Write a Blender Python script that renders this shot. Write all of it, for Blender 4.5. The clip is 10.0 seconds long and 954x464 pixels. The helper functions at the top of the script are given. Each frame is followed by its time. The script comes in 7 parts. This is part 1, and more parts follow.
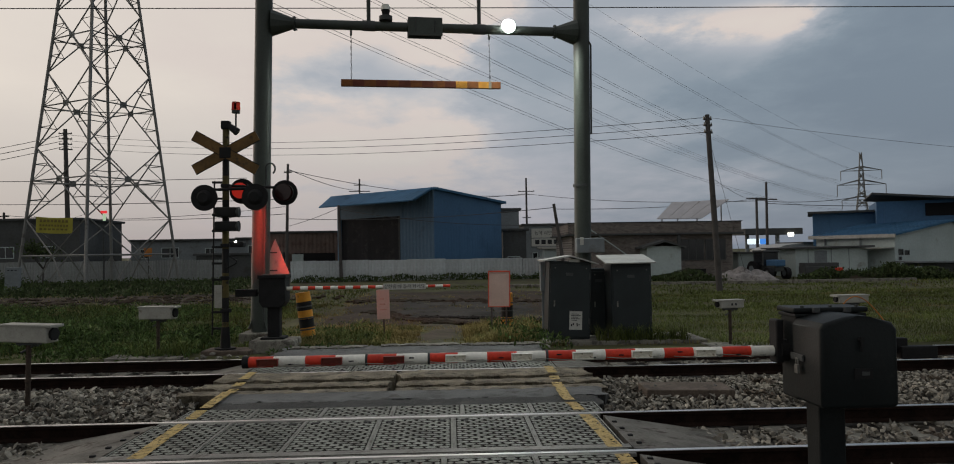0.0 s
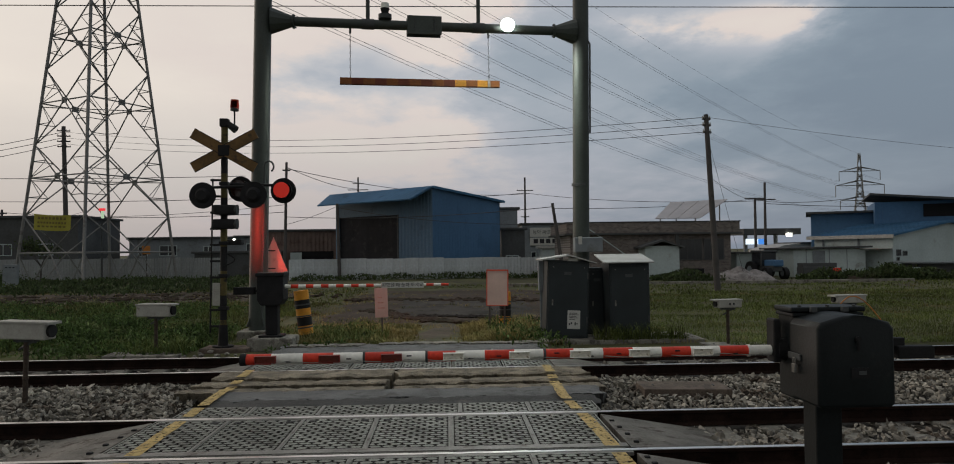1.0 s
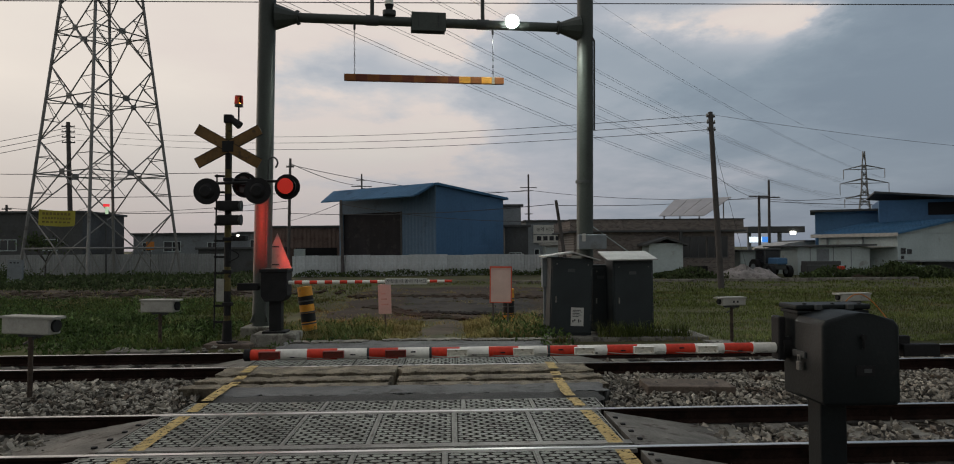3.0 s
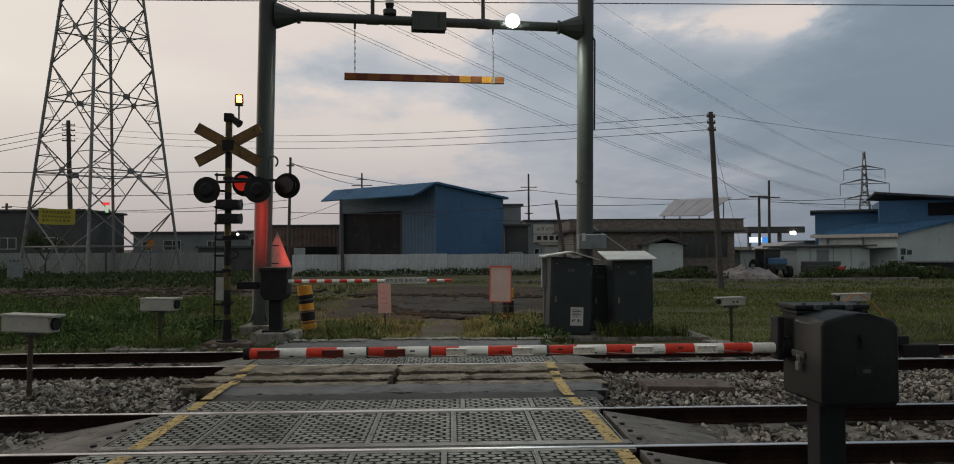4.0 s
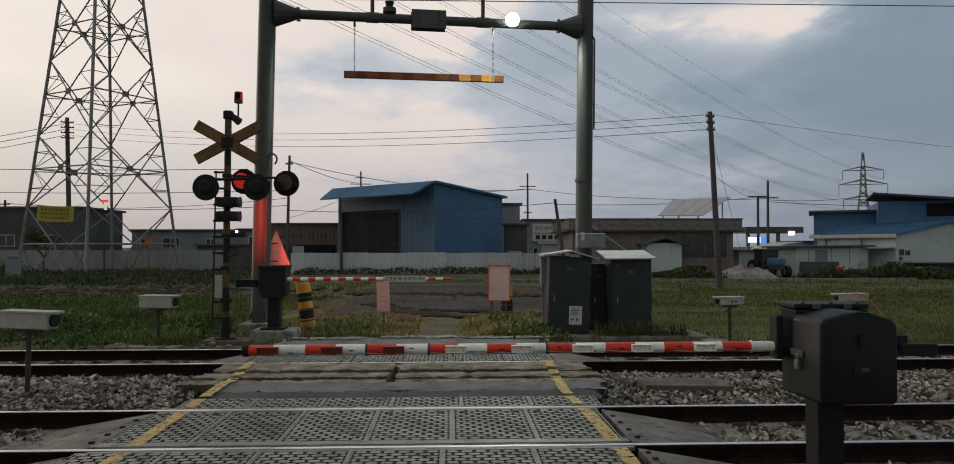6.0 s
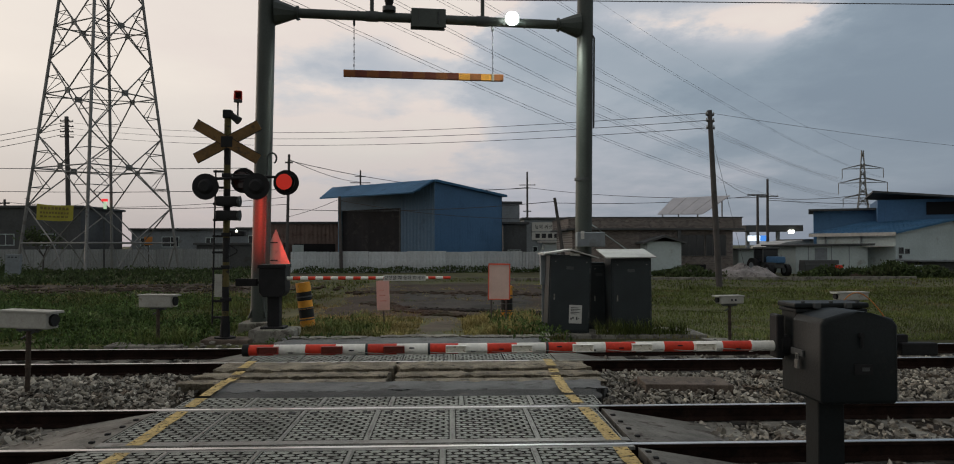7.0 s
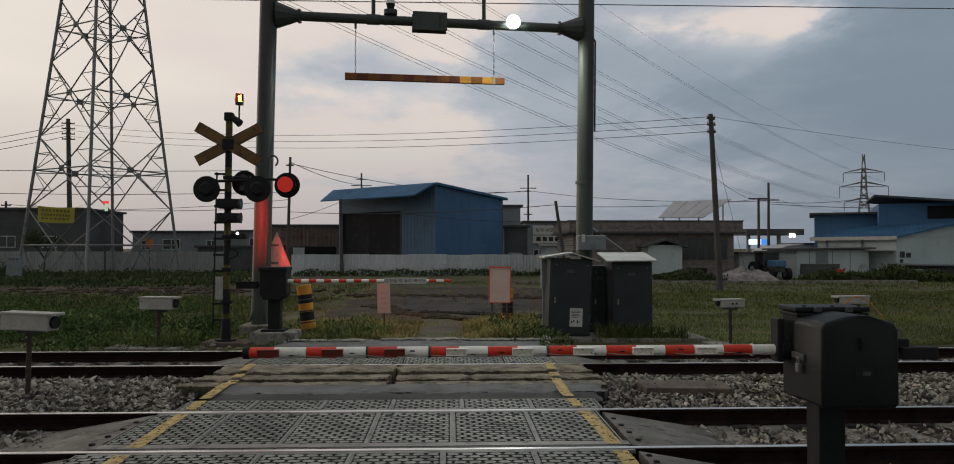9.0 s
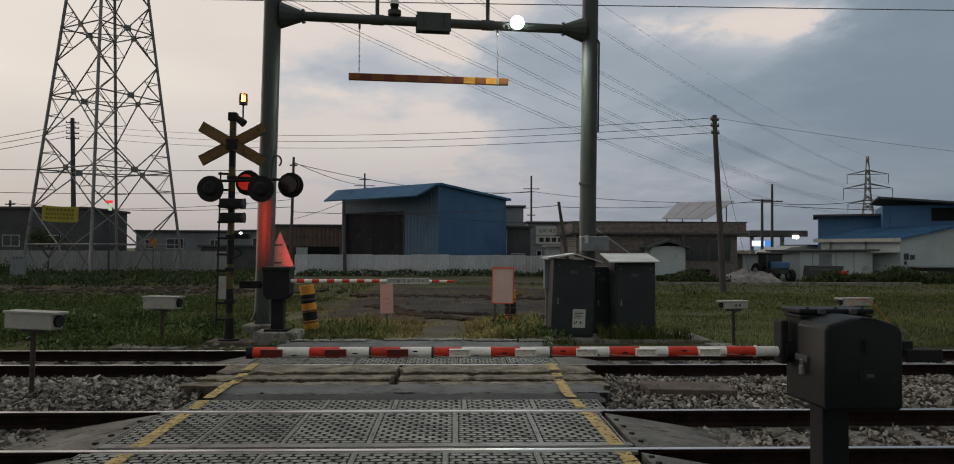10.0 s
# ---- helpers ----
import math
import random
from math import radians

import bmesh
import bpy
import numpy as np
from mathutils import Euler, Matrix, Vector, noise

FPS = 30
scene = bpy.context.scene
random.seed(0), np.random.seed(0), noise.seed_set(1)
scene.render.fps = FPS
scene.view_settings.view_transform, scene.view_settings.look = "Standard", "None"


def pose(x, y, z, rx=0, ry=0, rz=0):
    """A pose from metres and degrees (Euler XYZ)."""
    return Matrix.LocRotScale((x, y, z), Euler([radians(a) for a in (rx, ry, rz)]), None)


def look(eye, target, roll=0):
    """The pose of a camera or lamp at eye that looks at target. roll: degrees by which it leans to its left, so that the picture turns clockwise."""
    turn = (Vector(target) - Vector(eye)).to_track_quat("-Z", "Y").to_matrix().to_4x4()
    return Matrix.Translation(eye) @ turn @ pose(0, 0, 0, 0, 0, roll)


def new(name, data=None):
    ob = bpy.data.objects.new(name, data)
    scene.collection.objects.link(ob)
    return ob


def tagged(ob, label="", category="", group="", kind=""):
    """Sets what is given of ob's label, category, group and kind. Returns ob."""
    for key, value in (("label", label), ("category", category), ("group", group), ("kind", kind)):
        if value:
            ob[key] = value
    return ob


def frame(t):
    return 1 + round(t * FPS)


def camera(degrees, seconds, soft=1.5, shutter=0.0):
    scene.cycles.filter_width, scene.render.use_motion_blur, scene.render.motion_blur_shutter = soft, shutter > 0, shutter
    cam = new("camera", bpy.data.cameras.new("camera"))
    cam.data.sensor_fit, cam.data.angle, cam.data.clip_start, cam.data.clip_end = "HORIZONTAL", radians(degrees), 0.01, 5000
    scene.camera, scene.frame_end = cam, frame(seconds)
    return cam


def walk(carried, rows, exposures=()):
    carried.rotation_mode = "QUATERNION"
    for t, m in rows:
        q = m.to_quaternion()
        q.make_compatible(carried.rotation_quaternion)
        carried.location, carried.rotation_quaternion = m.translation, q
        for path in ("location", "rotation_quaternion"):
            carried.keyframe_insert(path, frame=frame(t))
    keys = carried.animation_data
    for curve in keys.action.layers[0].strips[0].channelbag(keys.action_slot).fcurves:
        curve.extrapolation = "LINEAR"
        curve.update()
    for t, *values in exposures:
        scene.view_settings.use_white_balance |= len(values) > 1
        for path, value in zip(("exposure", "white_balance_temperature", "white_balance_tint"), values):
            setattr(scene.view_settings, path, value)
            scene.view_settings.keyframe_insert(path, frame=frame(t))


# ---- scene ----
cam = camera(65.03, 10.0, soft=1.0)


def eye_pose(x, y, z, yaw, pitch, roll):
    return pose(x, y, z, 0, 0, -yaw) @ pose(0, 0, 0, 90 + pitch) @ pose(0, 0, 0, 0, 0, roll)


walk(cam, [
    (0, eye_pose(0.009, -0.005, 1.673, 2.145, 1.553, -0.888)),
    (0.5, eye_pose(0.011, -0.011, 1.670, 2.176, 1.540, -0.818)),
    (1, eye_pose(0.011, -0.007, 1.668, 2.258, 1.477, -0.666)),
    (1.5, eye_pose(0.007, -0.012, 1.667, 2.161, 1.440, -0.576)),
    (2, eye_pose(0.005, -0.011, 1.667, 2.039, 1.351, -0.643)),
    (2.5, eye_pose(0.004, -0.001, 1.664, 2.019, 1.292, -0.570)),
    (4, eye_pose(0.007, -0.003, 1.663, 1.998, 1.206, -0.312)),
    (4.5, eye_pose(0.008, 0.004, 1.656, 2.038, 1.273, -0.271)),
    (5, eye_pose(0.005, -0.004, 1.656, 2.038, 1.190, -0.097)),
    (5.5, eye_pose(0.003, -0.004, 1.652, 2.080, 1.181, -0.058)),
    (7, eye_pose(0.000, 0.001, 1.660, 2.114, 1.026, -0.133)),
    (7.5, eye_pose(-0.002, -0.004, 1.661, 2.001, 1.047, -0.002)),
    (8, eye_pose(0.003, -0.006, 1.661, 2.044, 1.186, -0.004)),
    (8.5, eye_pose(0.001, 0.000, 1.661, 2.049, 1.251, -0.021)),
    (9, eye_pose(-0.000, 0.000, 1.660, 2.050, 1.260, -0.001)),
    (9.5, eye_pose(-0.001, -0.006, 1.659, 1.874, 1.313, 0.076)),
    (10, eye_pose(-0.003, -0.002, 1.661, 1.822, 1.300, 0.200)),
], [(0, -0.11), (0.6, -0.05), (2.5, 0.02), (4.0, 0.0), (5.1, 0.03), (5.5, 0.14), (6.8, 0.12), (7.5, 0.08), (9.0, 0.01), (10.0, 0.0)])

# ---- world and lights ----


def build_world():
    w = bpy.data.worlds.new("dusk_sky")
    scene.world = w
    w.use_nodes = True
    nt = w.node_tree
    nt.nodes.clear()
    N, L = nt.nodes.new, nt.links.new
    out, bg = N("ShaderNodeOutputWorld"), N("ShaderNodeBackground")
    L(bg.outputs[0], out.inputs[0])
    sky = N("ShaderNodeTexSky")
    sky.sky_type, sky.sun_disc = "NISHITA", False
    sky.sun_elevation, sky.sun_rotation = radians(4), radians(-55)
    dim = N("ShaderNodeVectorMath")
    dim.operation = "SCALE"
    dim.inputs["Scale"].default_value = 0.08
    L(sky.outputs[0], dim.inputs[0])
    co = N("ShaderNodeTexCoord")
    sep = N("ShaderNodeSeparateXYZ")
    L(co.outputs["Generated"], sep.inputs[0])

    def math_node(op, a, b):
        n = N("ShaderNodeMath")
        n.operation = op
        for i, v in enumerate((a, b)):
            if isinstance(v, (int, float)):
                n.inputs[i].default_value = v
            else:
                L(v, n.inputs[i])
        return n.outputs[0]

    x, y, z = sep.outputs
    zc = math_node("ADD", math_node("MAXIMUM", z, 0.0), 0.16)
    cx, cy = math_node("DIVIDE", x, zc), math_node("DIVIDE", y, zc)
    flat = N("ShaderNodeCombineXYZ")
    L(cx, flat.inputs[0])
    L(math_node("MULTIPLY", cy, 0.8), flat.inputs[1])
    L(math_node("MULTIPLY", z, 2.0), flat.inputs[2])

    def noise_node(scale, detail, rough, off):
        m = N("ShaderNodeVectorMath")
        m.operation = "ADD"
        m.inputs[1].default_value = off
        L(flat.outputs[0], m.inputs[0])
        n = N("ShaderNodeTexNoise")
        n.inputs["Scale"].default_value, n.inputs["Detail"].default_value, n.inputs["Roughness"].default_value = scale, detail, rough
        L(m.outputs[0], n.inputs["Vector"])
        return n.outputs["Fac"]

    big, fine = noise_node(0.8, 6, 0.5, CLOUD_OFF), noise_node(2.2, 8, 0.60, (7.1, 2.0, 0.4))

    def ramp(fac, stops):
        r = N("ShaderNodeValToRGB")
        els = r.color_ramp.elements
        els[0].position, els[0].color = stops[0][0], (*stops[0][1], 1)
        els[1].position, els[1].color = stops[-1][0], (*stops[-1][1], 1)
        for p, c in stops[1:-1]:
            els.new(p).color = (*c, 1)
        L(fac, r.inputs[0])
        return r.outputs[0]

    # from the sunset side over to the blue dusk side, edges torn by the noise
    side = math_node("ADD", math_node("MULTIPLY", x, 0.72), 0.5)
    side = math_node("ADD", side, math_node("MULTIPLY", math_node("SUBTRACT", big, 0.5), 0.62))
    side = math_node("ADD", side, math_node("MULTIPLY", math_node("SUBTRACT", fine, 0.5), 0.44))
    side = math_node("ADD", side, math_node("MULTIPLY", z, 0.10))
    # a few large cloud masses and breaks, in the direction's x and z
    for x0, z0, sx, sz, amp in CLOUDS:
        gx, gz = math_node("DIVIDE", math_node("SUBTRACT", x, x0), sx), math_node("DIVIDE", math_node("SUBTRACT", z, z0), sz)
        gx = math_node("ADD", gx, math_node("MULTIPLY", math_node("SUBTRACT", fine, 0.5), 4.5))
        e = math_node("ADD", math_node("MULTIPLY", gx, gx), math_node("MULTIPLY", gz, gz))
        side = math_node("ADD", side, math_node("MULTIPLY", math_node("POWER", 2.718, math_node("MULTIPLY", e, -1.0)), amp))
    low = ramp(side, [(0.0, (0.285, 0.285, 0.315)), (0.25, (0.285, 0.283, 0.312)), (0.42, (0.335, 0.315, 0.340)), (0.55, (0.31, 0.31, 0.36)), (0.75, (0.185, 0.217, 0.268)), (1.0, (0.14, 0.17, 0.22))])
    high = ramp(side, [(0.0, (0.67, 0.61, 0.55)), (0.25, (0.63, 0.57, 0.52)), (0.40, (0.60, 0.53, 0.495)), (0.47, (0.46, 0.455, 0.47)), (0.53, (0.36, 0.38, 0.42)), (0.64, (0.29, 0.325, 0.37)), (0.80, (0.205, 0.25, 0.30)), (1.0, (0.165, 0.205, 0.255))])
    up = N("ShaderNodeMapRange")
    up.inputs["From Min"].default_value, up.inputs["From Max"].default_value = 0.0, 0.2
    L(z, up.inputs["Value"])

    def mix(fac, a, b):
        m = N("ShaderNodeMix")
        m.data_type = "RGBA"
        if isinstance(fac, float):
            m.inputs[0].default_value = fac
        else:
            L(fac, m.inputs[0])
        for i, v in ((6, a), (7, b)):
            if isinstance(v, tuple):
                m.inputs[i].default_value = (*v, 1)
            else:
                L(v, m.inputs[i])
        return m.outputs[2]

    cloud = mix(up.outputs[0], low, high)
    # the sky opposite the sunset is darker
    back = N("ShaderNodeMapRange")
    back.inputs["From Min"].default_value, back.inputs["From Max"].default_value = -0.5, 0.45
    back.inputs["To Min"].default_value, back.inputs["To Max"].default_value = 0.0, 1.0
    L(y, back.inputs["Value"])
    cloud = mix(back.outputs[0], BACK_SKY, cloud)
    total = mix(0.90, dim.outputs[0], cloud)
    L(total, bg.inputs[0])
    bg.inputs[1].default_value = 1.32


CLOUDS = ((0.355, 0.272, 0.10, 0.032, -0.46), (0.15, 0.25, 0.10, 0.06, 0.12), (-0.10, 0.225, 0.095, 0.055, 0.07), (-0.105, 0.135, 0.07, 0.025, -0.22), (-0.01, 0.255, 0.05, 0.018, -0.16), (0.50, 0.18, 0.16, 0.07, 0.12), (-0.195, 0.175, 0.06, 0.03, 0.05), (0.06, 0.20, 0.07, 0.05, 0.10), (-0.04, 0.305, 0.16, 0.035, -0.16))
CLOUD_OFF = (3.3, 0.2, 0.0)
BACK_SKY = (0.26, 0.262, 0.262)
build_world()
sun_data = bpy.data.lights.new("sun", "SUN")
sun_data.energy, sun_data.angle, sun_data.color = 0.5, radians(25), (1.0, 0.82, 0.68)
sun = new("sun", sun_data)
sun.matrix_world = look((-60, 42, 12), (0, 0, 0))


def spot(name, place, target, watts, colour, angle, blend=0.6, radius=0.1):
    d = bpy.data.lights.new(name, "SPOT")
    d.energy, d.color, d.spot_size, d.spot_blend, d.shadow_soft_size = watts, colour, radians(angle), blend, radius
    o = new(name, d)
    o.matrix_world = look(place, target)
    return o


# the floodlight on the gantry, and the two red flashers that face up the far road
spot("flood_lamp_light", (1.43, 16.90, 6.75), (1.5, 15.2, 0.0), 600, (0.92, 1.0, 0.90), 172, 0.3, 0.12)
spot("flasher_light", (-4.40, 14.02, 2.74), (-4.06, 16.5, 2.1), 640, (1.0, 0.06, 0.035), 44, 1.0, 0.12)
spot("flasher_light", (-3.55, 13.84, 2.72), (-4.0, 16.5, 2.0), 160, (1.0, 0.06, 0.035), 36, 1.0, 0.12)
# extra red spot away from any lamp, added to redden the road signs
spot("flasher_light", (-3.35, 14.75, 2.62), (-0.6, 18.5, 0.9), 80, (1.0, 0.10, 0.06), 80, 0.9, 0.12)

# ---- materials ----
MATS = {}


def mat(name, colour, rough=0.7, metal=0.0, vary=0.25, scale=6.0, bump=0.15, second=None, amount=0.5, fine=60.0, spec=0.3, per_object=0.0, per_island=0.0):
    """A surface with large stains and a fine grain; second: a colour that shows in patches (rust, dirt)."""
    m = bpy.data.materials.new(name)
    MATS[name] = m
    m.use_nodes = True
    nt = m.node_tree
    N, L = nt.nodes.new, nt.links.new
    b = nt.nodes["Principled BSDF"]
    co = N("ShaderNodeTexCoord")
    n1, n2 = N("ShaderNodeTexNoise"), N("ShaderNodeTexNoise")
    for n, s, d in ((n1, scale, 5), (n2, fine, 4)):
        n.inputs["Scale"].default_value, n.inputs["Detail"].default_value = s, d
        L(co.outputs["Object"], n.inputs["Vector"])
    r = N("ShaderNodeMapRange")
    r.inputs["From Min"].default_value, r.inputs["From Max"].default_value = 0.3, 0.7
    r.inputs["To Min"].default_value, r.inputs["To Max"].default_value = 1 - vary, 1 + vary
    L(n1.outputs["Fac"], r.inputs["Value"])
    r2 = N("ShaderNodeMapRange")
    r2.inputs["From Min"].default_value, r2.inputs["From Max"].default_value = 0.3, 0.7
    r2.inputs["To Min"].default_value, r2.inputs["To Max"].default_value = 1 - vary * 0.6, 1 + vary * 0.6
    L(n2.outputs["Fac"], r2.inputs["Value"])
    mul = N("ShaderNodeMath")
    mul.operation = "MULTIPLY"
    L(r.outputs[0], mul.inputs[0])
    L(r2.outputs[0], mul.inputs[1])
    last = mul.outputs[0]
    for amt, node, socket in ((per_object, "ShaderNodeObjectInfo", "Random"), (per_island, "ShaderNodeNewGeometry", "Random Per Island")):
        if amt:
            oi, rr, mm = N(node), N("ShaderNodeMapRange"), N("ShaderNodeMath")
            mm.operation = "MULTIPLY"
            rr.inputs["To Min"].default_value, rr.inputs["To Max"].default_value = 1 - amt, 1 + amt
            L(oi.outputs[socket], rr.inputs["Value"])
            L(last, mm.inputs[0])
            L(rr.outputs[0], mm.inputs[1])
            last = mm.outputs[0]
    sc = N("ShaderNodeVectorMath")
    sc.operation = "SCALE"
    L(last, sc.inputs["Scale"])
    if second:
        n3, rp, mx = N("ShaderNodeTexNoise"), N("ShaderNodeMapRange"), N("ShaderNodeMix")
        n3.inputs["Scale"].default_value, n3.inputs["Detail"].default_value, n3.inputs["Roughness"].default_value = scale * 1.7, 8, 0.65
        L(co.outputs["Object"], n3.inputs["Vector"])
        rp.inputs["From Min"].default_value, rp.inputs["From Max"].default_value = 0.72 - amount * 0.4, 0.80 - amount * 0.4
        L(n3.outputs["Fac"], rp.inputs["Value"])
        mx.data_type = "RGBA"
        mx.inputs[6].default_value, mx.inputs[7].default_value = (*colour, 1), (*second, 1)
        L(rp.outputs[0], mx.inputs[0])
        L(mx.outputs[2], sc.inputs[0])
    else:
        sc.inputs[0].default_value = colour
    L(sc.outputs[0], b.inputs["Base Color"])
    b.inputs["Roughness"].default_value, b.inputs["Metallic"].default_value = rough, metal
    b.inputs["Specular IOR Level"].default_value = spec
    if bump:
        bp = N("ShaderNodeBump")
        bp.inputs["Strength"].default_value, bp.inputs["Distance"].default_value = bump, 0.02
        L(n2.outputs["Fac"], bp.inputs["Height"])
        L(bp.outputs[0], b.inputs["Normal"])
    return m


def glow(name, colour, strength):
    m = bpy.data.materials.new(name)
    m.use_nodes = True
    b = m.node_tree.nodes["Principled BSDF"]
    b.inputs["Base Color"].default_value = (*colour, 1)
    b.inputs["Emission Color"].default_value, b.inputs["Emission Strength"].default_value = (*colour, 1), strength
    return m


def worn_paint(name, colour, wear=0.45, scale=9.0):
    """Road paint, worn through in flecks."""
    m = mat(name, colour, 0.75, 0, 0.25, 5, 0.2)
    nt = m.node_tree
    N, L = nt.nodes.new, nt.links.new
    co, n, r, tr, mx = N("ShaderNodeTexCoord"), N("ShaderNodeTexNoise"), N("ShaderNodeMapRange"), N("ShaderNodeBsdfTransparent"), N("ShaderNodeMixShader")
    n.inputs["Scale"].default_value, n.inputs["Detail"].default_value, n.inputs["Roughness"].default_value = scale, 9, 0.75
    L(co.outputs["Object"], n.inputs["Vector"])
    r.inputs["From Min"].default_value, r.inputs["From Max"].default_value = wear - 0.06, wear + 0.06
    L(n.outputs["Fac"], r.inputs["Value"])
    L(r.outputs[0], mx.inputs[0])
    L(tr.outputs[0], mx.inputs[1])
    L(nt.nodes["Principled BSDF"].outputs[0], mx.inputs[2])
    L(mx.outputs[0], nt.nodes["Material Output"].inputs[0])
    return m


def brick_mat(name, c1, c2, mortar, scale):
    m = bpy.data.materials.new(name)
    m.use_nodes = True
    nt = m.node_tree
    N, L = nt.nodes.new, nt.links.new
    b = nt.nodes["Principled BSDF"]
    co, mp, br, nz, mx = N("ShaderNodeTexCoord"), N("ShaderNodeMapping"), N("ShaderNodeTexBrick"), N("ShaderNodeTexNoise"), N("ShaderNodeMix")
    mp.inputs["Rotation"].default_value = (radians(90), 0, 0)
    L(co.outputs["Object"], mp.inputs[0])
    L(mp.outputs[0], br.inputs[0])
    br.inputs["Color1"].default_value, br.inputs["Color2"].default_value, br.inputs["Mortar"].default_value = (*c1, 1), (*c2, 1), (*mortar, 1)
    br.inputs["Scale"].default_value, br.inputs["Mortar Size"].default_value = scale, 0.025
    nz.inputs["Scale"].default_value = 0.7
    L(co.outputs["Object"], nz.inputs[0])
    mx.data_type, mx.blend_type = "RGBA", "MULTIPLY"
    mx.inputs[0].default_value = 0.35
    L(br.outputs[0], mx.inputs[6])
    L(nz.outputs["Fac"], mx.inputs[7])
    L(mx.outputs[2], b.inputs["Base Color"])
    b.inputs["Roughness"].default_value = 0.85
    bp = N("ShaderNodeBump")
    bp.inputs["Strength"].default_value, bp.inputs["Distance"].default_value = 0.5, 0.02
    L(br.outputs["Fac"], bp.inputs["Height"])
    bp.invert = True
    L(bp.outputs[0], b.inputs["Normal"])
    return m


M_BALLAST = mat("ballast_stone", (0.255, 0.237, 0.200), 0.9, 0, 0.35, 0.8, 0.3, (0.115, 0.092, 0.072), 0.45, 30, per_island=0.72)
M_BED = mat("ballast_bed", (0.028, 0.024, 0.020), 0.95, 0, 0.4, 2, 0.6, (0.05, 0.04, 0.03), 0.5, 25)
M_GROUND = mat("field_soil", (0.076, 0.078, 0.031), 0.95, 0, 0.40, 0.25, 0.6, (0.044, 0.036, 0.022), 0.45, 3.0)
M_DIRT = mat("dirt_path", (0.085, 0.072, 0.052), 0.95, 0, 0.3, 0.8, 0.5, (0.06, 0.065, 0.032), 0.5, 14)
M_MUD = mat("damp_grey_mud", (0.056, 0.054, 0.047), 0.85, 0, 0.35, 0.7, 0.6, (0.030, 0.026, 0.019), 0.50, 8, spec=0.12)
M_CLOD = mat("wet_black_earth", (0.016, 0.013, 0.010), 0.9, 0, 0.3, 2, 0.4)
M_SOIL = mat("tilled_soil", (0.048, 0.034, 0.023), 0.95, 0, 0.35, 0.6, 0.6, (0.034, 0.032, 0.018), 0.5, 9)
M_GRASS = mat("grass_blades", (0.112, 0.140, 0.043), 0.9, 0, 0.4, 0.22, 0, (0.155, 0.135, 0.058), 0.45, 4, spec=0.15, per_island=0.5)
M_DRY = mat("dry_grass", (0.25, 0.215, 0.085), 0.9, 0, 0.35, 0.5, 0, (0.125, 0.135, 0.046), 0.45, 4, spec=0.15, per_island=0.45)
M_SHRUB = mat("shrub_leaves", (0.050, 0.075, 0.026), 0.85, 0, 0.3, 0.5, 0, (0.06, 0.065, 0.03), 0.4, 4, per_island=0.45)
M_WEED = mat("weed_leaves", (0.072, 0.115, 0.034), 0.8, 0, 0.35, 0.5, 0, (0.135, 0.165, 0.065), 0.36, 4, spec=0.2, per_island=0.6)
M_ASPHALT = mat("old_asphalt", (0.050, 0.051, 0.050), 0.85, 0, 0.35, 1.5, 0.6, (0.085, 0.080, 0.072), 0.3, 90)
M_GREYASPHALT = mat("bleached_asphalt", (0.125, 0.128, 0.128), 0.8, 0, 0.3, 2.0, 0.5, (0.07, 0.068, 0.064), 0.42, 70)
M_CONCRETE = mat("weathered_concrete", (0.225, 0.215, 0.185), 0.9, 0, 0.35, 2.5, 0.5, (0.10, 0.092, 0.080), 0.5, 45)
M_SLAB = mat("broken_concrete_slab", (0.225, 0.195, 0.145), 0.9, 0, 0.5, 3.5, 1.0, (0.10, 0.088, 0.070), 0.45, 55)
M_BROWNSLAB = mat("rust_stained_slab", (0.115, 0.090, 0.072), 0.9, 0, 0.35, 3, 0.4, (0.065, 0.052, 0.043), 0.45, 45)
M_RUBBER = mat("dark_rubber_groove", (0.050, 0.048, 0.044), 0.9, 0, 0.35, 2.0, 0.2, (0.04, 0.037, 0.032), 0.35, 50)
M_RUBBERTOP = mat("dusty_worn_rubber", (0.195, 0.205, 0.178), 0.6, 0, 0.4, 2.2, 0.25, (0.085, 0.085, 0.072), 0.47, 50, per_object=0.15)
M_STRIP = mat("worn_steel_strip", (0.20, 0.195, 0.18), 0.55, 0.3, 0.3, 3, 0.2, (0.10, 0.085, 0.07), 0.4, 40)
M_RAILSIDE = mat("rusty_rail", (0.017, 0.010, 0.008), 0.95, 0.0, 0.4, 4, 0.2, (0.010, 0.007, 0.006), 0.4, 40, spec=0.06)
M_RAMP = mat("dull_deflector_steel", (0.150, 0.142, 0.125), 0.75, 0.1, 0.35, 3, 0.2, (0.058, 0.046, 0.036), 0.45, 40, spec=0.2)
M_RAILTOP = mat("polished_rail", (0.62, 0.61, 0.60), 0.28, 1.0, 0.12, 3, 0.03)
M_STEEL = mat("grey_green_painted_steel", (0.056, 0.066, 0.060), 0.5, 0.0, 0.2, 1.2, 0.06, (0.045, 0.05, 0.044), 0.35, 30)
M_DARKSTEEL = mat("dark_painted_steel", (0.06, 0.065, 0.066), 0.6, 0.0, 0.25, 3, 0.1, (0.085, 0.06, 0.045), 0.3, 40)
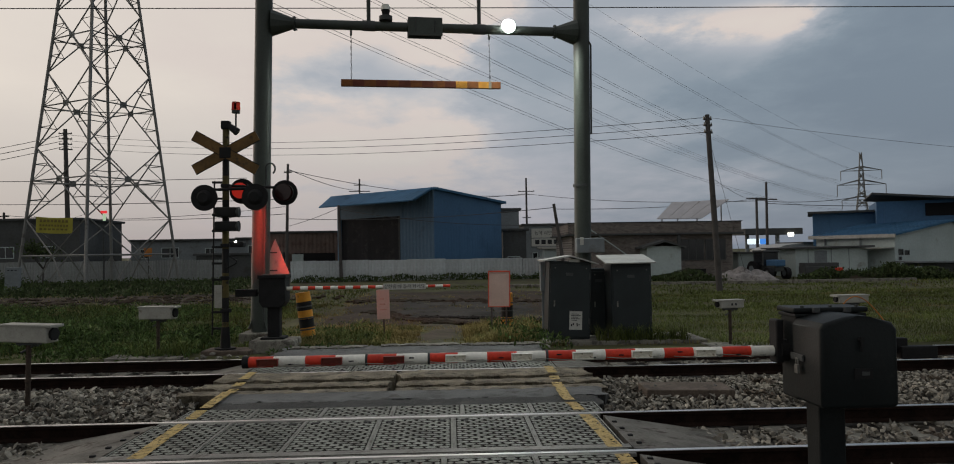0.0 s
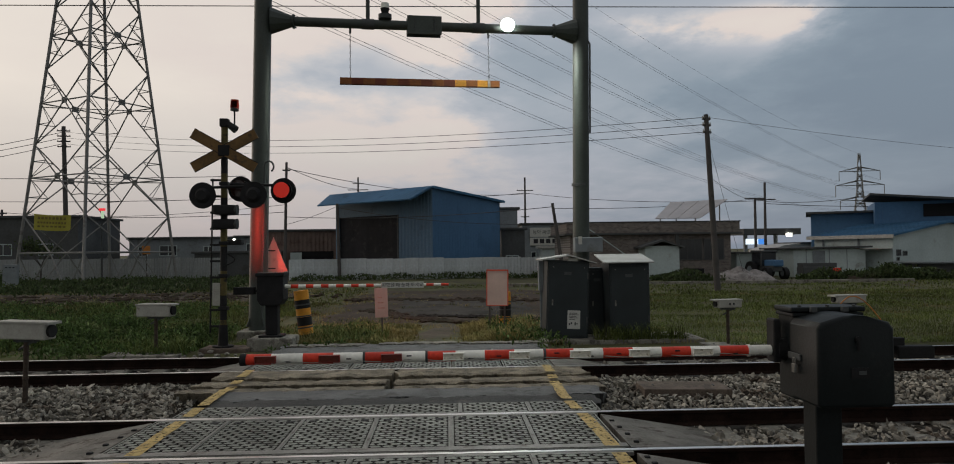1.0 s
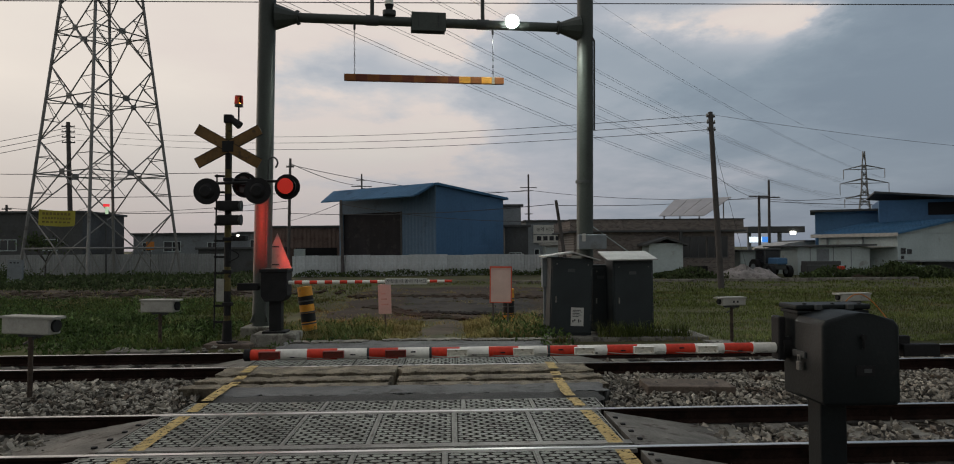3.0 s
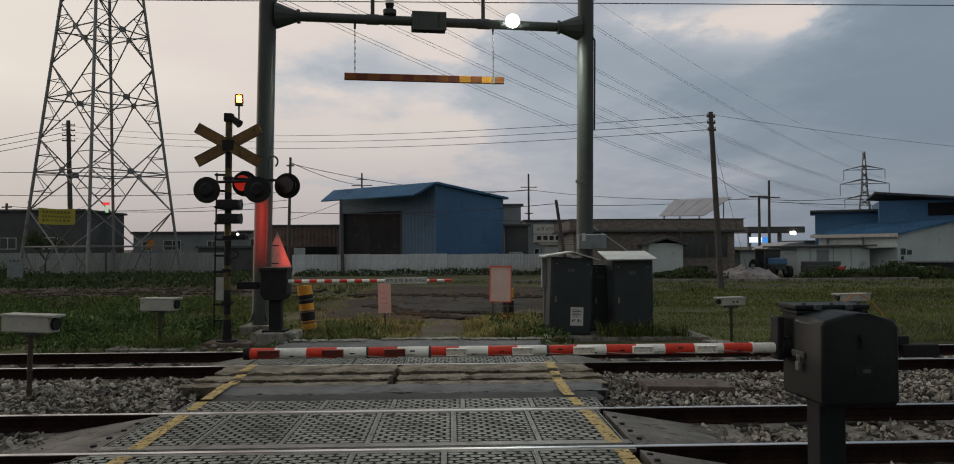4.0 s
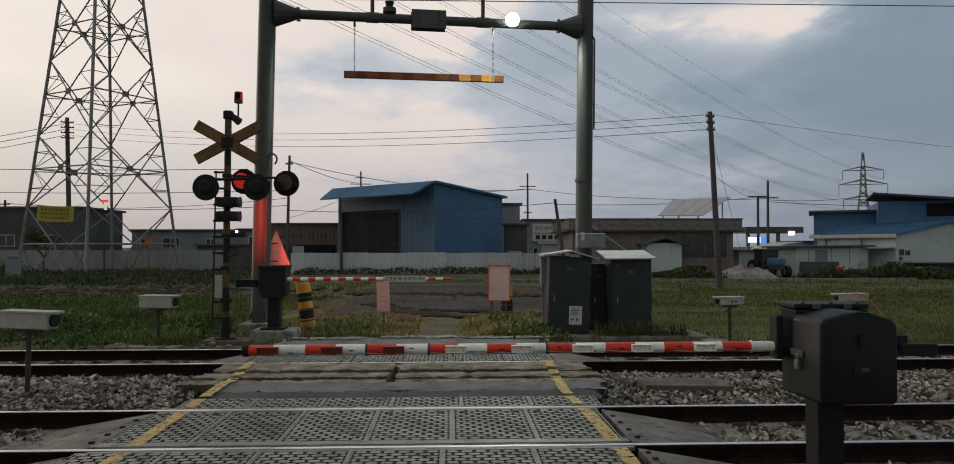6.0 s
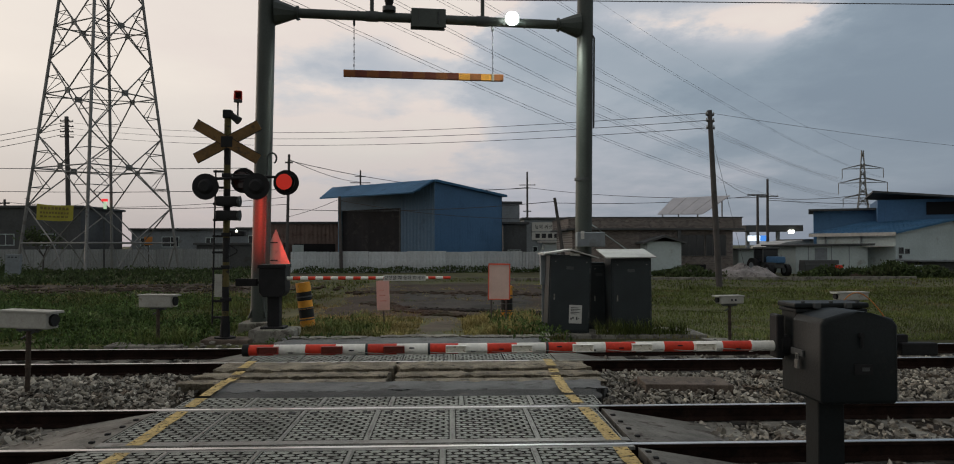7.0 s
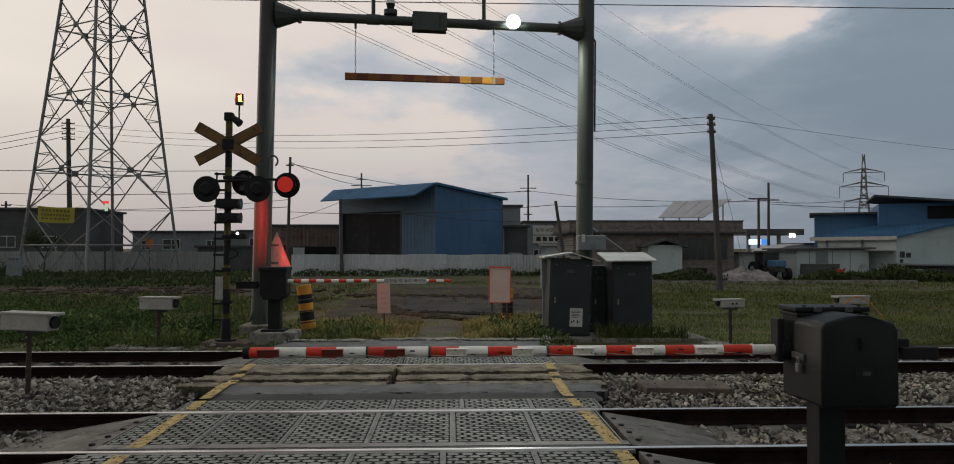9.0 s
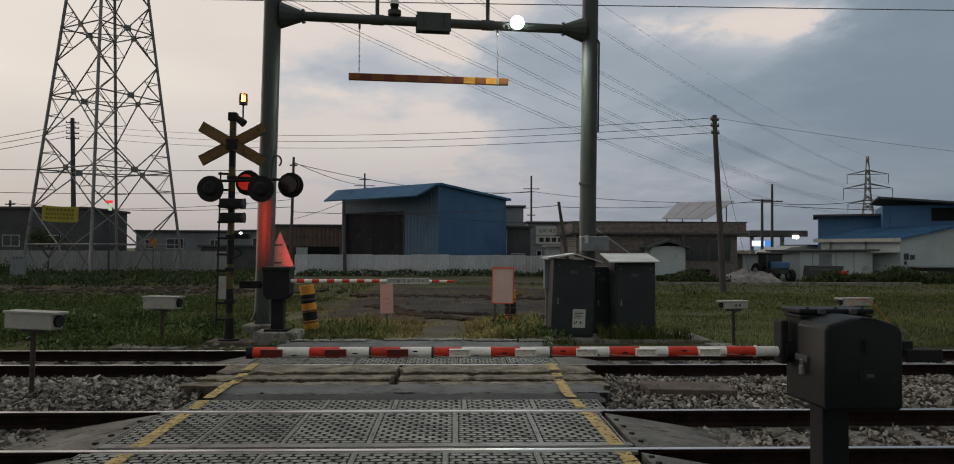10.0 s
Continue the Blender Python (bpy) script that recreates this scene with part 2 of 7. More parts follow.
M_BLACK = mat("matt_black_paint", (0.012, 0.012, 0.013), 0.75, 0, 0.3, 5, 0.1)
M_MACHINE = mat("dark_machine_paint", (0.0085, 0.0115, 0.0125), 0.55, 0, 0.25, 3, 0.08, (0.017, 0.019, 0.018), 0.3, 60, spec=0.22)
M_CABINET = mat("dark_green_grey_cabinet_paint", (0.024, 0.031, 0.034), 0.5, 0, 0.2, 2, 0.06, (0.038, 0.041, 0.040), 0.25, 50)
M_WHITE = mat("dull_white_paint", (0.84, 0.83, 0.76), 0.6, 0, 0.12, 5, 0.1, (0.42, 0.38, 0.30), 0.22, 50)
M_RED = mat("red_reflective_band", (0.66, 0.048, 0.022), 0.5, 0, 0.2, 6, 0.1, (0.30, 0.05, 0.03), 0.25, 50)
M_CREAM = mat("cream_sensor_housing", (0.35, 0.345, 0.31), 0.6, 0, 0.15, 4, 0.05, (0.22, 0.20, 0.17), 0.25, 40)
M_YELLOW = mat("yellow_enamel", (0.60, 0.27, 0.030), 0.55, 0, 0.2, 4, 0.1, (0.33, 0.17, 0.05), 0.35, 40)
# bar amber and red, darkened for the fields out of the floodlight
M_BARAMBER = mat("faded_amber_enamel", (0.19, 0.062, 0.013), 0.55, 0, 0.2, 4, 0.1, (0.14, 0.045, 0.016), 0.4, 30)
M_REDSTRIPE = mat("dull_red_enamel", (0.13, 0.030, 0.014), 0.55, 0, 0.2, 4, 0.1)
# pale plate with the flashers' red light mixed into its colour
M_PINK = mat("pale_sign_plate", (0.52, 0.42, 0.38), 0.5, 0, 0.1, 3, 0.05, (0.40, 0.32, 0.28), 0.25)
M_PALEPRINT = mat("faded_red_print", (0.46, 0.30, 0.26), 0.5, 0, 0.2, 9, 0)
M_REDFRAME = mat("red_sign_border", (0.55, 0.10, 0.06), 0.5, 0, 0.1, 3, 0.05)
M_SHEET = mat("galvanised_sheet", (0.51, 0.55, 0.57), 0.55, 0.2, 0.2, 0.6, 0.08, (0.20, 0.18, 0.16), 0.3, 8, per_object=0.12)
M_SHEETDULL = mat("dull_grey_sheet", (0.27, 0.285, 0.29), 0.7, 0, 0.2, 0.6, 0.08, (0.17, 0.17, 0.165), 0.3, 8, per_object=0.12)
M_BLUE = mat("blue_steel_cladding", (0.066, 0.155, 0.285), 0.6, 0, 0.12, 0.3, 0.05, (0.056, 0.135, 0.25), 0.4, 5)
M_BLUEPALE = mat("pale_blue_cladding", (0.11, 0.185, 0.27), 0.55, 0, 0.12, 0.3, 0.05, (0.085, 0.14, 0.205), 0.4, 5)
M_BLUEROOF = mat("blue_metal_roof", (0.060, 0.155, 0.275), 0.7, 0, 0.15, 0.4, 0.05, (0.045, 0.115, 0.205), 0.4, 5, spec=0.12)
M_GREYWALL = mat("grey_render", (0.205, 0.228, 0.245), 0.85, 0, 0.2, 0.4, 0.1, (0.13, 0.13, 0.13), 0.4, 5)
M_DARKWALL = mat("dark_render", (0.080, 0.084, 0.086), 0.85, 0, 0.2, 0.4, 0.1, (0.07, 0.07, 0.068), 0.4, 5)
M_BROWN = mat("brown_sheet_cladding", (0.16, 0.115, 0.10), 0.7, 0, 0.2, 0.5, 0.1, (0.11, 0.07, 0.06), 0.4, 5)
M_WHITEWALL = mat("off_white_panel_wall", (0.44, 0.51, 0.51), 0.7, 0, 0.12, 0.4, 0.06, (0.30, 0.31, 0.30), 0.3, 6)
# near-black for flat panels that imitate shade in openings and vents
M_DARK = mat("dark_interior", (0.012, 0.012, 0.014), 0.9, 0, 0.2, 1, 0)
# near-black colour that stands for the shade inside the shed bay
M_BAYDARK = mat("dark_tarpaulin", (0.015, 0.015, 0.019), 0.8, 0, 0.3, 0.6, 0.1, (0.030, 0.029, 0.031), 0.4, 6)
M_PANE = mat("dark_window_glass", (0.02, 0.024, 0.03), 0.12, 0, 0.1, 1, 0, spec=0.6)
M_BRICK = brick_mat("brown_brick", (0.27, 0.225, 0.20), (0.10, 0.082, 0.075), (0.34, 0.32, 0.30), 2.9)
M_GALV = mat("galvanised_lattice_steel", (0.22, 0.22, 0.215), 0.6, 0.3, 0.15, 0.5, 0.03, (0.14, 0.13, 0.125), 0.35, 8)
M_POLE = mat("weathered_pole", (0.085, 0.08, 0.078), 0.85, 0, 0.2, 1, 0.1, (0.05, 0.047, 0.045), 0.4, 20)
M_WIRE = mat("wire", (0.08, 0.08, 0.085), 0.8, 0.0, 0.1, 1, 0)
M_BANNER = mat("yellow_banner_cloth", (0.40, 0.36, 0.06), 0.8, 0, 0.1, 1, 0.05)
M_BANNERINK = mat("faded_banner_print", (0.20, 0.16, 0.05), 0.8, 0, 0.2, 5, 0)
M_INK = mat("dark_print", (0.03, 0.03, 0.035), 0.7, 0, 0.1, 5, 0)
M_PAPER = mat("paper_notice", (0.50, 0.50, 0.47), 0.8, 0, 0.1, 8, 0.02)
M_SAND = mat("pale_sand", (0.27, 0.25, 0.24), 0.95, 0, 0.4, 1.5, 0.6, (0.15, 0.135, 0.13), 0.45)
M_ORANGE = mat("orange_plastic", (0.50, 0.19, 0.04), 0.5, 0, 0.1, 3, 0.02)
M_RUSTPIPE = mat("rusty_pipe", (0.060, 0.045, 0.035), 0.85, 0.1, 0.35, 6, 0.2, (0.030, 0.022, 0.018), 0.45, 40)
M_REDGLASS = mat("unlit_red_lens", (0.022, 0.006, 0.006), 0.2, 0, 0.1, 20, 0.02, spec=0.5)
M_YELLINE = worn_paint("worn_yellow_line", (0.46, 0.335, 0.125), 0.43, 16)
G_LED = glow("led_light", (1.0, 0.0110, 0.0020), 42)
# strong red fill for added rear lamps that stay hidden behind the boom
G_REARFILL = glow("rear_led_light", (1.0, 0.030, 0.012), 5200)
# plate behind the diodes glows red in place of their halo
G_LEDHALO = glow("led_plate_light", (1.0, 0.016, 0.005), 2.2)
M_LENSOFF = mat("unlit_red_strip", (0.16, 0.030, 0.018), 0.4, 0, 0.3, 20, 0.1, (0.09, 0.03, 0.02), 0.4)
M_LENSPALE = mat("unlit_clear_strip", (0.70, 0.67, 0.58), 0.4, 0, 0.25, 20, 0.1, (0.30, 0.26, 0.20), 0.4)
M_UNITRED = mat("dull_red_lamp_shell", (0.20, 0.022, 0.014), 0.6, 0, 0.2, 20, 0.1)
G_SIGNAL = glow("red_signal_light", (0.42, 0.018, 0.010), 0.55)
G_BEACON = glow("amber_beacon_light", (1.0, 0.85, 0.14), 34.0)
G_FLOOD = glow("flood_light_face", (0.95, 1.0, 0.95), 30)
G_SMALL = glow("small_lamp_face", (1.0, 0.97, 0.85), 5)
G_SIGN = glow("lit_sign_white", (0.75, 0.9, 1.0), 1.1)
G_SIGNDIM = glow("dim_sign_light", (0.55, 0.75, 0.5), 0.6)
G_SIGNBLUE = glow("lit_sign_blue", (0.06, 0.25, 0.75), 0.9)
G_REDSIGN = glow("lit_red_sign", (1.0, 0.05, 0.06), 0.7)

# ---- mesh helpers ----


def rod(bm, a, b, r, r2=None, seg=8, cap=True):
    a, b = Vector(a), Vector(b)
    d = b - a
    if d.length < 1e-6:
        return
    m = Matrix.Translation((a + b) / 2) @ d.to_track_quat("Z", "Y").to_matrix().to_4x4()
    bmesh.ops.create_cone(bm, cap_ends=cap, segments=seg, radius1=r, radius2=r if r2 is None else r2, depth=d.length, matrix=m)


def tube(bm, pts, r, seg=6):
    """One connected tube along a line of points."""
    rings = []
    for i, p in enumerate(pts):
        d = (pts[min(i + 1, len(pts) - 1)] - pts[max(i - 1, 0)]).normalized()
        m = Matrix.Translation(p) @ d.to_track_quat("Z", "Y").to_matrix().to_4x4()
        rings.append([bm.verts.new(m @ Vector((r * math.cos(2 * math.pi * k / seg), r * math.sin(2 * math.pi * k / seg), 0))) for k in range(seg)])
    for a, b in zip(rings, rings[1:]):
        for k in range(seg):
            bm.faces.new((a[k], a[(k + 1) % seg], b[(k + 1) % seg], b[k]))
    bm.faces.new(rings[0])
    bm.faces.new(rings[-1][::-1])


def box(bm, x0, x1, y0, y1, z0, z1, bevel=0.0, m=None):
    g = bmesh.ops.create_cube(bm, size=1, matrix=Matrix.LocRotScale(((x0 + x1) / 2, (y0 + y1) / 2, (z0 + z1) / 2), None, (abs(x1 - x0), abs(y1 - y0), abs(z1 - z0))))
    vs = g["verts"]
    if bevel:
        es = list({e for v in vs for e in v.link_edges})
        r = bmesh.ops.bevel(bm, geom=es, offset=bevel, segments=2, affect="EDGES", profile=0.5)
        vs = list({v for f in r["faces"] for v in f.verts} | {v for v in vs if v.is_valid})
    if m:
        bmesh.ops.transform(bm, matrix=m, verts=vs)
    return vs


def prism(bm, pts, y0, y1):
    """A profile in x and z, drawn out along y."""
    a = [bm.verts.new((x, y0, z)) for x, z in pts]
    b = [bm.verts.new((x, y1, z)) for x, z in pts]
    n = len(pts)
    bm.faces.new(a)
    bm.faces.new(b[::-1])
    for i in range(n):
        bm.faces.new((a[i], b[i], b[(i + 1) % n], a[(i + 1) % n]))


def disc(bm, c, r, d, axis="Y", seg=28, r2=None):
    c = Vector(c)
    v = {"X": Vector((1, 0, 0)), "Y": Vector((0, 1, 0)), "Z": Vector((0, 0, 1))}[axis] * (d / 2)
    rod(bm, c - v, c + v, r, r2, seg)


def part(name, bm, material, parent=None, label="", smooth=False):
    bmesh.ops.recalc_face_normals(bm, faces=bm.faces)
    me = bpy.data.meshes.new(name)
    bm.to_mesh(me)
    bm.free()
    if smooth:
        for p in me.polygons:
            p.use_smooth = True
        me.set_sharp_from_angle(angle=radians(35))
    me.materials.append(material)
    o = new(name, me)
    if parent:
        o.parent = parent
    if label:
        o["label"] = label
    return o


def thing(name, m, label, category, group="", kind=""):
    o = new(name)
    o.empty_display_size = 0.2
    o.matrix_basis = m
    return tagged(o, label, category, group, kind)


def B():
    return bmesh.new()


def one_box(name, material, parent, x0, x1, y0, y1, z0, z1, bevel=0.0, label=""):
    bm = B()
    box(bm, x0, x1, y0, y1, z0, z1, bevel)
    return part(name, bm, material, parent, label)


def share(o, parent, m):
    c = new(o.name.split(".")[0], o.data)
    c.parent = parent
    c.matrix_basis = m
    return c


def raw(name, verts, faces, material):
    me = bpy.data.meshes.new(name)
    me.from_pydata(verts, [], faces)
    me.materials.append(material)
    return new(name, me)


rng = random.Random(5)

# ---- ground ----
RAILS = (6.24, 7.72, 10.78, 12.27)
ROAD_L, ROAD_R = -2.95, 1.55


def ground_z(x, y):
    if y < 4.6:
        z = -0.04
    elif y < 5.2:
        z = -0.04 - 0.36 * (y - 4.6) / 0.6
    elif y < 13.0:
        z = -0.40
    elif y < 13.6:
        z = -0.40 + 0.28 * (y - 13.0) / 0.6
    elif y < 24:
        z = -0.12 - 0.33 * (y - 13.6) / 10.4
    else:
        z = -0.45
    if y > 13.6:
        k = min(1.0, (y - 13.6) / 4)
        z += k * 0.07 * noise.noise((x * 0.5, y * 0.5, 0.3)) if y < 60 else 0
    return z


def build_ground():
    ys = [-800, -200, -60, -20, -8, 0, 3, 4.5, 4.6, 5.2, 9, 13.0, 13.3, 13.6] + [14 + 0.8 * i for i in range(50)] + [56, 60, 66, 75, 90, 130, 200, 400, 800, 1600, 3500]
    xs = sorted({-3000, -1000, -400, -150, -80, 80, 150, 400, 1000, 3000} | {-60 + 1.0 * i for i in range(121)})
    vs = [(x, y, ground_z(x, y)) for y in ys for x in xs]
    n = len(xs)
    fs = [(j * n + i, j * n + i + 1, (j + 1) * n + i + 1, (j + 1) * n + i) for j in range(len(ys) - 1) for i in range(n - 1)]
    o = raw("ground", vs, fs, M_GROUND)
    for p in o.data.polygons:
        p.use_smooth = True
    tagged(o, "dark weedy field soil reaching to the horizon", "ground", kind="structure")


build_ground()


def patch(name, material, outline, label, category="ground", lift=0.015, step=0.4, rough=0.12):
    """A ragged patch of another soil lying on the ground."""
    x0, x1, y0, y1 = outline
    nx, ny = max(2, int((x1 - x0) / step)), max(2, int((y1 - y0) / step))
    vs = []
    for j in range(ny + 1):
        y = y0 + (y1 - y0) * j / ny
        wob = 0.9 * noise.noise((y * 0.35, x0, 0)), 0.9 * noise.noise((y * 0.35, x1, 5))
        for i in range(nx + 1):
            f = i / nx
            x = x0 + wob[0] * rough * 5 + (x1 - x0 + (wob[1] - wob[0]) * rough * 5) * f
            yy = y + (0.5 * noise.noise((x * 0.6, y, 2)) if j in (0, ny) else 0)
            dome = min(1, 6 * f, 6 * (1 - f), 4 * j / ny, 4 * (1 - j / ny))
            vs.append((x, yy, ground_z(x, yy) - 0.05 + (lift + 0.05) * min(1, dome * 1.6) + 0.03 * dome * noise.noise((x * 1.3, yy * 1.3, 1))))
    n = nx + 1
    o = raw(name, vs, [(j * n + i, j * n + i + 1, (j + 1) * n + i + 1, (j + 1) * n + i) for j in range(ny) for i in range(nx)], material)
    for p in o.data.polygons:
        p.use_smooth = True
    return tagged(o, label, category, kind="structure")


patch("dirt_path", M_DIRT, (-0.85, 0.30, 13.7, 25.0), "dusty dirt path leading from the crossing into the field", "path", 0.03, 0.3, 0.22)
patch("soil_patch", M_SOIL, (-4.5, 5.0, 20.0, 43.0), "bare tilled dark brown soil with dry furrows", "field", 0.05, 0.8)
patch("soil_patch", M_SOIL, (-27, -7, 32.0, 43.0), "bare dark brown soil strip with sparse weeds", "field", 0.05, 0.7, 0.3)
patch("mud_flat", M_MUD, (-2.6, 3.6, 22.5, 34.0), "damp grey mud flat in the field", "field", 0.065, 0.5)
# near-side asphalt approach and the deck between the two tracks
bm = B()
box(bm, ROAD_L - 1.2, ROAD_R + 2.2, -14, 5.15, -0.30, -0.015)
tagged(part("road", bm, M_ASPHALT), "old grey asphalt approach road", "road", kind="structure")


def build_bed():
    vs, fs = [], []
    prof = [(4.7, -0.36), (5.1, -0.22), (8.7, -0.20), (9.3, -0.24), (9.9, -0.20), (13.1, -0.20), (13.7, -0.36)]
    xs = [-90 + 3 * i for i in range(61)]
    for x in xs:
        for y, z in prof:
            vs.append((x, y, z + 0.03 * noise.noise((x * 0.4, y, 0))))
    n = len(prof)
    for i in range(len(xs) - 1):
        for j in range(n - 1):
            fs.append((i * n + j, i * n + n + j, i * n + n + j + 1, i * n + j + 1))
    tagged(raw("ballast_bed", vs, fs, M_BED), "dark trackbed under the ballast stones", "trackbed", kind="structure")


build_bed()


def build_ballast():
    """Loose stones: irregular low polyhedra, thick near the crossing."""
    vs, fs = [], []
    r = random.Random(11)
    kinds = []
    for _ in range(16):
        bm = B()
        for _ in range(9):
            v = Vector((r.gauss(0, 1), r.gauss(0, 1), r.gauss(0, 1))).normalized() * r.uniform(0.75, 1.15)
            bm.verts.new(v)
        hull = bmesh.ops.convex_hull(bm, input=bm.verts)
        spare = [g for g in hull["geom_interior"] + hull["geom_unused"] if isinstance(g, bmesh.types.BMVert)]
        bmesh.ops.delete(bm, geom=list(set(spare)), context="VERTS")
        bm.verts.index_update()
        kinds.append(([v.co.copy() for v in bm.verts], [tuple(v.index for v in f.verts) for f in bm.faces]))
        bm.free()

    def add(x, y, z, s):
        base_v, base_f = r.choice(kinds)
        q = Euler((r.gauss(0, 0.6), r.gauss(0, 0.6), r.uniform(0, 6.3))).to_matrix() @ Matrix.Diagonal((s * r.uniform(0.9, 1.75), s * r.uniform(0.7, 1.1), s * r.uniform(0.4, 0.8)))
        k = len(vs)
        for v in base_v:
            w = q @ v
            vs.append((x + w.x, y + w.y, z + w.z))
        fs.extend(tuple(i + k for i in f) for f in base_f)

    def strip(x0, x1, y0, y1, count, z0, heap=0.0):
        for _ in range(count):
            x, y = r.uniform(x0, x1), r.uniform(y0, y1)
            if ROAD_L - 0.15 < x < ROAD_R + 0.15:
                continue
            if min(abs(y - t) for t in RAILS) < 0.10:
                continue
            h = heap * max(0, 1 - abs(y - (y0 + y1) / 2) / ((y1 - y0) / 2))
            add(x, y, z0 + h + r.uniform(-0.03, 0.035) + 0.03 * noise.noise((x * 0.7, y * 0.7, 3)), r.uniform(0.022, 0.046))

    for x0, x1, k in ((-12, -2.9, 1.0), (1.5, 13, 1.0), (-30, -12, 0.45), (13, 30, 0.45)):
        w = (x1 - x0) * k
        strip(x0, x1, 7.85, 10.65, int(w * 900), -0.17, 0.03)
        strip(x0, x1, 6.36, 7.60, int(w * 330), -0.185)
        strip(x0, x1, 10.90, 12.16, int(w * 90), -0.19)
        strip(x0, x1, 12.40, 13.5, int(w * 70), -0.20)
        strip(x0, x1, 4.9, 6.12, int(w * 60), -0.20)
    o = raw("ballast_stones", vs, fs, M_BALLAST)
    tagged(o, "grey-brown crushed stone track ballast", "ballast", kind="stuff")


build_ballast()


# ---- tracks ----
def build_track(y0, y1):
    t = thing("railway_track", pose(0, (y0 + y1) / 2, 0), "steel rails with rusty sides and polished tops on concrete sleepers", "railway track", "tracks", "structure")
    prof = [(-0.065, -0.155), (0.065, -0.155), (0.06, -0.140), (0.012, -0.122), (0.012, -0.042), (0.036, -0.030), (0.036, -0.004), (-0.036, -0.004), (-0.036, -0.030), (-0.012, -0.042), (-0.012, -0.122), (-0.06, -0.140)]
    for y in (y0, y1):
        bm = B()
        prism(bm, prof, -90, 90)
        bmesh.ops.transform(bm, matrix=Matrix.Rotation(radians(-90), 4, "Z"), verts=bm.verts)
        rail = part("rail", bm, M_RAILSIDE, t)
        rail.location = (0, y - (y0 + y1) / 2, 0)
        bm = B()
        box(bm, -90, 90, -0.030, 0.030, -0.006, 0.002)
        part("rail_head", bm, M_RAILTOP, rail, "polished running surface")
    bm = B()
    box(bm, -0.13, 0.13, -1.25, 1.25, -0.32, -0.165, 0.02)
    first = part("sleeper", bm, M_CONCRETE, t, "concrete sleeper")
    first.location = (-17.4, 0, 0)
    for i in range(1, 60):
        x = -17.4 + i * 0.61
        if not ROAD_L - 0.6 < x < ROAD_R + 0.6:
            share(first, t, pose(x, 0, rng.uniform(-0.008, 0.008), 0, 0, rng.uniform(-0.8, 0.8)))


build_track(RAILS[0], RAILS[1])
build_track(RAILS[2], RAILS[3])


# ---- crossing deck ----
def rubber_panel_mesh(w, d, cw=0.105, cd=0.075):
    """A panel with rows of raised long hexagons inside a plain rim."""
    bm = B()
    box(bm, 0.006, w - 0.006, 0, d, -0.10, -0.018)
    rim = 0.022
    for a, b, c, e in ((0.006, w - 0.006, 0, rim), (0.006, w - 0.006, d - rim, d), (0.006, rim, rim, d - rim), (w - rim, w - 0.006, rim, d - rim)):
        box(bm, a, b, c, e, -0.020, 0.0)
    # low raised blocks, coloured black for the dark inside corner holes
    if d > 1:
        for cx in (0.11, w - 0.11):
            for cy in (0.11, d - 0.11):
                box(bm, cx - 0.038, cx + 0.038, cy - 0.034, cy + 0.034, -0.0022, 0.004)
    ny = int((d - 2 * rim) / cd)
    nx = int((w - 2 * rim) / cw)
    sy, sx = (d - 2 * rim) / ny, (w - 2 * rim) / nx
    for j in range(ny):
        cells = [(i + 0.5 + 0.5 * (j % 2), 1.0) for i in range(nx - (j % 2))]
        if j % 2:
            cells += [(0.24, 0.46), (nx - 0.24, 0.46)]
        for c, k in cells:
            cx, cy = rim + c * sx, rim + (j + 0.5) * sy
            a, b = sx * 0.49 * k, sy * 0.455
            e = a - sx * 0.22 * k
            pts = [(-a, 0), (-e, -b), (e, -b), (a, 0), (e, b), (-e, b)]
            top = [bm.verts.new((cx + x * 0.95, cy + y * 0.93, 0.0)) for x, y in pts]
            low = [bm.verts.new((cx + x, cy + y, -0.018)) for x, y in pts]
            bm.faces.new(top)
            for q in range(6):
                bm.faces.new((low[q], low[(q + 1) % 6], top[(q + 1) % 6], top[q]))
    return bm


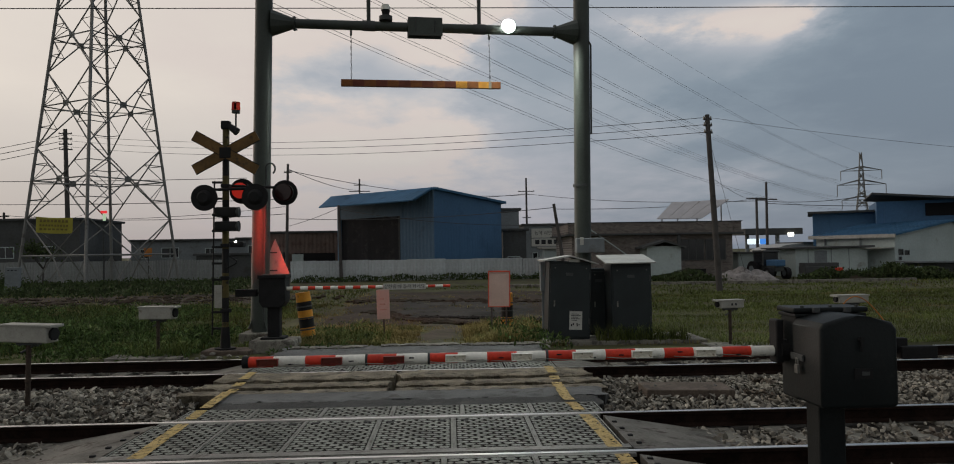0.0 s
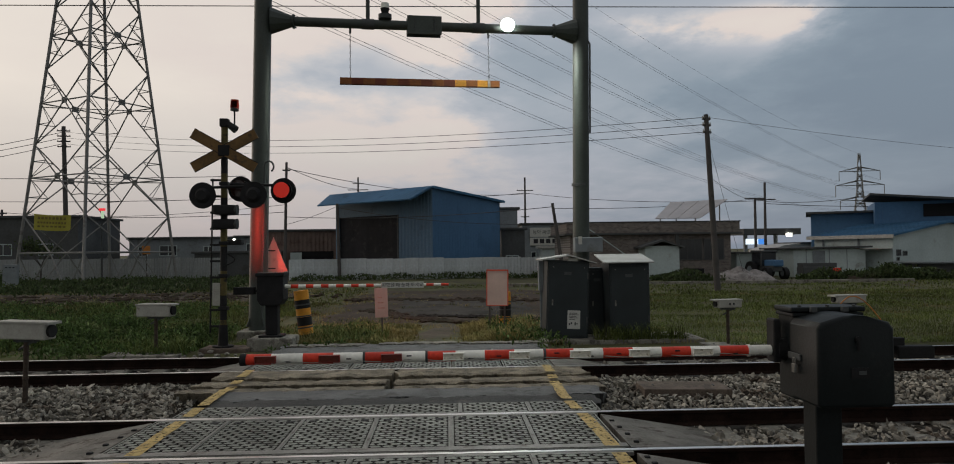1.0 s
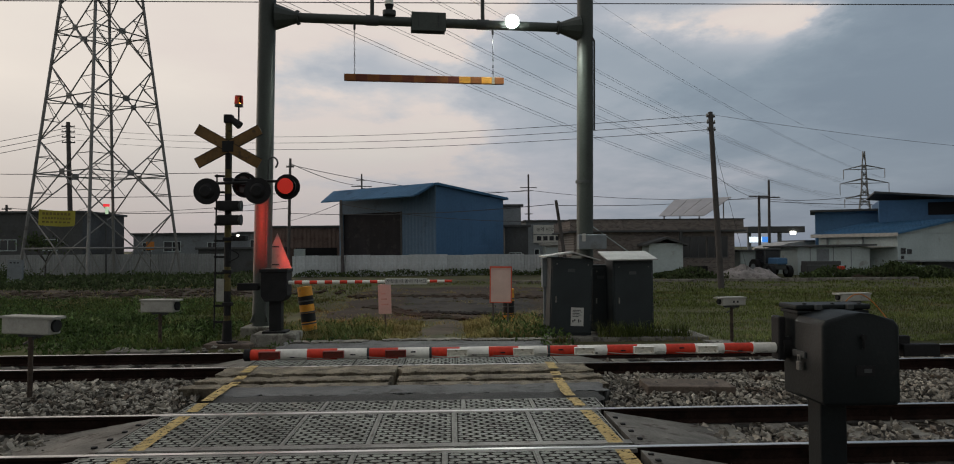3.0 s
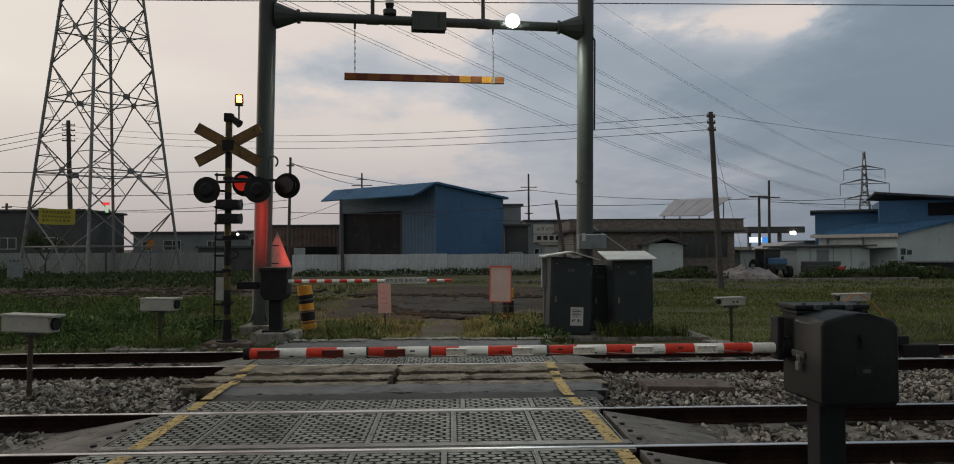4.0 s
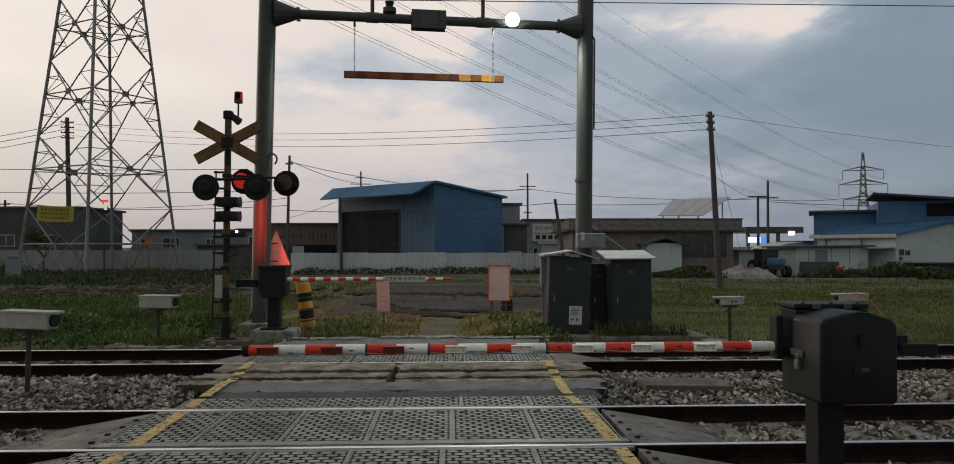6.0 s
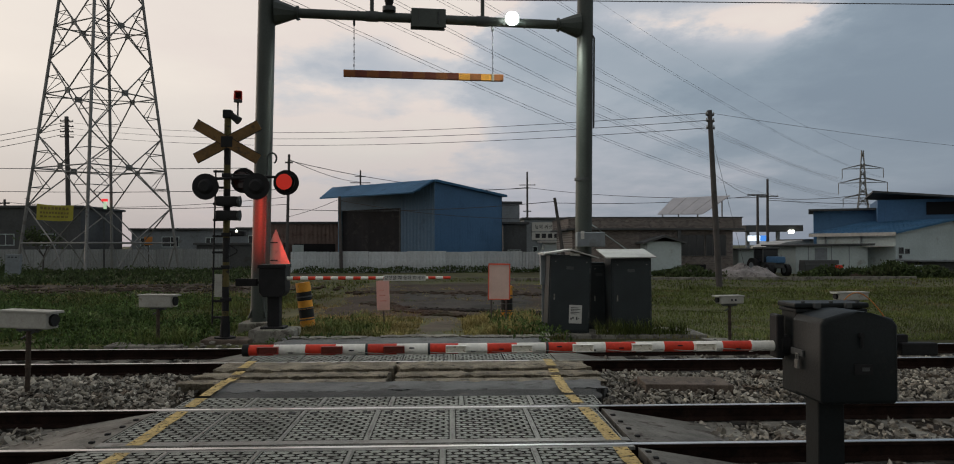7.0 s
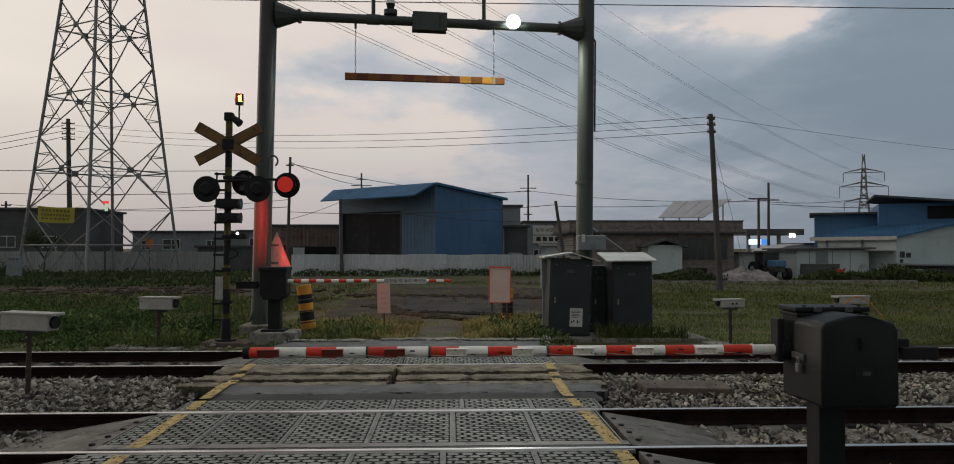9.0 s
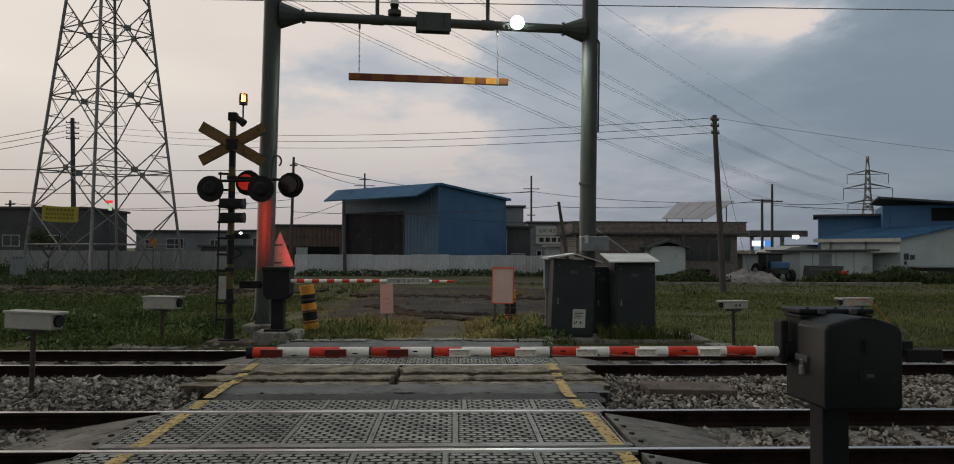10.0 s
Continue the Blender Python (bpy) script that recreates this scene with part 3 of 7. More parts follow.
def build_deck():
    t = thing("crossing_deck", pose(0, 0, 0), "level crossing deck of patterned rubber panels, asphalt and concrete", "crossing deck", kind="structure")
    PW = 0.735
    X0 = -2.93
    rows = ((6.30, 1.34, 0), (7.79, 0.50, 0.1), (5.58, 0.58, -0.08))
    for y, d, shift in rows:
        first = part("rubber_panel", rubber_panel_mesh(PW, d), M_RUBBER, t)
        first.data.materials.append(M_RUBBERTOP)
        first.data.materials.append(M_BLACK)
        # dark grooves, paler raised tops, black blocks in place of holes
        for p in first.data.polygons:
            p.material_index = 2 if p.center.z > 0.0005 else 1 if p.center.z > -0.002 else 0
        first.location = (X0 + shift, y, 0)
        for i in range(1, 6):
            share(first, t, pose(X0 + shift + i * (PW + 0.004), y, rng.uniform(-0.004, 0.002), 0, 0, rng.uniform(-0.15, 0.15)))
        bm = B()
        box(bm, X0 + shift, X0 + shift + 6 * (PW + 0.004), y, y + d, -0.2, -0.10)
        part("panel_bearer", bm, M_CONCRETE, t)
        for i in range(1, 6):
            x = X0 + shift + i * (PW + 0.004)
            one_box("joint_strip", M_STRIP, t, x - 0.011, x + 0.008, y + 0.004, y + d - 0.004, -0.01, 0.003)
    # steel edging along the running rails
    for y in (7.655, 6.155, 7.775, 6.318):
        one_box("edge_strip", M_STRIP, t, X0, ROAD_R - 0.02, y, y + 0.05 if y != 6.318 else y + 0.12, -0.03, -0.002 if y != 6.318 else 0.006)
    # sloped end plates between and beside the rails
    for side in (-1, 1):
        xin = X0 - 0.02 if side < 0 else ROAD_R
        for y0, y1, run in ((6.32, 7.62, 1.25), (5.3, 6.14, 1.2), (10.86, 12.16, 1.1)):
            bm = B()
            xo = xin + side * run
            a = [bm.verts.new(v) for v in ((xin, y0, -0.005), (xin, y1, -0.005), (xo, y1 - 0.06, -0.20), (xo, y0 + 0.25, -0.20), (xin + side * 0.35, y0 + 0.02, -0.03))]
            bm.faces.new(a)
            r = bmesh.ops.extrude_face_region(bm, geom=list(bm.faces))
            bmesh.ops.translate(bm, vec=(0, 0, -0.08), verts=[v for v in r["geom"] if isinstance(v, bmesh.types.BMVert)])
            part("end_ramp", bm, M_RAMP, t, "grey steel deflector plate")
            if y0 > 10:
                continue
            for k in range(4):
                bm = B()
                x = xin + side * (0.05 + 0.012 * (3 - k))
                box(bm, x - 0.022, x + 0.022, y0 + 0.16 + k * (y1 - y0) / 4.8, y0 + 0.20 + k * (y1 - y0) / 4.8, -0.03, 0.006, 0.005)
                part("fixing_bolt", bm, M_BLACK, t)

    # asphalt strip with a soft, broken edge
    def ragged(name, material, x0, x1, y0, y1, top, amp, label, seed, lump=1.0):
        bm = B()
        nx, ny = int((x1 - x0) / 0.035), max(6, int((y1 - y0) / 0.035))
        grid = []
        for j in range(ny + 1):
            row = []
            for i in range(nx + 1):
                fx, fy = i / nx, j / ny
                x, y = x0 + (x1 - x0) * fx, y0 + (y1 - y0) * fy
                if i in (0, nx):
                    x += amp * 2.5 * noise.noise((y * 3, seed, 0))
                if j in (0, ny):
                    y += amp * (0.6 * noise.noise((x * 3.3, seed, 4)) + 0.5 * noise.noise((x * 13, seed, 7)) + 0.45 * noise.noise((x * 31, seed, 8)))
                edge = min(fx * nx, (1 - fx) * nx, fy * ny, (1 - fy) * ny)
                chip = max(0.0, noise.noise((x * 6, y * 5, seed + 20)) - 0.12) if edge < 3.5 else 0.0
                z = top + lump * (0.006 * noise.noise((x * 2.5, y * 2.5, seed)) + 0.006 * noise.noise((x * 11, y * 11, seed)) + 0.006 * noise.noise((x * 29, y * 29, seed))) - (0.010 if edge < 0.5 else 0.0) - lump * 0.05 * chip
                row.append(bm.verts.new((x, y, z)))
            grid.append(row)
        for j in range(ny):
            for i in range(nx):
                bm.faces.new((grid[j][i], grid[j][i + 1], grid[j + 1][i + 1], grid[j + 1][i]))
        r = bmesh.ops.extrude_edge_only(bm, edges=[e for e in bm.edges if e.is_boundary])
        for v in r["geom"]:
            if isinstance(v, bmesh.types.BMVert):
                v.co.z = -0.3
                if v.co.y < y0 + 0.2 * (y1 - y0):
                    v.co.y += 0.14
        return part(name, bm, material, t, label, smooth=lump < 0.9)

    ragged("asphalt_strip", M_ASPHALT, -2.70, 1.70, 8.30, 8.80, -0.022, 0.07, "worn dark asphalt infill", 1.0, 0.7)
    ragged("asphalt_strip", M_GREYASPHALT, -2.80, 1.78, 8.76, 9.33, -0.016, 0.10, "worn blue-grey asphalt infill", 1.5, 0.7)
    for k, (xa, xb, ya, yb, top) in enumerate(((-3.35, -0.77, 9.40, 9.67, -0.036), (-0.71, 1.95, 9.39, 9.68, -0.040), (-3.25, -0.77, 9.73, 10.04, -0.010), (-0.70, 1.98, 9.74, 10.05, -0.014), (-3.15, -0.76, 10.10, 10.70, 0.020), (-0.70, 1.9, 10.11, 10.70, 0.016))):
        ragged("concrete_slab", M_SLAB, xa, xb, ya, yb, top, 0.06, "crumbling concrete slab", 2.0 + k)
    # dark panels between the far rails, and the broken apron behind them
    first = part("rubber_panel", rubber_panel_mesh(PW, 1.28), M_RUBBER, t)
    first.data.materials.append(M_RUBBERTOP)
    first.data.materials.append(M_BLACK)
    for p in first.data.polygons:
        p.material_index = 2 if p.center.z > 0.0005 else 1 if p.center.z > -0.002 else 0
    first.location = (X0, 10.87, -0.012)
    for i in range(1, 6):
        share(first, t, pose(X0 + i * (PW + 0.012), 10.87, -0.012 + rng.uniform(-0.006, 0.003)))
    bm = B()
    box(bm, X0, ROAD_R, 10.86, 12.18, -0.26, -0.115)
    part("panel_bearer", bm, M_CONCRETE, t)
    ragged("asphalt_strip", M_GREYASPHALT, -3.0, 1.6, 12.38, 13.9, -0.02, 0.10, "grey asphalt apron behind the rails", 6.0, 0.8)
    for k, (xa, xb, ya, yb) in enumerate(((-2.9, -1.6, 13.55, 13.85), (-1.3, 0.1, 13.72, 13.98), (0.3, 1.7, 13.60, 13.86), (-2.3, -0.4, 12.42, 12.62), (-0.2, 1.5, 12.44, 12.60))):
        ragged("concrete_slab", M_CONCRETE, xa, xb, ya, yb, 0.012, 0.09, "pale broken concrete edging", 30.0 + k)
    # yellow edge lines over the whole deck
    left_x, right_x = (lambda y: -2.84 + (10.68 - y) * 0.036), (lambda y: 1.33 - 0.07 * math.exp(-((y - 8.6) / 1.1) ** 2))
    spans = ((5.6, 6.12, 0.008), (6.34, 7.62, 0.008), (7.82, 8.26, 0.008), (8.36, 9.32, 0.012), (9.41, 9.66, -0.016), (9.74, 10.02, 0.008), (10.11, 10.69, 0.036))
    for edge, (y0, y1, z) in [(e, sp) for e in (left_x, right_x) for sp in spans]:
        bm = B()
        n = max(4, int((y1 - y0) / 0.07))
        vs = [[bm.verts.new((edge(y0 + (y1 - y0) * i / n) + w + 0.012 * noise.noise((y0 + i * 0.3, w * 9, 1)), y0 + (y1 - y0) * i / n, z)) for w in (0.0, 0.125)] for i in range(n + 1)]
        for i in range(n):
            bm.faces.new((vs[i][0], vs[i][1], vs[i + 1][1], vs[i + 1][0]))
        part("yellow_line", bm, M_YELLINE, t, "worn yellow edge line")


build_deck()

# two concrete covers in the ballast and rubble round the far apron
for x, y, w, d, z, rz in ((2.95, 9.35, 1.08, 0.52, -0.075, -2), (-5.4, 13.6, 1.3, 0.5, -0.12, 2), (5.35, 13.75, 1.2, 0.6, -0.14, 0)):
    bm = B()
    box(bm, -w / 2, w / 2, -d / 2, d / 2, -0.09, 0.03, 0.012)
    c = thing("duct_cover", pose(x, y, z, 0.6, 0.8, rz), "weathered concrete duct cover lying in the ballast", "duct cover", "duct covers")
    part("slab", bm, M_BROWNSLAB if y < 10 else M_CONCRETE, c)
    for s in (-1, 1):
        bm = B()
        rod(bm, (s * w * 0.35, -0.04, 0.035), (s * w * 0.35, 0.04, 0.035), 0.008)
        part("lifting_ring", bm, M_DARKSTEEL, c)


# ---- near barrier ----
def build_near_barrier():
    t = thing("barrier_machine", pose(2.36, 4.6, -0.03), "dark grey crossing barrier machine on a square steel post", "barrier machine", "barriers")
    X = -2.36
    one_box("post", M_MACHINE, t, 2.255 + X, 2.42 + X, -0.08, 0.09, 0.05, 0.80, 0.01)
    one_box("base_plate", M_MACHINE, t, 2.12 + X, 2.55 + X, -0.2, 0.22, 0.02, 0.055, 0.006)
    one_box("footing", M_CONCRETE, t, 1.98 + X, 2.72 + X, -0.36, 0.38, -0.14, 0.022, 0.02)
    for sx in (-1, 1):
        for sy in (-1, 1):
            bm = B()
            disc(bm, (sx * 0.17 - 0.025, sy * 0.17, 0.07), 0.018, 0.03, "Z", 6)
            part("bolt", bm, M_DARKSTEEL, t)
    body = one_box("gear_housing", M_MACHINE, t, 2.185 + X, 2.625 + X, 0.05, 0.27, 0.74, 1.285, 0.018)
    one_box("lid", M_MACHINE, body, 2.165 + X, 2.645 + X, 0.03, 0.285, 1.290, 1.322, 0.010)
    one_box("lid_flange", M_MACHINE, body, 2.175 + X, 2.635 + X, 0.035, 0.28, 1.262, 1.284, 0.006)
    for x in (2.23, 2.41, 2.58):
        bm = B()
        disc(bm, (x + X, 0.055, 1.327), 0.012, 0.012, "Z", 8)
        part("lid_bolt", bm, M_DARKSTEEL, body)
    for x in (-0.06, 0.14):
        one_box("hinge", M_DARKSTEEL, body, x - 0.02, x + 0.02, 0.0, 0.035, 1.29, 1.325, 0.004)
    # front cover with a shallow gable top and rounded edges
    prof = [(2.165, 0.745), (2.185, 0.725), (2.605, 0.725), (2.628, 0.745), (2.628, 1.185), (2.600, 1.225), (2.46, 1.262), (2.39, 1.268), (2.32, 1.262), (2.19, 1.225), (2.165, 1.19)]
    bm = B()
    prism(bm, [(x + X, z + 0.03) for x, z in prof], -0.30, 0.048)
    es = [e for e in bm.edges if all(v.co.y < -0.29 for v in e.verts)]
    bmesh.ops.bevel(bm, geom=es, offset=0.022, segments=3, affect="EDGES", profile=0.5)
    cover = part("cover", bm, M_MACHINE, t, smooth=True)
    one_box("latch_plate", M_DARKSTEEL, cover, 2.15 + X, 2.164 + X, -0.10, 0.06, 1.005, 1.045, 0.003)
    bm = B()
    box(bm, 2.128 + X, 2.146 + X, -0.075, -0.035, 0.93, 0.985, 0.004)
    for dy in (-0.068, -0.042):
        rod(bm, (2.137 + X, dy, 0.985), (2.137 + X, dy, 1.02), 0.004)
    rod(bm, (2.137 + X, -0.068, 1.02), (2.137 + X, -0.042, 1.02), 0.004)
    part("padlock", bm, M_STRIP, cover, "small steel padlock")
    one_box("plate_recess", M_BLACK, cover, 2.36 + X, 2.47 + X, -0.306, -0.298, 0.93, 0.99)
    one_box("rating_plate", M_DARKSTEEL, cover, 2.405 + X, 2.45 + X, -0.309, -0.304, 0.95, 0.972)
    bm = B()
    rod(bm, (2.40 + X, -0.302, 1.16), (2.40 + X, -0.325, 1.16), 0.016, seg=12)
    rod(bm, (2.40 + X, -0.318, 1.155), (2.40 + X, -0.318, 1.09), 0.008)
    part("door_handle", bm, M_BLACK, cover)
    # drive hub and arm to the boom, counterweight arm on the other side
    bm = B()
    disc(bm, (2.16 + X, 0.19, 1.04), 0.07, 0.06, "X", 20)
    box(bm, 2.10 + X, 2.15 + X, 0.14, 0.26, 0.96, 1.24, 0.012)
    part("drive_arm", bm, M_BLACK, t)
    bm = B()
    box(bm, 2.74 + X, 2.95 + X, 0.12, 0.17, 1.02, 1.11, 0.008)
    box(bm, 2.88 + X, 3.12 + X, 0.08, 0.16, 0.98, 1.06, 0.008)
    part("counterweight_arm", bm, M_BLACK, t)
    bm = B()
    pts = [Vector((2.63 + X + 0.34 * f, 0.31 + 0.05 * f, 1.315 + 0.30 * f * (1 - f) * (1.35 - f) - 0.16 * f * f)) for f in [i / 14 for i in range(15)]]
    tube(bm, pts, 0.004, 6)
    part("cable", bm, M_ORANGE, t, "orange cable loop")
    return t


build_near_barrier()


def build_boom():
    """Striped tube boom lying across the road, with eight lamp units on it."""
    t = thing("barrier_boom", pose(2.13, 4.8, 1.005, 0, -0.1, 0), "lowered red and white striped crossing boom", "barrier boom", "booms")
    edges = [2.13, 1.95, 1.76, 1.57, 1.38, 1.195, 1.0, 0.81, 0.615, 0.43, 0.24, 0.055, -0.135, -0.335, -0.53, -0.72, -0.91, -1.11, -1.265]
    for i, (a, b) in enumerate(zip(edges, edges[1:])):
        r = 0.0335 if a > -0.13 else 0.0345
        bm = B()
        rod(bm, (a - 2.13, 0, 0), (b - 2.13, 0, 0), r, seg=20)
        part("red_band" if i % 2 else "white_band", bm, M_RED if i % 2 else M_WHITE, t, smooth=True)
    bm = B()
    rod(bm, (-1.265 - 2.13, 0, 0), (-1.305 - 2.13, 0, 0), 0.039, seg=20)
    part("tip_cap", bm, M_BLACK, t, "black rubber tip", smooth=True)
    for x in (-0.135, 0.62, 1.95, -0.53):
        bm = B()
        rod(bm, (x - 2.133, 0, 0), (x - 2.118, 0, 0), 0.039, seg=20)
        part("clamp_ring", bm, M_DARKSTEEL if x < 1 else M_WHITE, t, smooth=True)
    bm = B()
    prev = None
    for i in range(70):
        x = -0.09 - i * 0.047
        p = Vector((x, -0.030 - 0.006 * math.sin(i * 1.3), -0.018 - 0.006 * math.sin(i * 0.75)))
        if prev:
            rod(bm, prev, p, 0.003, seg=5)
        prev = p
    part("feed_cable", bm, M_CREAM, t, "thin cable clipped along the boom")
    for k, x in enumerate((-1.0, -0.62, -0.24, 0.15, 0.33, 0.70, 0.92, 1.10, 1.48, 1.86)):
        bm = B()
        box(bm, x - 2.13 - 0.016, x - 2.13 + 0.016, -0.0365, -0.026, -0.018 + 0.012 * (k % 3), -0.010 + 0.012 * (k % 3), 0.002)
        part("cable_clip", bm, M_BLACK, t)
    lamps = []
    for x in (1.64, 1.23, 0.85, 0.46, 0.04, -0.35, -0.74, -1.14):
        bm = B()
        box(bm, -0.065, 0.065, -0.052, 0.0, 0.019, 0.022)
        box(bm, -0.065, 0.065, -0.052, 0.0, -0.022, -0.019)
        box(bm, -0.065, -0.062, -0.050, 0.0, -0.019, 0.019)
        box(bm, 0.062, 0.065, -0.050, 0.0, -0.019, 0.019)
        shell, unlit = (M_WHITE, M_LENSPALE) if x > 0.0 else (M_UNITRED, M_LENSOFF)
        u = part("lamp_unit", bm, shell, t, "shallow red warning lamp unit")
        u.location = (x - 2.13, -0.015, 0.003)
        # black backing that soaks up light leaking round the turned strip
        one_box("reflector", M_BLACK, u, -0.061, 0.061, -0.012, -0.008, -0.0185, 0.0185)
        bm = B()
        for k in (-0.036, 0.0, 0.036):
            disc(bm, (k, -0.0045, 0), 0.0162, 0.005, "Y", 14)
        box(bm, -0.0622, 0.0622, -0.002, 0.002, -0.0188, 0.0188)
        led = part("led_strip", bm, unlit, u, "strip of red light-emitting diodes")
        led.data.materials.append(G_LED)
        led.data.materials.append(G_LEDHALO)
        # only the front glows; the plain back stands in for the off state
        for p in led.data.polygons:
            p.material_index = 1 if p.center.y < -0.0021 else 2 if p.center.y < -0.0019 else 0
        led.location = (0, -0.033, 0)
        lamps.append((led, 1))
        # added rear unit: reddens field and cabinets, long lips shape its beam
        bm = B()
        box(bm, -0.065, 0.065, -0.130, 0.0, -0.023, -0.019)
        box(bm, -0.065, 0.065, -0.120, 0.0, 0.019, 0.022)
        box(bm, -0.065, -0.062, -0.06, 0.0, -0.019, 0.019)
        box(bm, 0.062, 0.065, -0.06, 0.0, -0.019, 0.019)
        rear = part("lamp_unit", bm, M_BLACK, t)
        rear.matrix_basis = Matrix.Translation((x - 2.13, 0.015, -0.004)) @ Matrix.Rotation(math.pi, 4, "Z")
        rear["label"] = "unseen rear lamp unit, added to redden the far side"
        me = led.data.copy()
        me.materials[1] = G_REARFILL
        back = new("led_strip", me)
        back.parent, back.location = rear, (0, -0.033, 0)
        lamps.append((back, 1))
    return lamps


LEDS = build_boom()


# ---- crossing signal ----
def build_signal():
    t = thing("crossing_signal", pose(-4.14, 14.0, -0.08, 0, 0.55, 0), "black railway crossing signal mast with crossed boards and flashers", "crossing signal")
    bm = B()
    box(bm, -0.36, 0.50, -0.28, 0.28, -0.16, 0.04, 0.02)
    part("footing", bm, M_BROWNSLAB, t)
    for i in range(9):
        a, b = 0.09 + i * 0.45, 0.09 + (i + 1) * 0.45
        bm = B()
        rod(bm, (0, 0, a), (0, 0, b), 0.062, seg=16)
        part("mast_band", bm, M_BLACK if i % 2 else M_YELDARK, t, smooth=True)
    bm = B()
    rod(bm, (0, 0, 0.05), (0, 0, 0.45), 0.095, 0.075, 16)
    disc(bm, (0, 0, 0.055), 0.19, 0.03, "Z")
    part("mast_foot", bm, M_BLACK, t, smooth=True)
    one_box("mast_cap", M_BLACK, t, -0.08, 0.08, -0.08, 0.08, 4.1, 4.26, 0.02)
    # crossed boards
    for s in (-1, 1):
        bm = B()
        m = Matrix.Translation((0.02, -0.09 - 0.012 * s, 3.66)) @ Matrix.Rotation(radians(s * 29), 4, "Y")
        box(bm, -0.66, 0.66, -0.010, 0.010, -0.095, 0.095, 0.003, m)
        b = part("crossing_board", bm, M_BOARD, t, "dull yellow board with black rim")
        for e in (-1, 1):
            bm = B()
            box(bm, -0.66, 0.66, -0.013, 0.013, e * 0.095 - 0.006, e * 0.095 + 0.006, 0, m)
            part("board_rim", bm, M_BLACK, b)
    one_box("board_bracket", M_BLACK, t, -0.09, 0.12, -0.12, 0.02, 3.56, 3.76, 0.01)
    # bell / horn at the mast top and the rotating beacon
    bm = B()
    rod(bm, (0.02, -0.02, 4.2), (0.22, -0.06, 4.05), 0.05, 0.075, 16)
    part("horn", bm, M_BLACK, t, smooth=True)
    bm = B()
    rod(bm, (0.18, 0, 4.06), (0.18, 0, 4.42), 0.016, seg=8)
    part("beacon_stalk", bm, M_BLACK, t)
    bm = B()
    disc(bm, (0.18, 0, 4.435), 0.076, 0.05, "Z")
    beacon = part("beacon", bm, M_DARKSTEEL, t, "rotating beacon on a stalk", smooth=True)
    bm = B()
    rod(bm, (0.18, 0, 4.462), (0.18, 0, 4.615), 0.080, 0.072, 24)
    part("dome", bm, M_DOME, beacon, "translucent red dome", smooth=True)
    # a lit reflector plate deep in a black turning shell that is open on one side
    bm = B()
    box(bm, -0.048, 0.048, 0.026, 0.030, -0.064, 0.064)
    for w in (-0.052, 0.048):
        box(bm, w, w + 0.004, -0.006, 0.034, -0.064, 0.064)
    box(bm, -0.048, 0.048, 0.0305, 0.034, -0.064, 0.064)
    rotor = part("beacon_reflector", bm, M_BLACK, beacon, "amber reflector turning in a dark shell")
    rotor.data.materials.append(G_BEACON)
    for p in rotor.data.polygons:
        p.material_index = 1 if abs(p.center.y - 0.026) < 0.0005 else 0
    rotor.location = (0.18, 0, 4.537)
    # cross arms
    bm = B()
    for a, b in (((-0.33, -0.10, 2.97), (0.62, -0.14, 3.0)), ((0.0, 0.05, 3.06), (1.02, 0.36, 3.05)), ((-0.33, -0.10, 2.97), (-0.33, -0.12, 2.84)), ((0.62, -0.14, 3.0), (0.63, -0.3, 2.86)), ((0.2, 0.12, 3.06), (0.2, 0.30, 3.06)), ((1.02, 0.36, 3.05), (1.02, 0.32, 2.98))):
        rod(bm, a, b, 0.026, seg=10)
    part("cross_arm", bm, M_BLACK, t)
    bm = B()
    for x, y, z in ((0, 0, 3.02), (-0.33, -0.10, 2.95), (0.62, -0.14, 2.98), (1.02, 0.34, 3.02)):
        bmesh.ops.create_uvsphere(bm, u_segments=12, v_segments=8, radius=0.055, matrix=Matrix.Translation((x, y, z)))
    part("joint", bm, M_BLACK, t, smooth=True)
    # four flashers: two show their black backs, two their lenses
    lenses = []
    for x, y, z, face in ((-0.33, -0.2, 2.82, 1), (0.63, -0.36, 2.82, 1), (0.20, 0.38, 2.985, -1), (1.02, 0.30, 2.95, -1)):
        bm = B()
        disc(bm, (x, y, z), 0.24, 0.02, "Y", 36)
        f = part("flasher", bm, M_BLACK, t, "round black flasher backboard", smooth=True)
        bm = B()
        bmesh.ops.create_cone(bm, cap_ends=False, segments=32, radius1=0.17, radius2=0.17, depth=0.10, matrix=Matrix.Translation((x, y + face * 0.06, z)) @ Matrix.Rotation(radians(90), 4, "X"))
        part("hood", bm, M_BLACK, f, smooth=True)
        bm = B()
        rod(bm, (x, y, z), (x, y - face * 0.09, z), 0.15, 0.09, 24)
        part("lamp_can", bm, M_BLACK, f, smooth=True)
        if face > 0:
            bm = B()
            disc(bm, (x, y + 0.02, z), 0.15, 0.02, "Y", 28)
            part("lens", bm, M_REDGLASS, f, "red glass lens", smooth=True)
        else:
            bm = B()
            disc(bm, (0, 0.004, 0), 0.155, 0.008, "Y", 28)
            disc(bm, (0, -0.006, 0), 0.148, 0.006, "Y", 28)
            back = part("lens", bm, M_REDGLASS, f, "red glass lens", smooth=True)
            back.location = (x, y - 0.18, z)
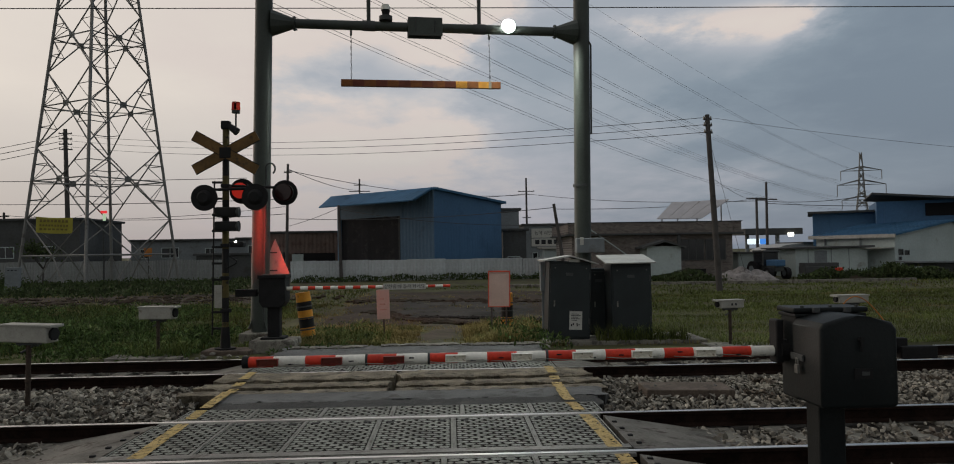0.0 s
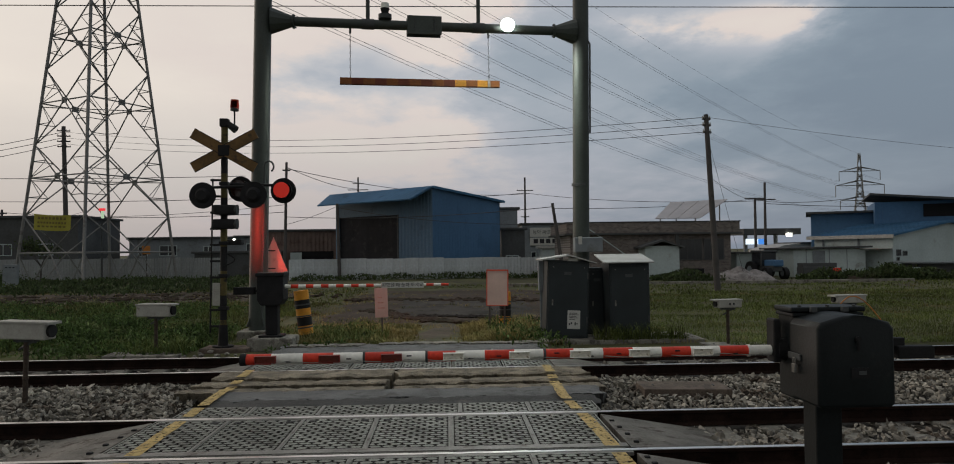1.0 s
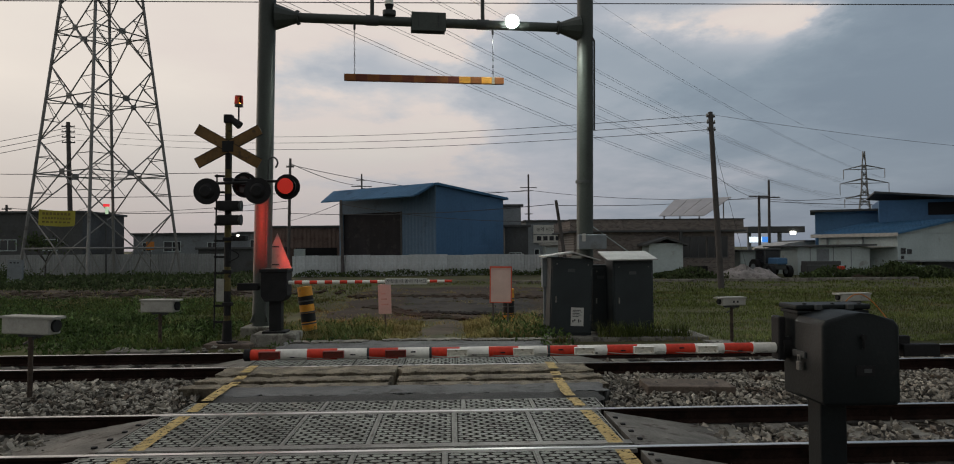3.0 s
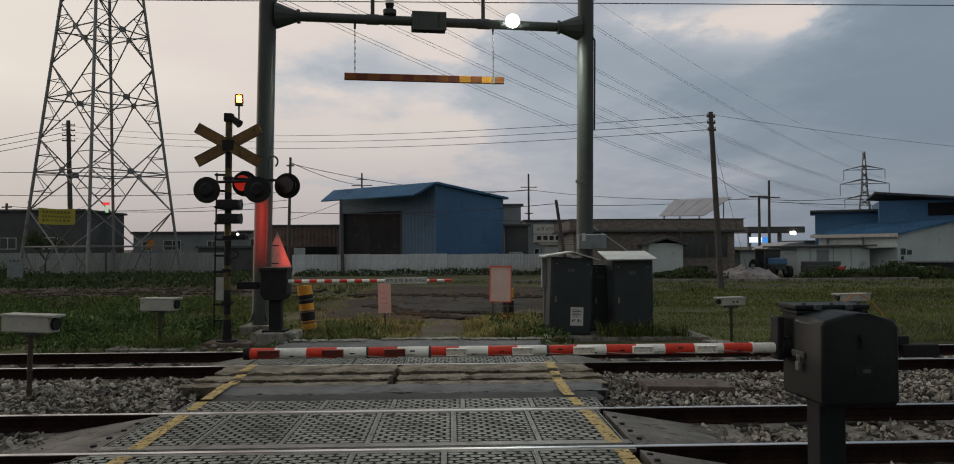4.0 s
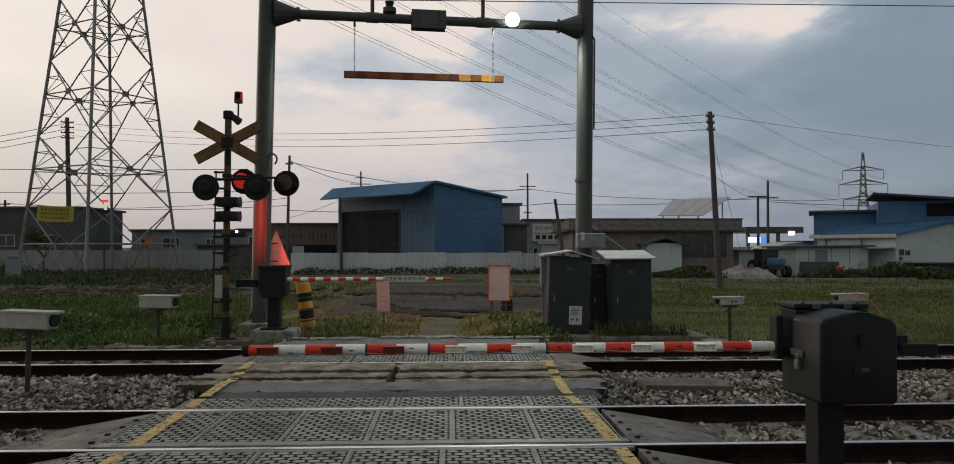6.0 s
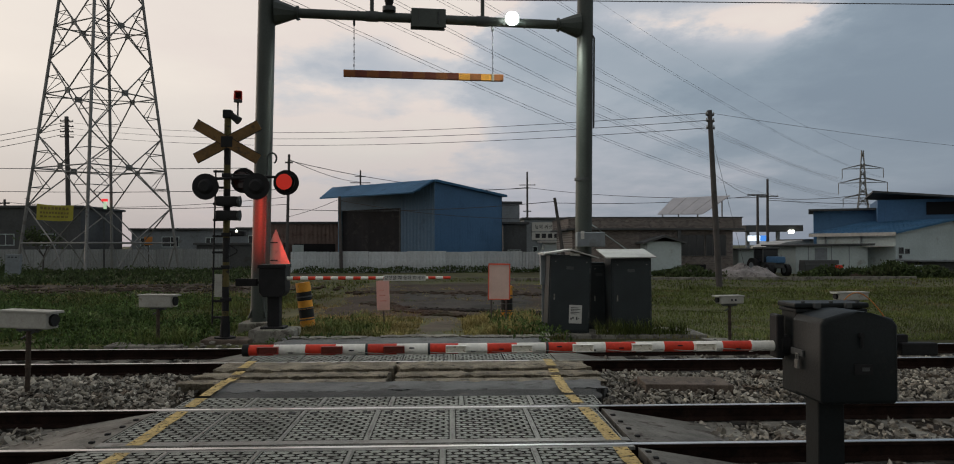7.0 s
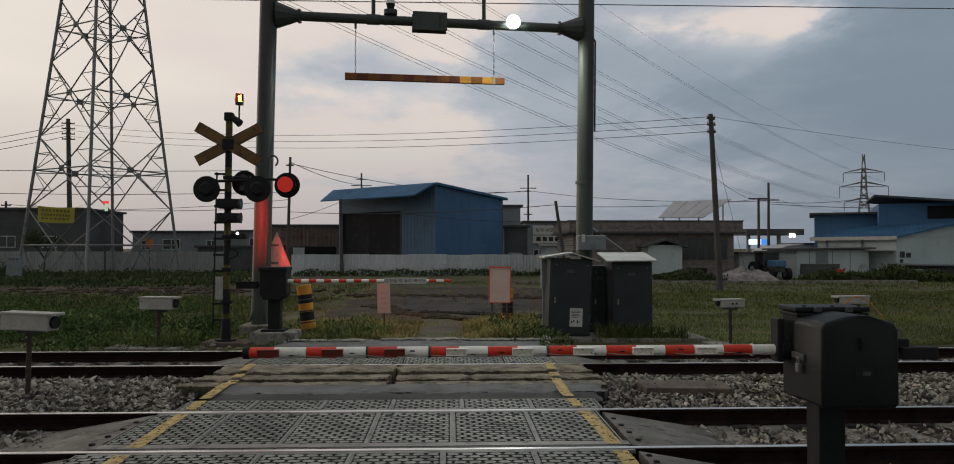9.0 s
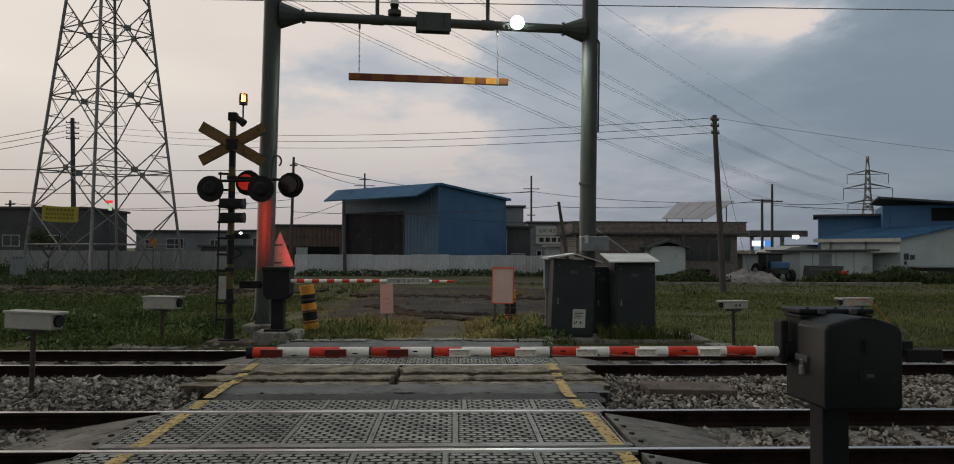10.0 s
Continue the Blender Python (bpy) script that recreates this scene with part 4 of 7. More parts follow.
            # glowing front, dark back shown in place of a lens switched off
            back.data.materials.append(G_SIGNAL)
            for p in back.data.polygons:
                p.material_index = 1 if p.center.y < -0.0001 else 0
            lenses.append(back)
    # loudspeakers
    for z in (2.56, 2.30):
        bm = B()
        box(bm, -0.14, 0.26, -0.24, -0.05, z - 0.09, z + 0.09, 0.03)
        s = part("loudspeaker", bm, M_BLACK, t, smooth=True)
        bm = B()
        rod(bm, (0.22, -0.15, z), (0.29, -0.15, z), 0.085, 0.10, 16)
        part("speaker_mouth", bm, M_DARKSTEEL, s, smooth=True)
    bm = B()
    box(bm, 0.05, 0.33, -0.02, 0.16, 1.92, 2.02, 0.02)
    lamp = part("work_light", bm, M_BLACK, t)
    bm = B()
    disc(bm, (0.19, -0.025, 2.02), 0.022, 0.02, "Y", 12)
    part("bulb", bm, G_SMALL, lamp)
    bm = B()
    for k in range(10):
        a, b = radians(k * 20), radians(k * 20 + 20)
        rod(bm, (0.08 + 0.14 * math.sin(a), -0.06, 1.75 - 0.22 * k / 10), (0.08 + 0.14 * math.sin(b), -0.06, 1.75 - 0.22 * (k + 1) / 10), 0.012, seg=6)
    part("hanging_cable", bm, M_BLACK, t)
    for z in (0.75, 1.35, 1.95, 2.5, 3.05):
        one_box("clamp", M_BLACK, t, -0.075, 0.09, -0.085, 0.075, z - 0.035, z + 0.035, 0.01)
    one_box("mast_plate", M_CREAM, t, -0.20, -0.06, -0.02, -0.01, 0.80, 1.22, 0.004, "blank pale plate")
    # ladder on the side of the mast
    bm = B()
    rod(bm, (-0.245, 0.02, 0.3), (-0.215, 0.02, 3.15), 0.016, seg=6)
    lad = part("ladder", bm, M_BLACK, t)
    for i in range(10):
        z = 0.42 + i * 0.30
        bm = B()
        box(bm, -0.255, -0.04, 0.0, 0.04, z - 0.02, z + 0.02)
        part("rung", bm, M_BLACK, lad)
    return lenses, rotor


M_YELDARK = mat("sooty_yellow_paint", (0.085, 0.068, 0.022), 0.7, 0, 0.3, 4, 0.1, (0.02, 0.018, 0.014), 0.45, 40)
M_BOARD = mat("aged_yellow_board", (0.15, 0.085, 0.028), 0.6, 0, 0.25, 4, 0.1, (0.075, 0.045, 0.022), 0.4, 30)
M_DOME = bpy.data.materials.new("red_dome_plastic")
M_DOME.use_nodes = True
_d = M_DOME.node_tree.nodes["Principled BSDF"]
_d.inputs["Base Color"].default_value, _d.inputs["Roughness"].default_value = (0.22, 0.03, 0.025, 1), 0.25
_d.inputs["Transmission Weight"].default_value, _d.inputs["IOR"].default_value = 0.9, 1.02
LENSES, ROTOR = build_signal()


# ---- far barrier ----
def text_mesh(body, size, extrude=0.0):
    c = bpy.data.curves.new("lettering", "FONT")
    c.body, c.size, c.extrude, c.align_x, c.align_y = body, size, extrude, "CENTER", "CENTER"
    o = bpy.data.objects.new("lettering", c)
    scene.collection.objects.link(o)
    bpy.context.view_layer.update()
    me = bpy.data.meshes.new_from_object(o.evaluated_get(bpy.context.evaluated_depsgraph_get()))
    bpy.data.objects.remove(o)
    return me


def lettering(body, size, m, material, parent):
    me = text_mesh(body, size, 0.001)
    me.materials.clear()
    me.materials.append(material)
    o = new("lettering", me)
    o.parent = parent
    o.matrix_basis = m
    return o


def build_far_barrier():
    t = thing("barrier_machine", pose(-3.32, 14.35, -0.06), "black crossing barrier machine on a post and concrete footing", "barrier machine", "barriers")
    one_box("footing", M_CONCRETE, t, -0.40, 0.44, -0.35, 0.35, -0.1, 0.16, 0.03)
    one_box("base_plate", M_BLACK, t, -0.22, 0.22, -0.2, 0.2, 0.16, 0.20, 0.01)
    one_box("post", M_BLACK, t, -0.11, 0.12, -0.11, 0.11, 0.2, 0.80, 0.015)
    bm = B()
    prism(bm, [(-0.24, 0.86), (-0.17, 0.76), (0.18, 0.76), (0.25, 0.86), (0.25, 1.30), (0.20, 1.36), (-0.20, 1.36), (-0.24, 1.30)], -0.22, 0.22)
    bmesh.ops.bevel(bm, geom=list(bm.edges), offset=0.015, segments=2, affect="EDGES", profile=0.5)
    body = part("housing", bm, M_BLACK, t)
    one_box("lid", M_BLACK, body, -0.26, 0.27, -0.25, 0.25, 1.30, 1.37, 0.012)
    bm = B()
    box(bm, -0.62, -0.24, -0.03, 0.03, 1.00, 1.05, 0.006)
    box(bm, -0.72, -0.32, -0.06, 0.06, 0.96, 1.10, 0.012)
    part("counterweight", bm, M_BLACK, t)
    b = thing("barrier_boom", pose(-3.10, 14.3, 1.045), "lowered thin red and white boom with a hanging sign", "barrier boom", "booms")
    L = 3.12
    n = 22
    for i in range(n):
        bm = B()
        rod(bm, (L * i / n, 0, 0), (L * (i + 1) / n, 0, 0), 0.036 - 0.012 * i / n, 0.036 - 0.012 * (i + 1) / n, 12)
        part("red_band" if i % 2 else "white_band", bm, M_RED if i % 2 else M_WHITE, b, smooth=True)
    s = one_box("sign_plate", M_PAPER, b, 1.85, 2.65, -0.052, -0.040, -0.055, 0.06, 0.003, "white plate with black lettering")
    lettering("갇혔을 때 돌파 하세요", 0.085, Matrix.Translation((2.25, -0.054, 0.0)) @ Matrix.Rotation(radians(90), 4, "X"), M_INK, s)


build_far_barrier()


# ---- height gauge gantry ----
def build_gantry():
    t = thing("height_gantry", pose(0, 0, 0), "grey-green tubular steel gantry with a hanging height bar", "gantry")

    def pole(x0, x1, y):
        bm = B()
        rod(bm, (x0, y, -0.1), (x1, y, 8.4), 0.195, 0.185, 28)
        p = part("pole", bm, M_STEEL, t, smooth=True)
        bm = B()
        box(bm, x0 - 0.36, x0 + 0.36, y - 0.36, y + 0.36, -0.35, 0.02, 0.03)
        part("footing", bm, M_CONCRETE, p)
        for a in range(4):
            bm = B()
            m = Matrix.Translation((x0, y, 0.1)) @ Matrix.Rotation(radians(45 + 90 * a), 4, "Z")
            v = [bm.verts.new(m @ Vector(c)) for c in ((0.19, -0.01, 0), (0.28, -0.01, 0), (0.19, -0.01, 0.2), (0.19, 0.01, 0), (0.28, 0.01, 0), (0.19, 0.01, 0.2))]
            for f in ((0, 1, 2), (5, 4, 3), (0, 3, 4, 1), (1, 4, 5, 2), (2, 5, 3, 0)):
                bm.faces.new([v[i] for i in f])
            part("gusset", bm, M_STEEL, p)
        bm = B()
        disc(bm, (x0 + 0.02, y, 3.2), 0.20, 0.06, "Z")
        part("band_clamp", bm, M_DARKSTEEL, p, smooth=True)
        return p

    left = pole(-4.14, -3.965, 16.5)
    right = pole(3.11, 3.215, 17.4)
    a, b = Vector((-3.98, 16.5, 6.80)), Vector((3.19, 17.4, 6.81))
    u = (b - a).normalized()
    bm = B()
    rod(bm, a, b, 0.105, seg=20)
    part("cross_beam", bm, M_STEEL, t, smooth=True)
    # flared brackets at both poles, with a stiffening rib
    for p, s in ((a, 1), (b, -1)):
        bm = B()
        rod(bm, p + u * s * 0.15, p + u * s * 0.62, 0.30, 0.125, 12)
        br = part("beam_bracket", bm, M_STEEL, t)
        bm = B()
        disc(bm, p + u * s * 0.64, 0.16, 0.04, "X", 20)
        part("flange", bm, M_STEEL, br)
        for k in range(6):
            bm = B()
            an = radians(60 * k)
            q = p + u * s * 0.66 + Vector((0, math.cos(an), math.sin(an))) * 0.135
            rod(bm, q - u * 0.03, q + u * 0.03, 0.014, seg=6)
            part("bolt", bm, M_DARKSTEEL, br)
    for x, f in ((-1.73, 0), (0.77, 1)):
        k = (x - a.x) / (b.x - a.x)
        c = a.lerp(b, k)
        bm = B()
        rod(bm, c, c + Vector((0, 0, 1.6)), 0.045, seg=12)
        po = part("mast_pipe", bm, M_STEEL, t, smooth=True)
        bm = B()
        rod(bm, c - u * 0.14, c + u * 0.14, 0.118, seg=20)
        part("pipe_clamp", bm, M_DARKSTEEL, po, smooth=True)
    # junction box plate
    c = a.lerp(b, 0.489)
    m = Matrix.Translation(c) @ Matrix.Rotation(math.atan2(u.y, u.x), 4, "Z")
    bm = B()
    box(bm, -0.39, 0.39, -0.14, -0.11, -0.22, 0.20, 0.006, m)
    plate = part("joint_plate", bm, M_STEEL, t)
    for s in (-0.22, 0.22):
        bm = B()
        box(bm, s - 0.015, s + 0.015, -0.16, -0.14, -0.13, 0.13, 0.003, m)
        part("strap", bm, M_DARKSTEEL, plate)
    bm = B()
    box(bm, -0.39, 0.39, 0.11, 0.14, -0.22, 0.20, 0.006, m)
    part("joint_plate", bm, M_STEEL, t)
    # camera dome on the beam
    c = a.lerp(b, 0.367) + Vector((0, 0, 0.13))
    bm = B()
    disc(bm, c + Vector((0, 0, 0.05)), 0.15, 0.10, "Z", 20)
    foot = part("dome_camera", bm, M_DARKSTEEL, t, smooth=True)
    bm = B()
    rod(bm, c + Vector((0, 0, 0.10)), c + Vector((0, 0, 0.24)), 0.07, 0.10, 20)
    part("camera_body", bm, M_BLACK, foot, smooth=True)
    bm = B()
    rod(bm, c + Vector((0, 0, 0.24)), c + Vector((0, 0, 0.36)), 0.105, 0.085, 20)
    part("camera_cap", bm, M_WHITE, foot, "pale cap", smooth=True)
    # height bar of red and yellow fields on two chains, paint graded for the floodlight
    p, q = Vector((-2.35, 16.7, 5.50)), Vector((1.24, 17.1, 5.50))
    d = (q - p).normalized()
    ang = math.atan2(d.y, d.x)
    n = 14
    ln = (q - p).length / n
    for i in range(n):
        bm = B()
        m = Matrix.Translation(p + d * (i + 0.5) * ln) @ Matrix.Rotation(ang, 4, "Z")
        box(bm, -ln / 2, ln / 2, -0.05, 0.05, -0.075, 0.075, 0.004, m)
        # last four fields get brighter colours, as if lit by the floodlight
        part("bar_field", bm, ((M_YELLOW, M_BARAMBER) if i > 9 else (M_BARAMBER, M_REDSTRIPE))[i % 2], t)
    for x in (-2.12, 1.0):
        k = (x - p.x) / (q.x - p.x)
        top, bot = a.lerp(b, (x - a.x) / (b.x - a.x)) - Vector((0, 0, 0.1)), p.lerp(q, k) + Vector((0, 0, 0.07))
        bm = B()
        nl = 15
        for i in range(nl):
            c0, c1 = top.lerp(bot, i / nl), top.lerp(bot, (i + 0.9) / nl)
            s = Vector((0.010, 0, 0)) if i % 2 else Vector((0, 0.010, 0))
            rod(bm, c0 + s, c1 + s, 0.006, seg=5)
            rod(bm, c0 - s, c1 - s, 0.006, seg=5)
        part("chain", bm, M_BLACK, t)
        bm = B()
        rod(bm, top + Vector((0, 0, 0.12)), top - Vector((0, 0, 0.12)), 0.026, seg=8)
        part("shackle", bm, M_DARKSTEEL, t)
        if x > 0:
            bm = B()
            box(bm, x - 0.03, x + 0.03, bot.y - 0.06, bot.y + 0.06, 5.42, 5.585)
            part("strap", bm, M_CREAM, t)
    # floodlight
    bm = B()
    box(bm, 1.33, 1.55, 16.98, 17.08, 6.74, 6.95, 0.02)
    fl = part("floodlight", bm, M_DARKSTEEL, t)
    bm = B()
    # glowing face made wider than the housing to take in the lamp's glare
    disc(bm, (1.44, 16.97, 6.845), 0.155, 0.02, "Y", 28)
    part("lamp_face", bm, G_FLOOD, fl, "shining lamp face")
    # conduit and cable loop on the poles
    bm = B()
    rod(bm, (3.365, 17.3, 4.4), (3.39, 17.3, 6.5), 0.022, seg=8)
    rod(bm, (3.39, 17.3, 6.5), (3.2, 17.25, 6.75), 0.022, seg=8)
    part("conduit", bm, M_DARKSTEEL, right)
    bm = B()
    rod(bm, (-4.0, 16.29, 0.3), (-3.92, 16.29, 3.55), 0.02, seg=8)
    for k in range(8):
        a0, a1 = radians(k * 30), radians(k * 30 + 30)
        rod(bm, (-3.83 - 0.1 * math.cos(a0), 16.3, 3.55 + 0.12 * math.sin(a0)), (-3.83 - 0.1 * math.cos(a1), 16.3, 3.55 + 0.12 * math.sin(a1)), 0.02, seg=6)
    part("conduit", bm, M_DARKSTEEL, left)


build_gantry()


# ---- equipment beside the far track ----
def build_cabinets():
    bm = B()
    box(bm, 1.80, 4.95, 14.25, 15.6, -0.35, -0.06, 0.02)
    tagged(part("cabinet_plinth", bm, M_CONCRETE), "long low concrete plinth under the cabinets", "plinth", kind="structure")

    def cabinet(m, w, d, h, label, pitched, roofed=True):
        t = thing("equipment_cabinet", m, label, "cabinet", "equipment cabinets")
        one_box("body", M_CABINET, t, -w / 2, w / 2, 0, d, 0, h, 0.015)
        dr = one_box("door", M_CABINET, t, -w / 2 + 0.03, w / 2 - 0.03, -0.022, 0.002, 0.05, h - 0.06, 0.008)
        one_box("lock_plate", M_STRIP, dr, -w / 2 + 0.10, -w / 2 + 0.128, -0.032, -0.022, h * 0.42, h * 0.50, 0.003)
        one_box("vent", M_DARKSTEEL, dr, -0.08, 0.06, -0.028, -0.021, h - 0.28, h - 0.22)
        for x in (-w / 2 + 0.12, w / 2 - 0.10):
            bm = B()
            disc(bm, (x, -0.026, h - 0.13), 0.012, 0.01, "Y", 10)
            part("bolt", bm, M_STRIP, dr)
        for z in (0.3, h - 0.35):
            one_box("hinge", M_DARKSTEEL, dr, w / 2 - 0.045, w / 2 - 0.02, -0.034, -0.02, z, z + 0.12, 0.003)
        bm = B()
        if pitched:
            prism(bm, [(-w / 2 - 0.14, h + 0.015), (0, h + 0.12), (w / 2 + 0.12, h - 0.02), (w / 2 + 0.12, h - 0.045), (0, h + 0.09), (-w / 2 - 0.14, h - 0.012)], -0.13, d + 0.1)
        else:
            m2 = Matrix.Translation((0, d / 2, h + 0.09)) @ Matrix.Rotation(radians(9), 4, "X")
            box(bm, -w / 2 - 0.13, w / 2 + 0.06, -d / 2 - 0.16, d / 2 + 0.12, -0.012, 0.012, 0.004, m2)
        if roofed:
            part("roof_sheet", bm, M_ROOFSHEET, t, "pale sheet metal rain roof")
        else:
            bm.free()
        if pitched:
            one_box("gable_plate", M_PAPER, t, -0.02, 0.18, -0.02, -0.004, h - 0.01, h + 0.05)
        return t, dr

    c, dr = cabinet(pose(2.32, 14.6, -0.055, 0, 2.2, 0), 0.83, 0.7, 1.52, "leaning dark green-grey equipment cabinet with a pitched pale roof", True)
    n = one_box("notice", M_PAPER, dr, 0.0, 0.25, -0.026, -0.022, 0.19, 0.55, 0, "white paper notice")
    for k, (w, z) in enumerate(((0.16, 0.49), (0.19, 0.46), (0.14, 0.43), (0.17, 0.40), (0.12, 0.37))):
        one_box("print_bar", M_INK, n, 0.03, 0.03 + w, -0.028, -0.0255, z, z + 0.012)
    for k in range(5):
        one_box("print_mark", M_INK, n, 0.03 + 0.037 * k, 0.055 + 0.037 * k, -0.028, -0.0255, 0.26 + 0.02 * (k % 3), 0.30 + 0.02 * (k % 2))
    cabinet(pose(3.585, 14.62, -0.055, 0, -0.3, 0), 0.80, 0.7, 1.46, "dark green-grey equipment cabinet with a flat pale roof", False)
    t, _ = cabinet(pose(3.06, 15.25, -0.055, 0, 0.5, 0), 0.42, 0.4, 1.36, "narrow dark cabinet standing between two larger ones", False, False)
    # grey meter box and conduit at the gantry pole
    j = thing("meter_box", pose(3.18, 17.1, 1.62), "grey meter box strapped to the gantry pole", "meter box")
    one_box("box", M_GREYWALL, j, -0.28, 0.36, -0.22, 0.05, 0.0, 0.34, 0.02)
    one_box("seal", M_PAPER, j, -0.2, -0.12, -0.228, -0.22, 0.18, 0.36)
    s = thing("switch_box", pose(1.92, 15.3, -0.1), "small grey switch box on a pipe beside the cabinets", "switch box")
    one_box("box", M_GREYWALL, s, -0.06, 0.10, -0.1, 0.1, 0.95, 1.55, 0.015)
    one_box("leg", M_GREYWALL, s, -0.03, 0.06, -0.03, 0.03, -0.1, 0.96, 0.005)


M_ROOFSHEET = mat("pale_roof_sheet", (0.42, 0.42, 0.40), 0.5, 0.1, 0.15, 3, 0.05, (0.27, 0.25, 0.22), 0.3, 30)
build_cabinets()


def sensor(m, length, width, h, pole_h, label, face=1, marks=False):
    """A long hooded detector box on a pipe; it looks along its own x."""
    t = thing("obstacle_sensor", m, label, "sensor", "obstacle sensors")
    bm = B()
    rod(bm, (0, 0, 0), (0, 0, pole_h), 0.030, seg=12)
    for z in (0.12, 0.45 * pole_h, 0.8 * pole_h):
        disc(bm, (0, 0, z), 0.037, 0.03, "Z", 12)
    part("pole", bm, M_RUSTPIPE, t, smooth=True)
    one_box("foot_plate", M_DARKSTEEL, t, -0.09, 0.09, -0.09, 0.09, -0.03, 0.012, 0.005)
    bm = B()
    box(bm, -0.14, 0.14, -0.05, 0.05, pole_h - 0.02, pole_h + 0.015, 0.004)
    rod(bm, (-0.1, 0, pole_h - 0.12), (0.12, 0, pole_h), 0.014, seg=6)
    part("bracket", bm, M_DARKSTEEL, t)
    bm = B()
    z0 = pole_h + 0.015
    box(bm, -length * 0.45, length * 0.45, -width / 2, width / 2, z0, z0 + h, 0.018)
    hs = part("housing", bm, M_CREAM, t)
    bm = B()
    e = face * length * 0.45
    box(bm, -length * 0.47, length * 0.47 + 0.0, -width / 2 - 0.012, width / 2 + 0.012, z0 + h - 0.015, z0 + h + 0.012, 0.006)
    box(bm, e, e + face * 0.06, -width / 2 - 0.012, width / 2 + 0.012, z0 + h - 0.02, z0 + h + 0.012, 0.004)
    part("sun_hood", bm, M_CREAM, hs)
    bm = B()
    disc(bm, (e + face * 0.012, 0, z0 + h * 0.5), h * 0.36, 0.05, "X", 24)
    part("lens", bm, M_BLACK, hs, "dark round lens", smooth=True)
    for s in (-1, 1):
        bm = B()
        rod(bm, (s * 0.12, 0, z0 - 0.05), (s * 0.12, 0, z0), 0.018, seg=8)
        part("mount_bolt", bm, M_DARKSTEEL, t)
    if marks:
        for k in (-0.03, 0.05):
            one_box("print_bar", M_INK, hs, k, k + 0.035, -width / 2 - 0.004, -width / 2 + 0.002, z0 + h * 0.35, z0 + h * 0.62)
    return t


sensor(pose(-5.20, 9.45, -0.19, 0, 1.2, -11), 0.72, 0.22, 0.21, 0.83, "cream boxed obstacle sensor on a rusty pipe in the ballast", 1)
sensor(pose(-5.28, 13.8, -0.12, 0, 0, -10), 0.70, 0.24, 0.22, 0.66, "cream boxed obstacle sensor on a thin pipe in grass", 1)
sensor(pose(5.22, 13.8, -0.14, 0, 0, 12), 0.54, 0.20, 0.145, 0.69, "small cream obstacle sensor with dark marking on a pipe", -1, True)
sensor(pose(7.42, 13.6, -0.14, 0, 0, 8), 0.66, 0.20, 0.14, 0.76, "cream obstacle sensor partly behind the barrier machine", -1)


